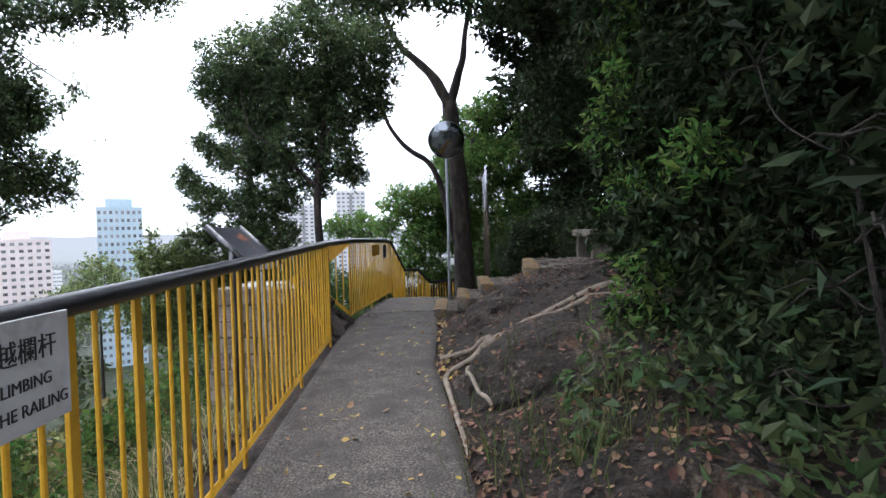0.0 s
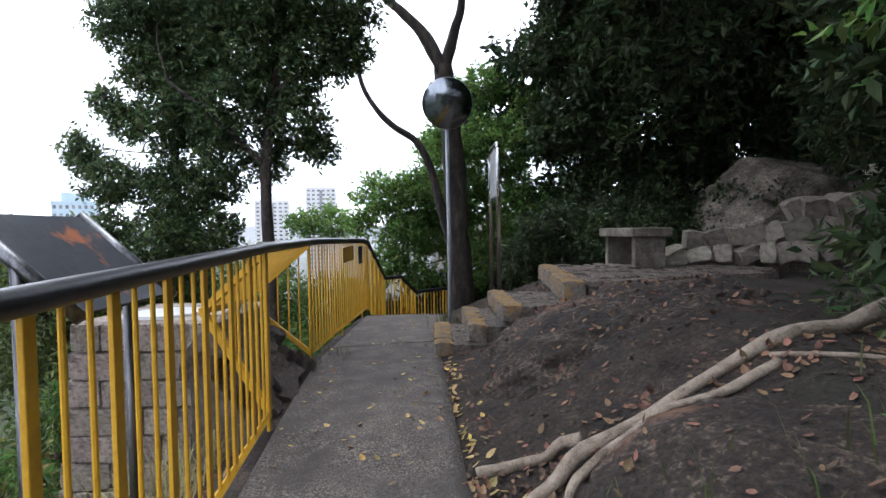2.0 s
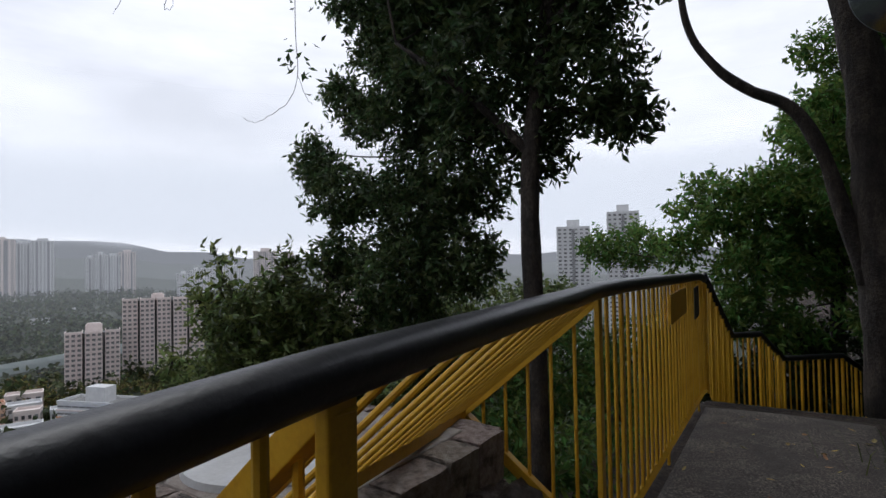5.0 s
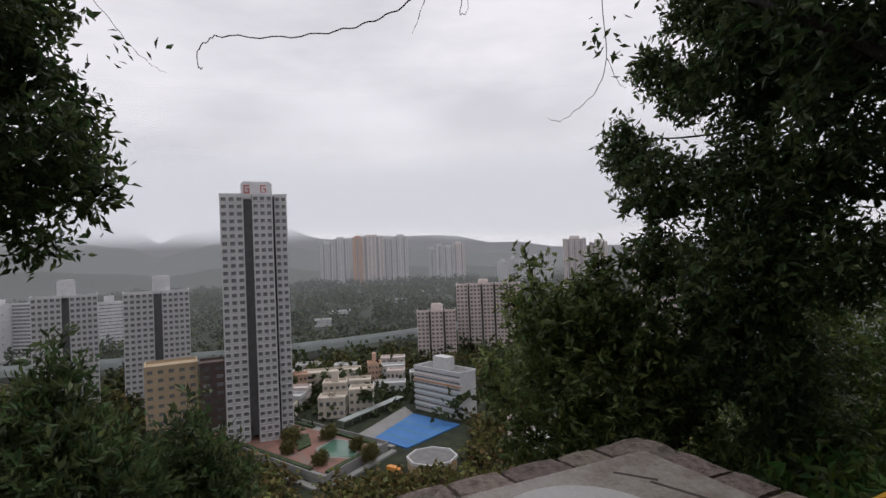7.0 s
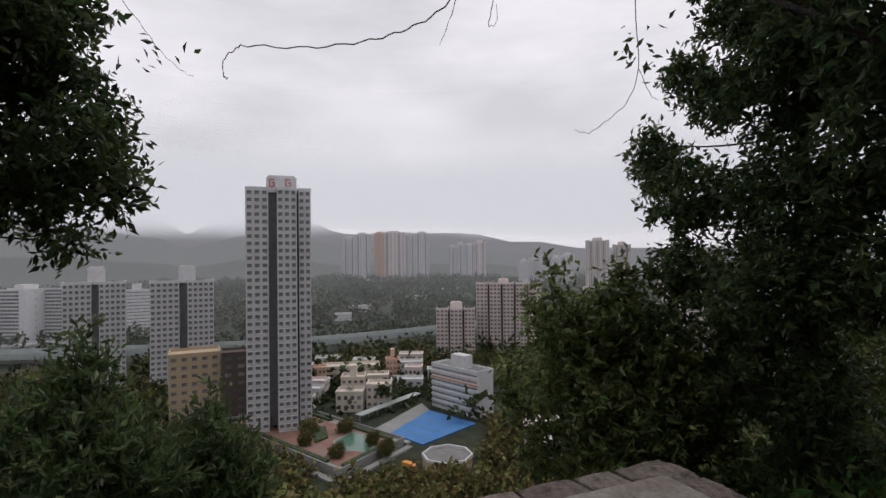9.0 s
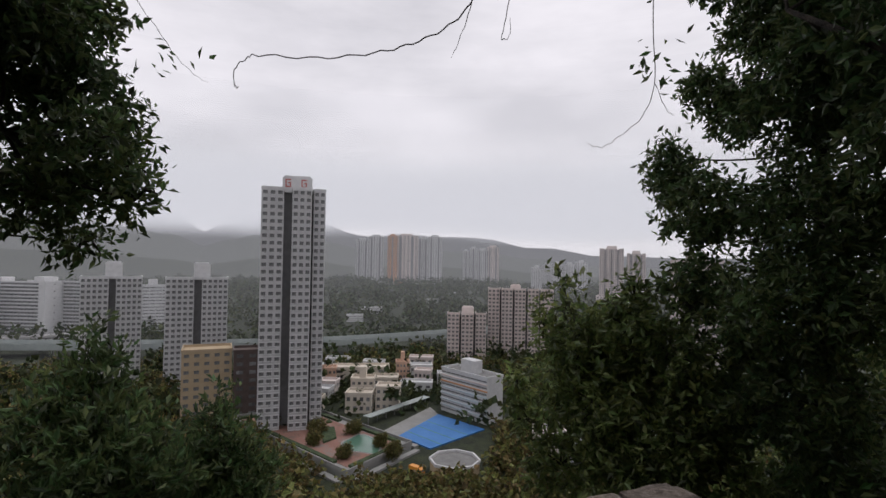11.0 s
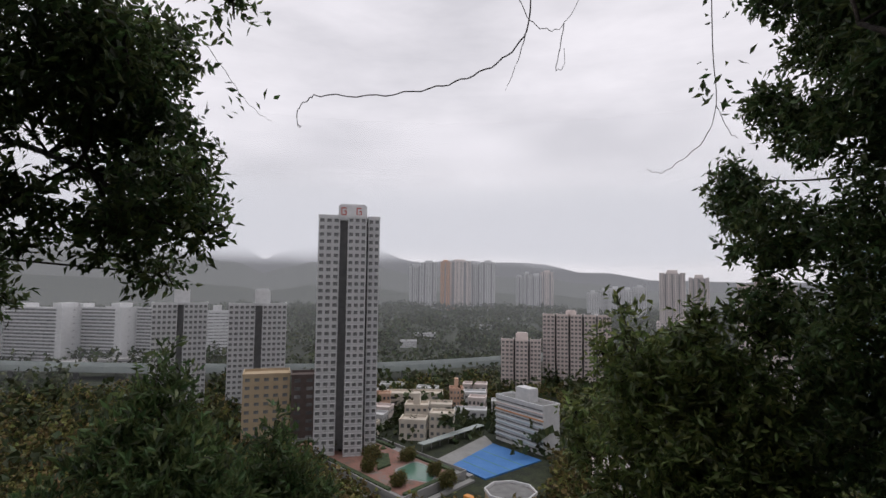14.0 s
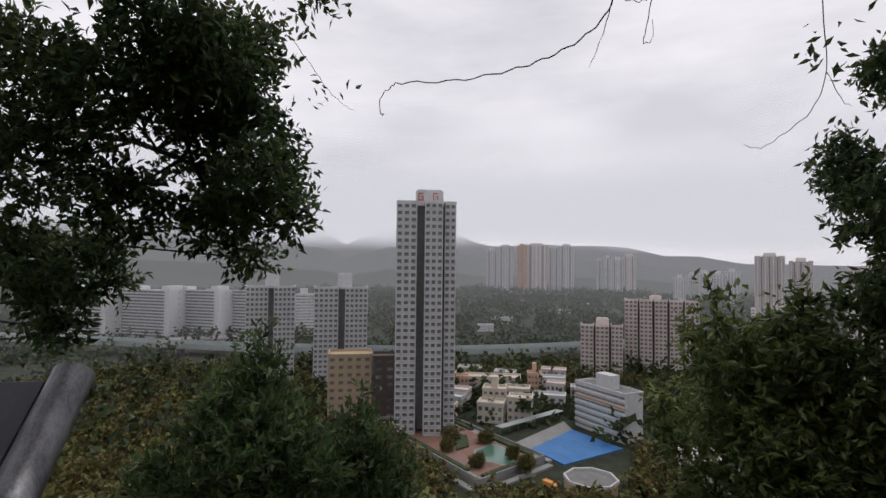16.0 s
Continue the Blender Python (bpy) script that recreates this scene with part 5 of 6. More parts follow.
for k in range(9):
    x, y = 1.9 + 0.62 * k, 11.2 + 0.5 * math.sin(k * 1.9) - 0.07 * k
    z = float(ground_z(x, y))
    cl_ = [(x + rb.uniform(-0.3, 0.3), y + rb.uniform(-0.25, 0.25), z + rb.uniform(0.15, 1.15), rb.uniform(0.28, 0.5)) for _ in range(6)]
    tree("dark leafy undergrowth bush at the edge of the wood", [(x, y, z - 0.1), (x, y, z + 0.3), (x, y, z + 0.7)], 0.03, 0.012, [], cl_, 650, 0.09, M_LEAF_W, 80 + k, "undergrowth behind the terrace", "shrub")

# ---- hanging vines ----
for k, (pts, r0) in enumerate((
    ([(-2.24, 5.44, 2.21), (-2.25, 5.43, 2.07), (-2.28, 5.37, 1.99), (-2.32, 5.28, 1.94), (-2.36, 5.18, 1.91), (-2.41, 5.04, 1.89), (-2.46, 4.89, 1.89), (-2.47, 4.86, 1.88), (-2.48, 4.83, 1.85), (-2.49, 4.83, 1.81), (-2.48, 4.84, 1.8)], 0.0032),
    ([(-2.25, 5.43, 2.07), (-2.26, 5.41, 1.99), (-2.28, 5.38, 1.9)], 0.002),
    ([(-2.26, 5.39, 2.2), (-2.25, 5.44, 2.1), (-2.23, 5.49, 2.07), (-2.22, 5.53, 2.09), (-2.19, 5.59, 2.2)], 0.002),
    ([(-2.22, 5.53, 2.09), (-2.23, 5.52, 2.01), (-2.23, 5.51, 1.96), (-2.22, 5.53, 1.97), (-2.22, 5.53, 2.02)], 0.002),
    ([(-2.45, 6.28, 2.5), (-2.46, 6.29, 2.23), (-2.47, 6.31, 2.03), (-2.49, 6.27, 1.9), (-2.53, 6.19, 1.82), (-2.55, 6.13, 1.78), (-2.57, 6.08, 1.79)], 0.0028),
    ([(-2.47, 6.31, 2.03), (-2.46, 6.36, 1.93), (-2.45, 6.39, 1.91)], 0.002),
    ([(-3.33, 4.47, 2.36), (-3.3, 4.57, 2.22), (-3.28, 4.63, 2.13), (-3.26, 4.7, 2.06), (-3.25, 4.75, 2.03)], 0.002),
)):
    bm = bmesh.new()
    q = spline(pts, 6)
    q = [p + Vector((0, 0.03, 0.05 + 0.004 * math.sin(i * 1.7 + k))) for i, p in enumerate(q)]
    tube(bm, q, [0.72 * r0 * (1 - 0.55 * i / len(q)) for i in range(len(q))], 6)
    vine = part("vine", bm, M_TWIG, smooth=True)
    tagged(vine, "thin bare dark vine hanging from the canopy", "vine", "hanging vines")
    if k in (4, 6):
        o = link_mesh("leaf_spray", leaf_cloud("leaf_spray", [(*q[i], 0.05) for i in ((4, 8, 12) if k == 4 else (2, 9, 14))], 9 if k == 4 else 6, 0.045, 70 + k, per=3), M_LEAF_B, vine)
        o["kind"] = "stuff"


# ---- town ----
FLOOR = -76.0
M_WALL_W = mat("pale_render", [(0.5, 0.505, 0.51), (0.63, 0.63, 0.63)], 0.9, scale=0.4)
M_WALL_P = mat("pinkish_tile", [(0.58, 0.505, 0.475), (0.69, 0.615, 0.585)], 0.9, scale=0.4)
# darker than the walls: the shade inside recesses put into the colour
M_WALL_G = mat("recess_shade_grey", [(0.2, 0.2, 0.205), (0.27, 0.27, 0.275)], 0.9, scale=0.4)
M_WALL_T = mat("tan_render", [(0.4, 0.31, 0.2), (0.47, 0.37, 0.25)], 0.9, scale=0.3)
M_WALL_B = mat("brown_tile", [(0.08, 0.06, 0.055), (0.12, 0.09, 0.08)], 0.9, scale=0.3)
M_WALL_O = mat("orange_tile", [(0.5, 0.25, 0.12), (0.58, 0.32, 0.18)], 0.9, scale=0.3)
M_GLASS = mat("window_glass", [(0.06, 0.063, 0.067), (0.2, 0.2, 0.2)], 0.3, scale=0.5, rand=("island", 0.6, 0.02))
M_GLASS_B = mat("blue_glass", [(0.3, 0.4, 0.46), (0.42, 0.5, 0.55)], 0.25, scale=0.1)
M_CYAN = mat("pale_cyan_panel", [(0.46, 0.54, 0.57), (0.54, 0.6, 0.63)], 0.8, scale=0.3)
M_ROOFTOP = mat("roof_felt", [(0.14, 0.14, 0.14), (0.22, 0.22, 0.21)], 0.95, scale=0.3)
M_RED = mat("red_paving", [(0.12, 0.1, 0.08), (0.27, 0.13, 0.1), (0.2, 0.18, 0.16)], 0.9, scale=0.12)
M_BLUE = mat("blue_court", [(0.03, 0.15, 0.4), (0.06, 0.2, 0.48)], 0.7, scale=0.1)
M_GREEN = mat("green_court", [(0.06, 0.2, 0.14), (0.09, 0.25, 0.17)], 0.7, scale=0.1)
M_POND = mat("pond_water", [(0.08, 0.17, 0.12), (0.1, 0.2, 0.15)], 0.15, scale=0.1)
M_HEDGE = mat("clipped_hedge", [(0.015, 0.03, 0.012), (0.04, 0.065, 0.025), (0.07, 0.1, 0.04)], 0.9, scale=0.6, bump=1.0, bscale=2.0)
M_ROADWAY = mat("road_concrete", [(0.22, 0.22, 0.21), (0.3, 0.3, 0.29)], 0.9, scale=0.1)
M_BARRIER = mat("green_barrier", [(0.27, 0.31, 0.3), (0.36, 0.4, 0.385)], 0.6, scale=0.1)


def boxes_mesh_data(lst):
    """Points and faces of many boxes (x0, x1, y0, y1, z0, z1)."""
    b = np.array(lst, float).reshape(-1, 6)
    v = np.stack([np.stack([b[:, i], b[:, 2 + j], b[:, 4 + k]], -1) for k in (0, 1) for j in (0, 1) for i in (0, 1)], 1).reshape(-1, 3)
    q = np.array([[0, 2, 3, 1], [4, 5, 7, 6], [0, 1, 5, 4], [2, 6, 7, 3], [0, 4, 6, 2], [1, 3, 7, 5]])
    f = (np.arange(len(b))[:, None, None] * 8 + q).reshape(-1, 4)
    return v, f


def boxes_mesh(name, lst):
    return fast_mesh(name, *boxes_mesh_data(lst))


def block(label, c, w, d, h, yaw, floors, cols, wall, bays=True, ribs=(), roof_box=0.4, group="apartment towers", base=FLOOR, band=None, name="apartment_building", colsd=None, detail=False, strips=False, flat_roof=False):
    """A storeyed building with windows on all sides, dark strips painted as shaded grooves, roof parapet and plant
    room.
    """
    th = thing(name, label, "building", (c[0], c[1], base), group)
    th.rotation_euler = (0, 0, radians(yaw))
    link_mesh("wall", boxes_mesh("wall", [(-w / 2, w / 2, -d / 2, d / 2, -3, h)]), wall, th)
    link_mesh("parapet", boxes_mesh("parapet", [(-w / 2 - 0.2, w / 2 + 0.2, -d / 2 - 0.2, -d / 2 + 0.3, h, h + 1.2), (-w / 2 - 0.2, w / 2 + 0.2, d / 2 - 0.3, d / 2 + 0.2, h, h + 1.2), (-w / 2 - 0.2, -w / 2 + 0.3, -d / 2 + 0.3, d / 2 - 0.3, h, h + 1.2), (w / 2 - 0.3, w / 2 + 0.2, -d / 2 + 0.3, d / 2 - 0.3, h, h + 1.2)]), wall, th)
    if roof_box:
        link_mesh("plant_room", boxes_mesh("plant_room", [(-w * roof_box / 2, w * roof_box / 2, -d * 0.25, d * 0.25, h, h + 6.5)]), wall, th)
    if flat_roof:
        link_mesh("roof_felt", boxes_mesh("roof_felt", [(-w / 2 + 0.4, w / 2 - 0.4, -d / 2 + 0.4, d / 2 - 0.4, h, h + 0.15)]), M_ROOFTOP, th)
    fh = h / floors
    colsd = colsd or max(2, int(cols * d / w))
    glass, bay = [], []
    for f in range(floors):
        z0, z1 = f * fh + fh * 0.34, f * fh + fh * 0.76
        for n, span, dep, ax in ((cols, w, d, 0), (colsd, d, w, 1)):
            for k in range(n):
                u = (k + 0.5) / n - 0.5
                if any(abs(u - r) < 0.45 / n for r in ribs) and ax == 0:
                    continue
                a, b = u * span - span / n * 0.26, u * span + span / n * 0.26
                if strips:
                    a, b = u * span - span / n * 0.46, u * span + span / n * 0.46
                    z0, z1 = f * fh + fh * 0.48, f * fh + fh * 0.72
                    if ax == 1:
                        continue
                for s in (-1, 1):
                    e = s * dep / 2
                    out = 0.55 if bays else 0.0
                    if bays:
                        lo, hi = sorted((e, e + s * 0.5))
                        bb = (a - 0.15, b + 0.15, lo, hi, z0 - 0.35, z1 + 0.3)
                        bay.append(bb if ax == 0 else (bb[2], bb[3], bb[0], bb[1], bb[4], bb[5]))
                    lo, hi = sorted((e + s * out, e + s * (out + 0.06)))
                    gg = (a, b, lo, hi, z0, z1)
                    glass.append(gg if ax == 0 else (gg[2], gg[3], gg[0], gg[1], gg[4], gg[5]))
    if detail:
        # the nearest face, window by window
        pane = fast_mesh("window", boxes_mesh_data([(-0.5, 0.5, -0.5, 0.5, 0, 1)])[0], boxes_mesh_data([(-0.5, 0.5, -0.5, 0.5, 0, 1)])[1])
        pane.materials.append(M_GLASS)
        view = Matrix.Rotation(radians(-yaw), 3, "Z") @ Vector((-1 - c[0], 5 - c[1], 0))
        side = -1 if view.y < 0 else 1
        picked = [g for g in glass if (g[2] + g[3]) * side > d and g[1] - g[0] > 0.1][:300]
        glass = [g for g in glass if g not in picked]
        for g in picked:
            o = new("window", pane)
            o.parent = th
            o.location, o.scale = ((g[0] + g[1]) / 2, (g[2] + g[3]) / 2, g[4]), (g[1] - g[0], g[3] - g[2], g[5] - g[4])
    tagged(link_mesh("glazing", boxes_mesh("glazing", glass), M_GLASS, th), kind="stuff")
    if bay:
        tagged(link_mesh("bay_surround", boxes_mesh("bay_surround", bay), wall, th), kind="stuff")
    # no real groove: a slightly raised dark strip painted as its shade
    for r in ribs:
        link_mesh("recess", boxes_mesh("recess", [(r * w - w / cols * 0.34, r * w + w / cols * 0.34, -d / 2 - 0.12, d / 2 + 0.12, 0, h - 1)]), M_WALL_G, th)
    if band:
        for k, m_ in band:
            link_mesh("colour_band", boxes_mesh("colour_band", [(-w / 2 - 0.4, w / 2 + 0.4, -d / 2 - 0.4, -d / 2 - 0.01, k * fh, k * fh + fh * 0.22)]), m_, th)
    return th


def bearing(deg, dist):
    a = radians(deg)
    return (-1.05 - dist * math.sin(a), 4.9 + dist * math.cos(a))


def winged(label, c, yaw, h, floors, wings, wall, plant, group="", name="apartment_building", base=FLOOR, back=6.0, ac=True):
    """A tower of wings side by side: (x0, x1, front, window columns) each, with recesses between them in a shade-dark
    grey.
    """
    th = thing(name, label, "building", (c[0], c[1], base), group)
    th.rotation_euler = (0, 0, radians(yaw))
    fh = h / floors
    lo, hi = min(q[0] for q in wings), max(q[1] for q in wings)
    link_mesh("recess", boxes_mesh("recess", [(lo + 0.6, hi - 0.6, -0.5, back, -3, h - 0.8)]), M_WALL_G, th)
    px0, px1, ph = plant
    link_mesh("plant_room", boxes_mesh("plant_room", [(px0, px1, -2.5, 4, h - 0.8, h + ph), (px0 + 0.8, px1 - 0.8, -1.5, 3, h + ph, h + ph + 0.9)]), wall, th)
    pane_v, pane_f = boxes_mesh_data([(-0.5, 0.5, -0.5, 0.5, 0, 1)])
    pane = fast_mesh("window", pane_v, pane_f)
    pane.materials.append(M_GLASS)
    count = 0
    for x0, x1, front, cols in wings:
        link_mesh("wing", boxes_mesh("wing", [(x0, x1, -front, back - 1, -3, h)]), wall, th)
        for edge in ((x0 - 0.15, x1 + 0.15, -front - 0.15, -front + 0.25, h, h + 1.1), (x0 - 0.15, x0 + 0.25, -front + 0.25, back - 1, h, h + 1.1), (x1 - 0.25, x1 + 0.15, -front + 0.25, back - 1, h, h + 1.1)):
            link_mesh("parapet", boxes_mesh("parapet", [edge]), wall, th)
        bay, units, side_glass = [], [], []
        step = (x1 - x0) / cols
        for f in range(floors):
            z0, z1 = f * fh + fh * 0.3, f * fh + fh * 0.8
            for k in range(cols):
                m_ = x0 + step * (k + 0.5)
                w_ = step * 0.31
                bay += [(m_ - w_ - 0.22, m_ + w_ + 0.22, -front - 0.55, -front, z0 - 0.45, z0 - 0.02), (m_ - w_ - 0.22, m_ + w_ + 0.22, -front - 0.55, -front, z1 + 0.02, z1 + 0.26), (m_ - w_ - 0.22, m_ - w_, -front - 0.55, -front, z0 - 0.02, z1 + 0.02), (m_ + w_, m_ + w_ + 0.22, -front - 0.55, -front, z0 - 0.02, z1 + 0.02)]
                if ac and (f * 7 + k * 3 + int(x0)) % 3 == 0:
                    units.append((m_ + w_ * 0.1, m_ + w_ * 0.9, -front - 0.95, -front - 0.55, z0 - 0.5, z0 + 0.05))
                if count < 300:
                    o = new("window", pane)
                    o.parent = th
                    o.location, o.scale = (m_, -front - 0.06, z0), (2 * w_, 0.1, z1 - z0)
                    count += 1
                else:
                    side_glass.append((m_ - w_, m_ + w_, -front - 0.11, -front - 0.01, z0, z1))
            for e, sg in ((x0, -1), (x1, 1)):
                for y0 in np.arange(-front + 1.2, -0.5, 2.6):
                    a_, b_ = sorted((e, e + sg * 0.08))
                    side_glass.append((a_, b_, y0, y0 + 1.3, z0, z1))
        for nm, lst, m_ in (("bay_surround", bay, wall), ("cooling_unit", units, M_UNIT), ("glazing", side_glass, M_GLASS)):
            if lst:
                tagged(link_mesh(nm, boxes_mesh(nm, lst), m_, th), kind="stuff")
    return th


M_EMBLEM = mat("red_emblem", [(0.4, 0.1, 0.09), (0.46, 0.13, 0.11)], 0.7, scale=1)
M_UNIT = mat("cooling_unit_metal", [(0.42, 0.42, 0.41), (0.55, 0.55, 0.54)], 0.6, scale=1, rand=("island", 0.3, 0.02))
M_DECK = mat("podium_concrete", [(0.34, 0.335, 0.33), (0.47, 0.465, 0.46)], 0.9, scale=0.2)
tall = winged("very tall slim pale grey residential tower with dark recess", (-243.5, 36.0), 84, 106, 34, ((-13.3, -4.0, 6.5, 3), (-0.5, 7.6, 9.0, 3), (8.6, 13.8, 5.0, 2)), M_WALL_W, (-4.8, 8.0, 6.0), back=10)
for x in (-3.6, 3.2):
    z0, z1 = 107.6, 111.2
    link_mesh("rooftop_emblem", boxes_mesh("rooftop_emblem", [(x, x + 0.5, -2.7, -2.55, z0, z1), (x + 0.5, x + 2.4, -2.7, -2.55, z1 - 0.5, z1), (x + 0.5, x + 2.4, -2.7, -2.55, z0, z0 + 0.5), (x + 1.9, x + 2.4, -2.7, -2.55, z0 + 0.5, z0 + 2.2), (x + 1.2, x + 1.9, -2.7, -2.55, z0 + 1.7, z0 + 2.2)]), M_EMBLEM, tall)
winged("mid-rise white apartment block with central recess", (-357, -50), 98, 63, 20, ((-15, -1.6, 6.5, 5), (2.0, 15, 8.0, 5)), M_WALL_W, (-3.5, 5.0, 8.5), "twin apartment blocks")
winged("mid-rise white apartment block with central recess", (-345.5, -5), 92, 63, 20, ((-16.5, -1.6, 6.5, 5), (2.6, 16.5, 8.0, 5)), M_WALL_W, (-2.0, 7.0, 8.5), "twin apartment blocks")
block("tan rendered office building with corner windows", (-284, 2), 22, 16, 31, 90, 8, 5, M_WALL_T, False, roof_box=0, group="", detail=True)
block("dark brown tiled building beside the tower", (-276, 19.5), 11.5, 14, 31, 88, 8, 2, M_WALL_B, False, roof_box=0, group="")


def corridor_slab(label, corner, yaw, w, d, h, floors):
    """A slab block: open corridors along the front, a plain end wall with one column of small windows; corner is its near end."""
    u, n = Vector((math.cos(radians(yaw)), math.sin(radians(yaw)), 0)), Vector((-math.sin(radians(yaw)), math.cos(radians(yaw)), 0))
    at = Vector((*corner, FLOOR)) - u * (w / 2) + n * (d / 2)
    th = thing("housing_slab", label, "building", at, "white housing slabs")
    th.rotation_euler = (0, 0, radians(yaw))
    fh = h / floors
    x0, x1, y0, y1 = -w / 2, w / 2, -d / 2, d / 2
    link_mesh("wall", boxes_mesh("wall", [(x0, x1 - 6, y0 + 1.9, y1, -3, h), (x1 - 6, x1, y0, y1, -3, h), (x0, x0 + 1.0, y0, y0 + 1.9, -3, h)]), M_WALL_W, th)
    # corridor back wall takes the same shade-dark grey
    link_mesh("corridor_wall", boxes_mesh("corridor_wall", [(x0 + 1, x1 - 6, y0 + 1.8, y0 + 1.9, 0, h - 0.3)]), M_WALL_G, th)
    link_mesh("parapet", boxes_mesh("parapet", [(x0, x1 + 0.2, y0 - 0.2, y0 + 0.2, h, h + 1.3), (x1 - 0.2, x1 + 0.2, y0 + 0.2, y1, h, h + 1.3)]), M_WALL_W, th)
    link_mesh("plant_room", boxes_mesh("plant_room", [(x1 - 14, x1 - 5, y0 + 4, y1 - 4, h, h + 5), (x0 + 8, x0 + 16, y0 + 4, y1 - 4, h, h + 4)]), M_WALL_W, th)
    for f in range(floors):
        z = f * fh
        link_mesh("corridor_balustrade", boxes_mesh("corridor_balustrade", [(x0 + 1, x1 - 6, y0, y0 + 0.25, z - 0.2, z + 1.15), (x0 + 1, x1 - 6, y0 + 0.25, y0 + 1.8, z - 0.2, z)]), M_WALL_W, th)
    tagged(link_mesh("glazing", boxes_mesh("glazing", [(a, a + 1.5, y0 + 1.7, y0 + 1.79, f * fh + 0.9, f * fh + 2.2) for f in range(floors) for a in np.arange(x0 + 2, x1 - 8, 3.2)] + [(x1, x1 + 0.1, -1.0, 0.6, f * fh + 1.2, f * fh + 2.1) for f in range(1, floors, 2)]), M_GLASS, th), kind="stuff")
    return th


for cx, cy, w, d in ((-575, -242, 62, 24), (-558.5, -177.4, 64, 26), (-555.8, -130.2, 60, 21), (-560, -98, 60, 20)):
    corridor_slab("long white corridor housing slab below the hills", (cx, cy), 62.7, w, d, 50, 16)
block("white housing slab behind the twin blocks", (-575, -50), 27, 14, 46, 95, 15, 5, M_WALL_W, False, roof_box=0.3, group="white housing slabs", name="housing_slab", strips=True)
block("low white shopping deck below the housing slabs", (-543, -128), 96, 16, 6, 106, 2, 12, M_DECK, False, roof_box=0, group="", name="shopping_deck", strips=True)
block("white school block with coloured balcony bands", (-236, 122.5), 32, 11, 21, 18, 7, 9, M_WALL_W, False, roof_box=0.3, group="", band=((6.0, M_WALL_P), (5.0, M_WALL_O), (4.0, M_CYAN), (3, M_CYAN), (2, M_CYAN), (1, M_CYAN)), name="school_building", detail=True, strips=True, flat_roof=True)
winged("pinkish mid-rise apartment block", (-362, 181), 63, 36, 12, ((-14.5, -5.5, 6.5, 3), (-4.0, 5.0, 8.0, 3), (6.5, 14.5, 6.0, 3)), M_WALL_P, (-4, 5, 4.5), "pinkish apartment blocks")
winged("pinkish high apartment block with recesses", (-357, 225), 58, 54, 18, ((-25, -16, 6.5, 3), (-14.5, -6.0, 7.5, 3), (-4.4, 4.0, 6.5, 3), (5.6, 14.0, 7.5, 3), (15.5, 25, 6.5, 3)), M_WALL_P, (-8, 0, 3.0), "pinkish apartment blocks")
for c, w, h in (((-756, 662), 44, 99), ((-727, 692), 34, 91)):
    winged("tan paired high-rise tower in the mist", c, 47, h, 30, tuple((-w / 2 + w * k / 4 + 1.2, -w / 2 + w * (k + 1) / 4 - 1.2, 6 + 1.5 * (k in (1, 2)), 2) for k in range(4)), M_WALL_P, (-w * 0.2, w * 0.2, 5), "far towers", ac=False)
block("peach podium block under the paired towers", (-742, 672), 84, 30, 14, 46, 3, 14, M_WALL_P, False, roof_box=0.3, group="far towers")
for dg, ds, w, h, wl in ((75.4, 1470, 36, 122, M_WALL_W), (74.0, 1450, 44, 132, M_WALL_W), (72.2, 1440, 26, 134, M_WALL_O), (70.7, 1450, 64, 136, M_WALL_P), (68.9, 1460, 32, 128, M_WALL_W), (67.6, 1450, 40, 134, M_WALL_W), (64.2, 1460, 18, 96, M_WALL_W), (63.4, 1450, 20, 104, M_WALL_W), (62.4, 1440, 32, 100, M_WALL_W), (61.3, 1440, 34, 108, M_WALL_P)):
    block("distant housing tower half lost in mist", bearing(dg, ds), w, 30, h, dg, 36, 6, wl, False, (-0.25, 0.25) if w > 30 else (0.0,), group="distant towers", roof_box=0.5)
for dg, ds, w in ((73.8, 1405, 96), (71.0, 1395, 46), (68.2, 1405, 90), (63.0, 1400, 90), (59.5, 1300, 60)):
    block("low pale podium under the distant towers", bearing(dg, ds), w, 20, 11, dg, 3, 10, M_WALL_O if w < 50 else M_WALL_W, False, roof_box=0, group="distant podiums", strips=True)
for dg, ds, w, h in ((56.6, 1250, 26, 58), (55.5, 1320, 24, 64), (54.4, 1300, 30, 68), (53.2, 1320, 30, 66), (52.0, 1340, 30, 72), (48.8, 1300, 30, 66)):
    block("distant grey housing block", bearing(dg, ds), w, 25, h, dg, 20, 5, M_WALL_W, False, group="distant towers")
block("low curved-front pale office block", (-430, 510), 58, 22, 46, 40, 12, 12, M_WALL_W, False, group="", strips=True)
block("white high-rise tower beyond the trees", bearing(16.4, 420), 24, 20, 100, 16, 34, 6, M_WALL_W, group="white towers beyond the trees", ribs=(0.0,))
block("white high-rise tower beyond the trees", bearing(11.4, 420), 22, 20, 110, 11, 34, 6, M_WALL_W, group="white towers beyond the trees", ribs=(0.0,))
block("blue glass office tower beyond the railing", bearing(33.4, 380), 24, 20, 96, 35, 20, 8, M_GLASS_B, False, roof_box=0.6, group="", name="office_tower")
block("pale office block beyond the railing", bearing(41.0, 420), 34, 22, 78, 42, 18, 8, M_WALL_P, False, group="", name="office_tower")


# viaduct
via = thing("viaduct", "long curving road viaduct with pale green noise barriers", "viaduct", (-400, 40, FLOOR), kind="structure")
inv = Matrix.Translation(via.location).inverted()
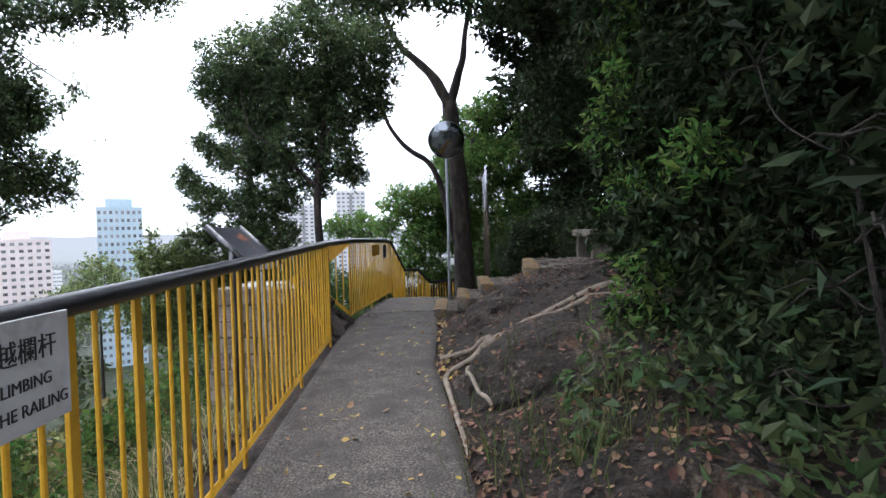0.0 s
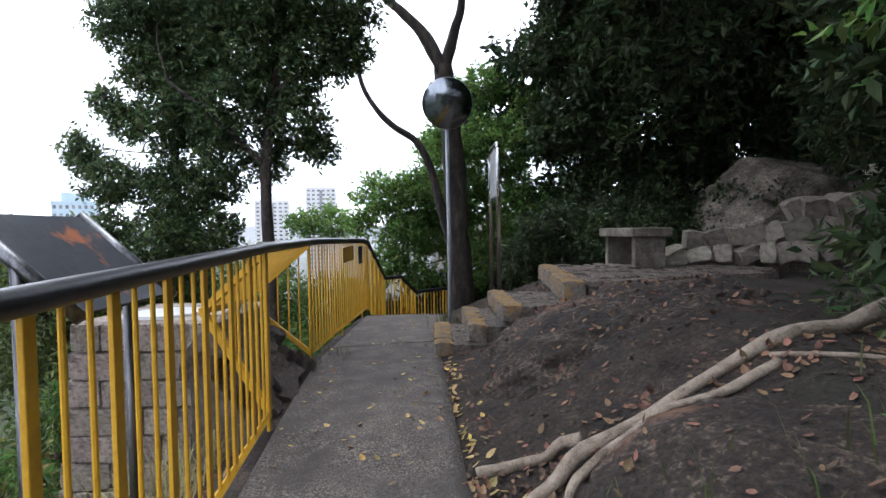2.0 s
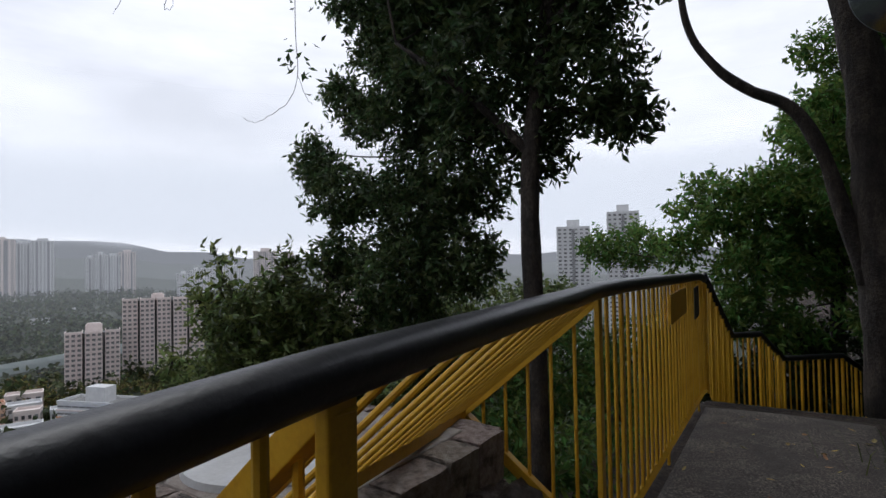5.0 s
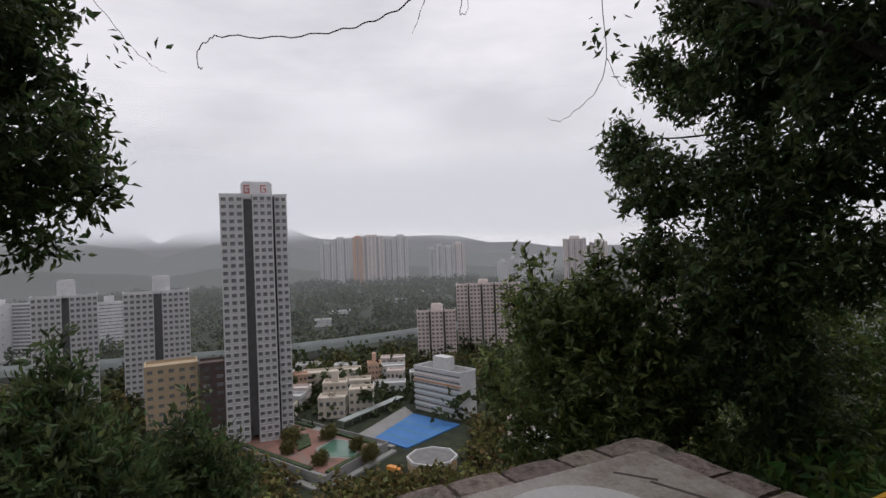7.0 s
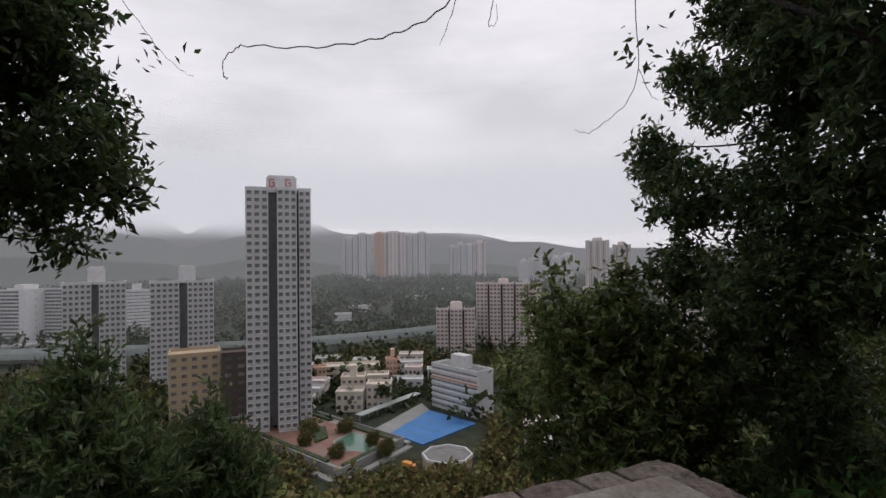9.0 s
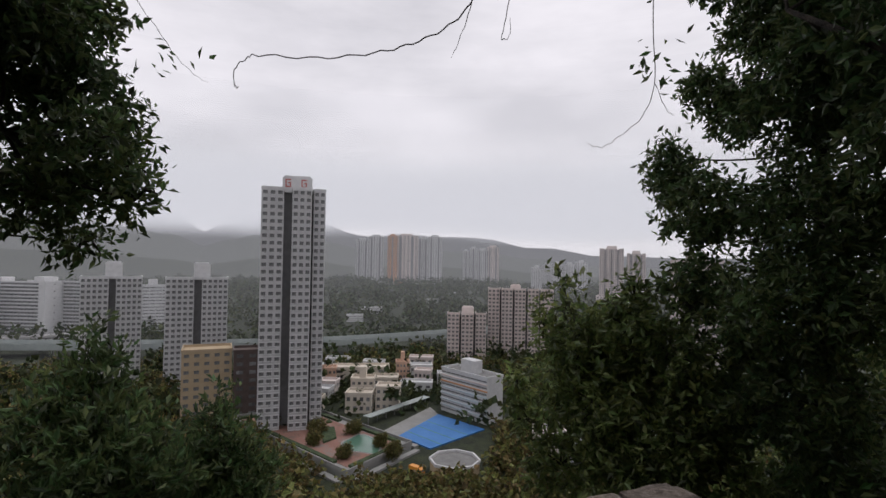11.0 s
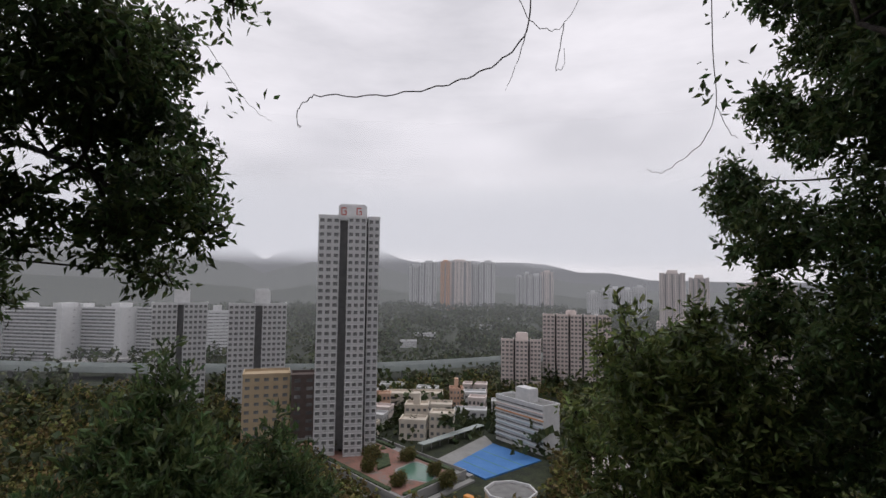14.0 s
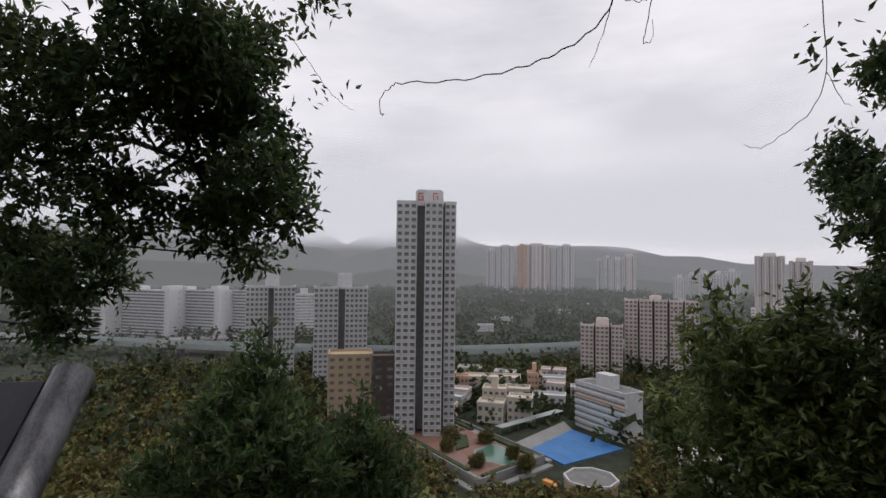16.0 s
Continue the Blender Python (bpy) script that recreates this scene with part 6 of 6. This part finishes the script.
vp = spline([(-545, -330, 0), (-512, -235, 0), (-466, -111, 0), (-446, -40, 0), (-428, 40, 0), (-424, 96, 0), (-436, 194, 0), (-470, 330, 0)], 8)


def ribbon(name, lo, hi, z0, z1, m_):
    v, f = [], []
    for i, p in enumerate(vp):
        d = (vp[min(i + 1, len(vp) - 1)] - vp[max(i - 1, 0)]).normalized()
        n = Vector((-d.y, d.x, 0))
        for o_, zz in ((lo, z0), (hi, z0), (hi, z1), (lo, z1)):
            q = p + n * o_
            v.append((q.x, q.y, FLOOR + zz))
    for i in range(len(vp) - 1):
        for k in range(4):
            f.append((i * 4 + k, i * 4 + (k + 1) % 4, i * 4 + 4 + (k + 1) % 4, i * 4 + 4 + k))
    link_mesh(name, fast_mesh(name, v, f), m_, via).matrix_parent_inverse = inv


ribbon("deck", -9, 9, 7.0, 9.0, M_ROADWAY)
ribbon("barrier", -9.4, -9.05, 7.5, 12.0, M_BARRIER)
ribbon("barrier", 9.05, 9.4, 7.5, 12.0, M_BARRIER)
for i in range(2, len(vp), 3):
    p = vp[i]
    link_mesh("pier", boxes_mesh("pier", [(p.x - 1.5, p.x + 1.5, p.y - 1.5, p.y + 1.5, FLOOR - 3, FLOOR + 7)]), M_ROADWAY, via).matrix_parent_inverse = inv


# podium, courts, village
def slab_poly(name, pts, z0, z1, m_, parent=None, label="", category="", kind=""):
    bm = bmesh.new()
    lo = [bm.verts.new((x, y, z0)) for x, y in pts]
    hi = [bm.verts.new((x, y, z1)) for x, y in pts]
    bm.faces.new(hi)
    for k in range(len(pts)):
        bm.faces.new((lo[k], lo[(k + 1) % len(pts)], hi[(k + 1) % len(pts)], hi[k]))
    bmesh.ops.recalc_face_normals(bm, faces=bm.faces)
    o = part(name, bm, m_, parent)
    if category:
        tagged(o, label, category, kind=kind)
    return o


podium = thing("podium", "tower podium garden with red paving and a pond", "podium", (-215, 45, FLOOR))
inv = Matrix.Translation(podium.location).inverted()
PC = [(-262, 12), (-182, 48), (-202, 79), (-238, 62), (-264, 50)]
for nm, pts, z0, z1, m_ in (("base", PC, FLOOR - 4, FLOOR + 2.4, M_ROADWAY),
                            ("paving", [(-258, 17), (-187, 49.5), (-203, 74), (-237, 58), (-260, 47)], FLOOR, FLOOR + 2.5, M_RED),
                            ("pond", [(-208 + 10 * math.cos(a) * (1 + 0.2 * math.sin(3 * a)), 60 + 7 * math.sin(a)) for a in np.linspace(0, 6.28, 24, endpoint=False)], FLOOR + 2, FLOOR + 2.6, M_POND),
                            ("planter", [(-232, 48), (-214, 46), (-218, 52), (-232, 54)], FLOOR + 2, FLOOR + 3.2, M_HEDGE)):
    slab_poly(nm, pts, z0, z1, m_, podium).matrix_parent_inverse = inv
for (x0, y0), (x1, y1) in zip(PC, PC[1:] + PC[:1]):
    d = Vector((x1 - x0, y1 - y0, 0))
    for nm, off, wide, z0, z1, m_ in (("parapet", 0.0, 0.5, 2.0, 3.7, M_ROADWAY), ("planting_bed", -2.6, 2.0, 2.0, 3.3, M_HEDGE), ("lower_deck", 3.0, 2.6, -2.0, 0.8, M_ROADWAY)):
        nn = Vector((d.y, -d.x, 0)).normalized()
        a, b = Vector((x0, y0, 0)) + nn * (off - wide / 2), Vector((x1, y1, 0)) + nn * (off - wide / 2)
        if nm == "planting_bed":
            a, b = a.lerp(b, 0.12), a.lerp(b, 0.88)
        slab_poly(nm, [(a.x, a.y), (b.x, b.y), (b.x + nn.x * wide, b.y + nn.y * wide), (a.x + nn.x * wide, a.y + nn.y * wide)], FLOOR + z0, FLOOR + z1, m_, podium).matrix_parent_inverse = inv
slab_poly("pond_rim", [(-208 + 11.2 * math.cos(a) * (1 + 0.2 * math.sin(3 * a)), 60 + 8 * math.sin(a)) for a in np.linspace(0, 6.28, 24, endpoint=False)], FLOOR + 2, FLOOR + 2.56, M_ROADWAY, podium).matrix_parent_inverse = inv
for k, (x, y, rr) in enumerate(((-228, 46, 4.0), (-222, 60, 3.2), (-196, 50, 2.6), (-192, 68, 3.0), (-246, 30, 3.4), (-214, 42, 2.4), (-203, 66, 2.2))):
    tree("round dark planted tree on the podium", [(x, y, FLOOR + 2), (x, y, FLOOR + 4), (x, y, FLOOR + 5.5)], 0.3, 0.15, [], [(x, y, FLOOR + 4.6, rr), (x + 1, y + 1, FLOOR + 6.2, rr * 0.7), (x - 1, y, FLOOR + 4.2, rr * 0.8)], 420, 0.7, M_WOODS, 60 + k, "podium trees")
for u in (0.18, 0.42, 0.66):
    o = slab_poly("lane_line", [(-218 - 23 * u, 79 + 28 * u), (-218.25 - 23 * u, 79.5 + 28 * u), (-199.25 - 14 * u, 86.5 + 32 * u), (-199 - 14 * u, 86 + 32 * u)], FLOOR + 0.4, FLOOR + 0.62, M_GREEN, podium)
    o.matrix_parent_inverse = inv
court = slab_poly("sports_court", [(-218, 79), (-241, 107), (-213, 118), (-199, 86)], FLOOR - 2, FLOOR + 0.6, M_BLUE, label="bright blue open sports court beside the school", category="court")
yard = slab_poly("road", [(-222.5, 69), (-255, 108.5), (-241.5, 107.5), (-218.5, 79)], FLOOR - 2, FLOOR + 0.3, M_ROADWAY, label="grey concrete access road beside the court", category="road", kind="structure")
walkway = thing("covered_walkway", "long grey-green roofed walkway beside the school yard", "walkway", (-251, 90, FLOOR))
walkway.rotation_euler = (0, 0, math.atan2(40, -24.4))
bm = bmesh.new()
box(bm, -23, 23, -2.2, 2.2, 3.4, 3.8, 0.08)
part("roof", bm, M_BARRIER, walkway)
for k in range(8):
    bm = bmesh.new()
    box(bm, -22 + 6.2 * k, -21.7 + 6.2 * k, -0.2, 0.2, 0, 3.4)
    part("column", bm, M_ROADWAY, walkway)

pump = thing("service_building", "low cream octagonal building with a parapet roof", "building", (-175.5, 86, FLOOR))
for nm, r_, z0, z1, m_ in (("wall", 9.0, -3.0, 4.0, M_WALL_T), ("roof", 8.6, 4.0, 4.1, M_ROOFTOP)):
    bm = bmesh.new()
    bmesh.ops.create_cone(bm, cap_ends=True, segments=8, radius1=r_, radius2=r_, depth=z1 - z0, matrix=Matrix.Translation((0, 0, (z0 + z1) / 2)) @ Matrix.Rotation(0.3, 4, "Z"))
    part(nm, bm, m_, pump)
for k in range(8):
    a0 = 0.3 + k * math.pi / 4 + math.pi / 8
    bm = bmesh.new()
    box(bm, 8.1, 8.7, -3.5, 3.5, 4.0, 5.0, 0, Matrix.Rotation(a0, 4, "Z"))
    part("parapet", bm, M_WALL_W, pump)

truck = thing("truck", "small orange lorry parked below the podium", "truck", (-178.5, 72.5, FLOOR + 0.3))
truck.rotation_euler = (0, 0, 0.5)
M_ORANGE = mat("orange_vehicle_paint", [(0.62, 0.24, 0.03), (0.7, 0.3, 0.05)], 0.4, scale=1)
for nm, dims, m_ in (("cargo_body", (-3.0, 1.2, -1.1, 1.1, 0.9, 2.6), M_ORANGE), ("cab", (1.35, 3.0, -1.05, 1.05, 0.6, 2.3), M_ORANGE), ("windscreen", (3.0, 3.05, -0.9, 0.9, 1.4, 2.1), M_GLASS), ("chassis", (-3.0, 2.9, -0.8, 0.8, 0.45, 0.88), M_ROOFTOP)):
    bm = bmesh.new()
    box(bm, *dims, 0.06)
    part(nm, bm, m_, truck)
for x in (-2.0, 2.0):
    for y in (-0.95, 0.95):
        bm = bmesh.new()
        tube(bm, [(x, y - 0.15, 0.45), (x, y + 0.15, 0.45)], 0.45, 14)
        part("wheel", bm, M_ROOFTOP, truck)

M_WALL_C = mat("cream_render", [(0.56, 0.5, 0.42), (0.66, 0.6, 0.52)], 0.9, scale=0.4)
M_WALL_A = mat("peach_render", [(0.56, 0.36, 0.26), (0.64, 0.44, 0.33)], 0.9, scale=0.4)
for c, w, d, h, yw, wl in (((-262, 73), 13, 10, 9, 66, M_WALL_C), ((-262, 88), 12, 10, 11, 66, M_WALL_C), ((-275, 78), 12, 10, 13, 70, M_WALL_C), ((-318, 88), 34, 12, 10, 74, M_WALL_C), ((-310, 112), 8, 8, 13, 74, M_WALL_A), ((-316, 68), 9, 8, 11, 74, M_WALL_A), ((-296, 94), 20, 11, 8, 70, M_WALL_C), ((-296, 64), 10, 9, 8, 60, M_WALL_P), ((-285, 58), 11, 9, 7, 60, M_WALL_W), ((-285, 112), 18, 9, 6, 66, M_WALL_W), ((-300, 122), 10, 9, 9, 60, M_WALL_P), ((-296, 136), 12, 9, 7, 66, M_WALL_W), ((-320, 128), 14, 10, 8, 70, M_WALL_W), ((-336, 62), 12, 10, 9, 70, M_WALL_W), ((-346, 104), 14, 10, 7, 62, M_WALL_W), ((-340, 136), 16, 10, 9, 66, M_WALL_P), ((-310, 48), 12, 9, 8, 62, M_WALL_W), ((-364, 84), 16, 10, 7, 70, M_WALL_W), ((-272, 52), 9, 8, 6, 60, M_WALL_C)):
    block("low pale village house with flat roof", c, w, d, h, yw, max(2, int(h / 3.2)), 4, wl, False, roof_box=0.3 if h > 11 else 0, group="village houses", name="house")
rng = random.Random(5)
for k in range(16):
    x, y = -175 + rng.random() * 25, 122 + rng.random() * 45
    h = rng.uniform(5, 12)
    block("low pale village house with flat roof", (x, y), rng.uniform(9, 17), rng.uniform(8, 13), h, rng.uniform(50, 75), max(2, int(h / 3.2)), 4, rng.choice([M_WALL_W, M_WALL_P]), False, roof_box=0, group="village houses", name="house")
for k in range(9):
    a_, r_ = radians(rng.uniform(60, 102)), rng.uniform(620, 1150)
    block("low pale roof among the valley trees", (-r_ * math.sin(a_), r_ * math.cos(a_)), rng.uniform(12, 30), 12, rng.uniform(6, 10), math.degrees(a_), 3, 5, M_WALL_W, False, roof_box=0, group="valley houses", name="house", strips=True)


# ---- woods on the slope and valley ----
def woods(name, label, pts, seed, sprigs, size, leaf=None):
    z = ground_z(pts[:, 0], pts[:, 1])
    cl_ = np.column_stack([pts[:, 0], pts[:, 1], z + pts[:, 2] * 0.55, pts[:, 2]])
    o = link_mesh(name, leaf_cloud(name, cl_, sprigs, size, seed, squash=0.8, per=5, shell=0.7, fat=0.8), leaf or M_WOODS)
    return tagged(o, label, "woods", kind="stuff")


def inside(poly, x, y):
    """Which of the points lie inside a polygon."""
    r = np.zeros(len(x), bool)
    for (x0, y0), (x1, y1) in zip(poly, poly[1:] + poly[:1]):
        if y0 != y1:
            r ^= ((y0 > y) != (y1 > y)) & (x < (x1 - x0) * (y - y0) / (y1 - y0) + x0)
    return r


def off_viaduct(x, y):
    """Which of the points keep clear of the viaduct."""
    line = np.array([(p.x, p.y) for p in vp])
    return np.hypot(x[:, None] - line[:, 0], y[:, None] - line[:, 1]).min(1) > 20


rng = np.random.default_rng(3)
BUILT = [(-270, 8), (-176, 43), (-176, 66), (-166, 76), (-166, 96), (-205, 124), (-255, 130), (-275, 60)]
for n, r0, r1, per_leaf, sprigs, seed in ((1900, 6, 42, 0.24, 24000, 31), (1700, 40, 105, 0.75, 25000, 33), (1900, 100, 235, 1.9, 21000, 34)):
    r = np.sqrt(rng.uniform(r0 ** 2, r1 ** 2, n)) if r0 > 50 else rng.uniform(r0, r1, n)
    a = np.radians(rng.uniform(22, 142, n))
    x, y = -1.05 - r * np.sin(a), 4.9 + r * np.cos(a)
    size = (0.32 + 0.018 * r) * rng.uniform(0.6, 1.45, n)
    keep = ~inside(BUILT, x, y)
    woods("hillside_scrub", "dense olive-green scrub covering the slope below", np.column_stack([x, y, size])[keep], seed, sprigs, per_leaf)
n = 1300
r, a = rng.uniform(225, 440, n), np.radians(rng.uniform(50, 142, n))
x, y = -1.05 - r * np.sin(a), 4.9 + r * np.cos(a)
keep = ~inside(BUILT, x, y) & ~inside([(-325, 45), (-232, 45), (-232, 150), (-325, 150)], x, y) & off_viaduct(x, y)
for bx, by in ((-242, 33), (-281, 2), (-274, 20), (-357, -50), (-345, -5), (-236, 122), (-362, 181), (-357, 225)):
    keep &= np.hypot(x - bx, y - by) > 17
woods("valley_scrub", "dark green trees and scrub around the housing blocks", np.column_stack([x, y, rng.uniform(2.4, 5.0, n)])[keep], 36, 14000, 2.2)
n = 170
x, y = -236 - rng.random(n) * 80, 58 + rng.random(n) * 90
keep = (np.hypot(x + 236, y - 120) > 21) & ~inside(BUILT, x, y)
woods("village_trees", "dark rounded garden trees between the village houses", np.column_stack([x, y, rng.uniform(2.0, 3.8, n)])[keep], 35, 6000, 1.0, M_FOREST)
n = 3200
r, a = rng.uniform(240, 1500, n), np.radians(rng.uniform(35, 125, n))
pts = np.column_stack([-r * np.sin(a), r * np.cos(a), rng.uniform(3, 6, n) + 0.006 * r])
keep = ~((pts[:, 0] > -300) & (pts[:, 1] > 5) & (pts[:, 1] < 140)) | (rng.random(n) < 0.4)
keep &= off_viaduct(pts[:, 0], pts[:, 1])
woods("valley_trees", "dark green woods filling the valley floor", pts[keep], 32, 26000, 4.2, M_FOREST)



# ---- mist: glowing see-through sheets that stand in for haze ----
def mist(radius, low, high, z0, z1):
    m = bpy.data.materials.new("mist")
    m.use_nodes = True
    t = m.node_tree
    t.nodes.clear()
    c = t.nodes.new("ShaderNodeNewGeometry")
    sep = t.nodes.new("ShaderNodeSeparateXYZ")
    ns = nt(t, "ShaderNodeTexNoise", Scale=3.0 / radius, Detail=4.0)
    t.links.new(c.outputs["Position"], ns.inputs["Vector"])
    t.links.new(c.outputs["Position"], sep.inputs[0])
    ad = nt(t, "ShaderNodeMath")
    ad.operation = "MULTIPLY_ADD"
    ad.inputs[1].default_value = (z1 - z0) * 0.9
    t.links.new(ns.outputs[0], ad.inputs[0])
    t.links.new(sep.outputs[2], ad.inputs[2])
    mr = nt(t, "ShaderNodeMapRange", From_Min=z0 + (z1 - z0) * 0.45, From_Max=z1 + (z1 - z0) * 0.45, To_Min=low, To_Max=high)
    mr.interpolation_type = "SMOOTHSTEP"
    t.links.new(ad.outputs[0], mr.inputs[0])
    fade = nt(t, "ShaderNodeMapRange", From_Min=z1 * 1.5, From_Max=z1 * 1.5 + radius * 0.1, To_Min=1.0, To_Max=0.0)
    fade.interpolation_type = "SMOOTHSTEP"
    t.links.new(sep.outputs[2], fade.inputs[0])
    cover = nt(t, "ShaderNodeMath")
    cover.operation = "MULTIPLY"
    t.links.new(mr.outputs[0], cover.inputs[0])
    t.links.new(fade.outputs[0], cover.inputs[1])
    # the sheet emits haze brightness itself instead of scattering light
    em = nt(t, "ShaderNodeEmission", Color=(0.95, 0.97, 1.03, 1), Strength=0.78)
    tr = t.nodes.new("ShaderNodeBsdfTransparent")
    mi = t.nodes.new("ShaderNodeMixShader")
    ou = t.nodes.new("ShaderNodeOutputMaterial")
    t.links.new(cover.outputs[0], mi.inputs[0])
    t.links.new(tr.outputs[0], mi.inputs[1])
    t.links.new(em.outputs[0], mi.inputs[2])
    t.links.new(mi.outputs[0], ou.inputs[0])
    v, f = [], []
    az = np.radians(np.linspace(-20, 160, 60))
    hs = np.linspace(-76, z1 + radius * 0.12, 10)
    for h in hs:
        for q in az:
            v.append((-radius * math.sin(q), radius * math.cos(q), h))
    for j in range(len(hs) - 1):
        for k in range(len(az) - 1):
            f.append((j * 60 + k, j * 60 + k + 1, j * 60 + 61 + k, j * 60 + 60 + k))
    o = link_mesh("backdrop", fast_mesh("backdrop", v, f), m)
    return tagged(o, "glowing see-through sheet standing in for haze over the valley", "mist", kind="structure")


# nine sheets in depth, each whitening what lies behind it
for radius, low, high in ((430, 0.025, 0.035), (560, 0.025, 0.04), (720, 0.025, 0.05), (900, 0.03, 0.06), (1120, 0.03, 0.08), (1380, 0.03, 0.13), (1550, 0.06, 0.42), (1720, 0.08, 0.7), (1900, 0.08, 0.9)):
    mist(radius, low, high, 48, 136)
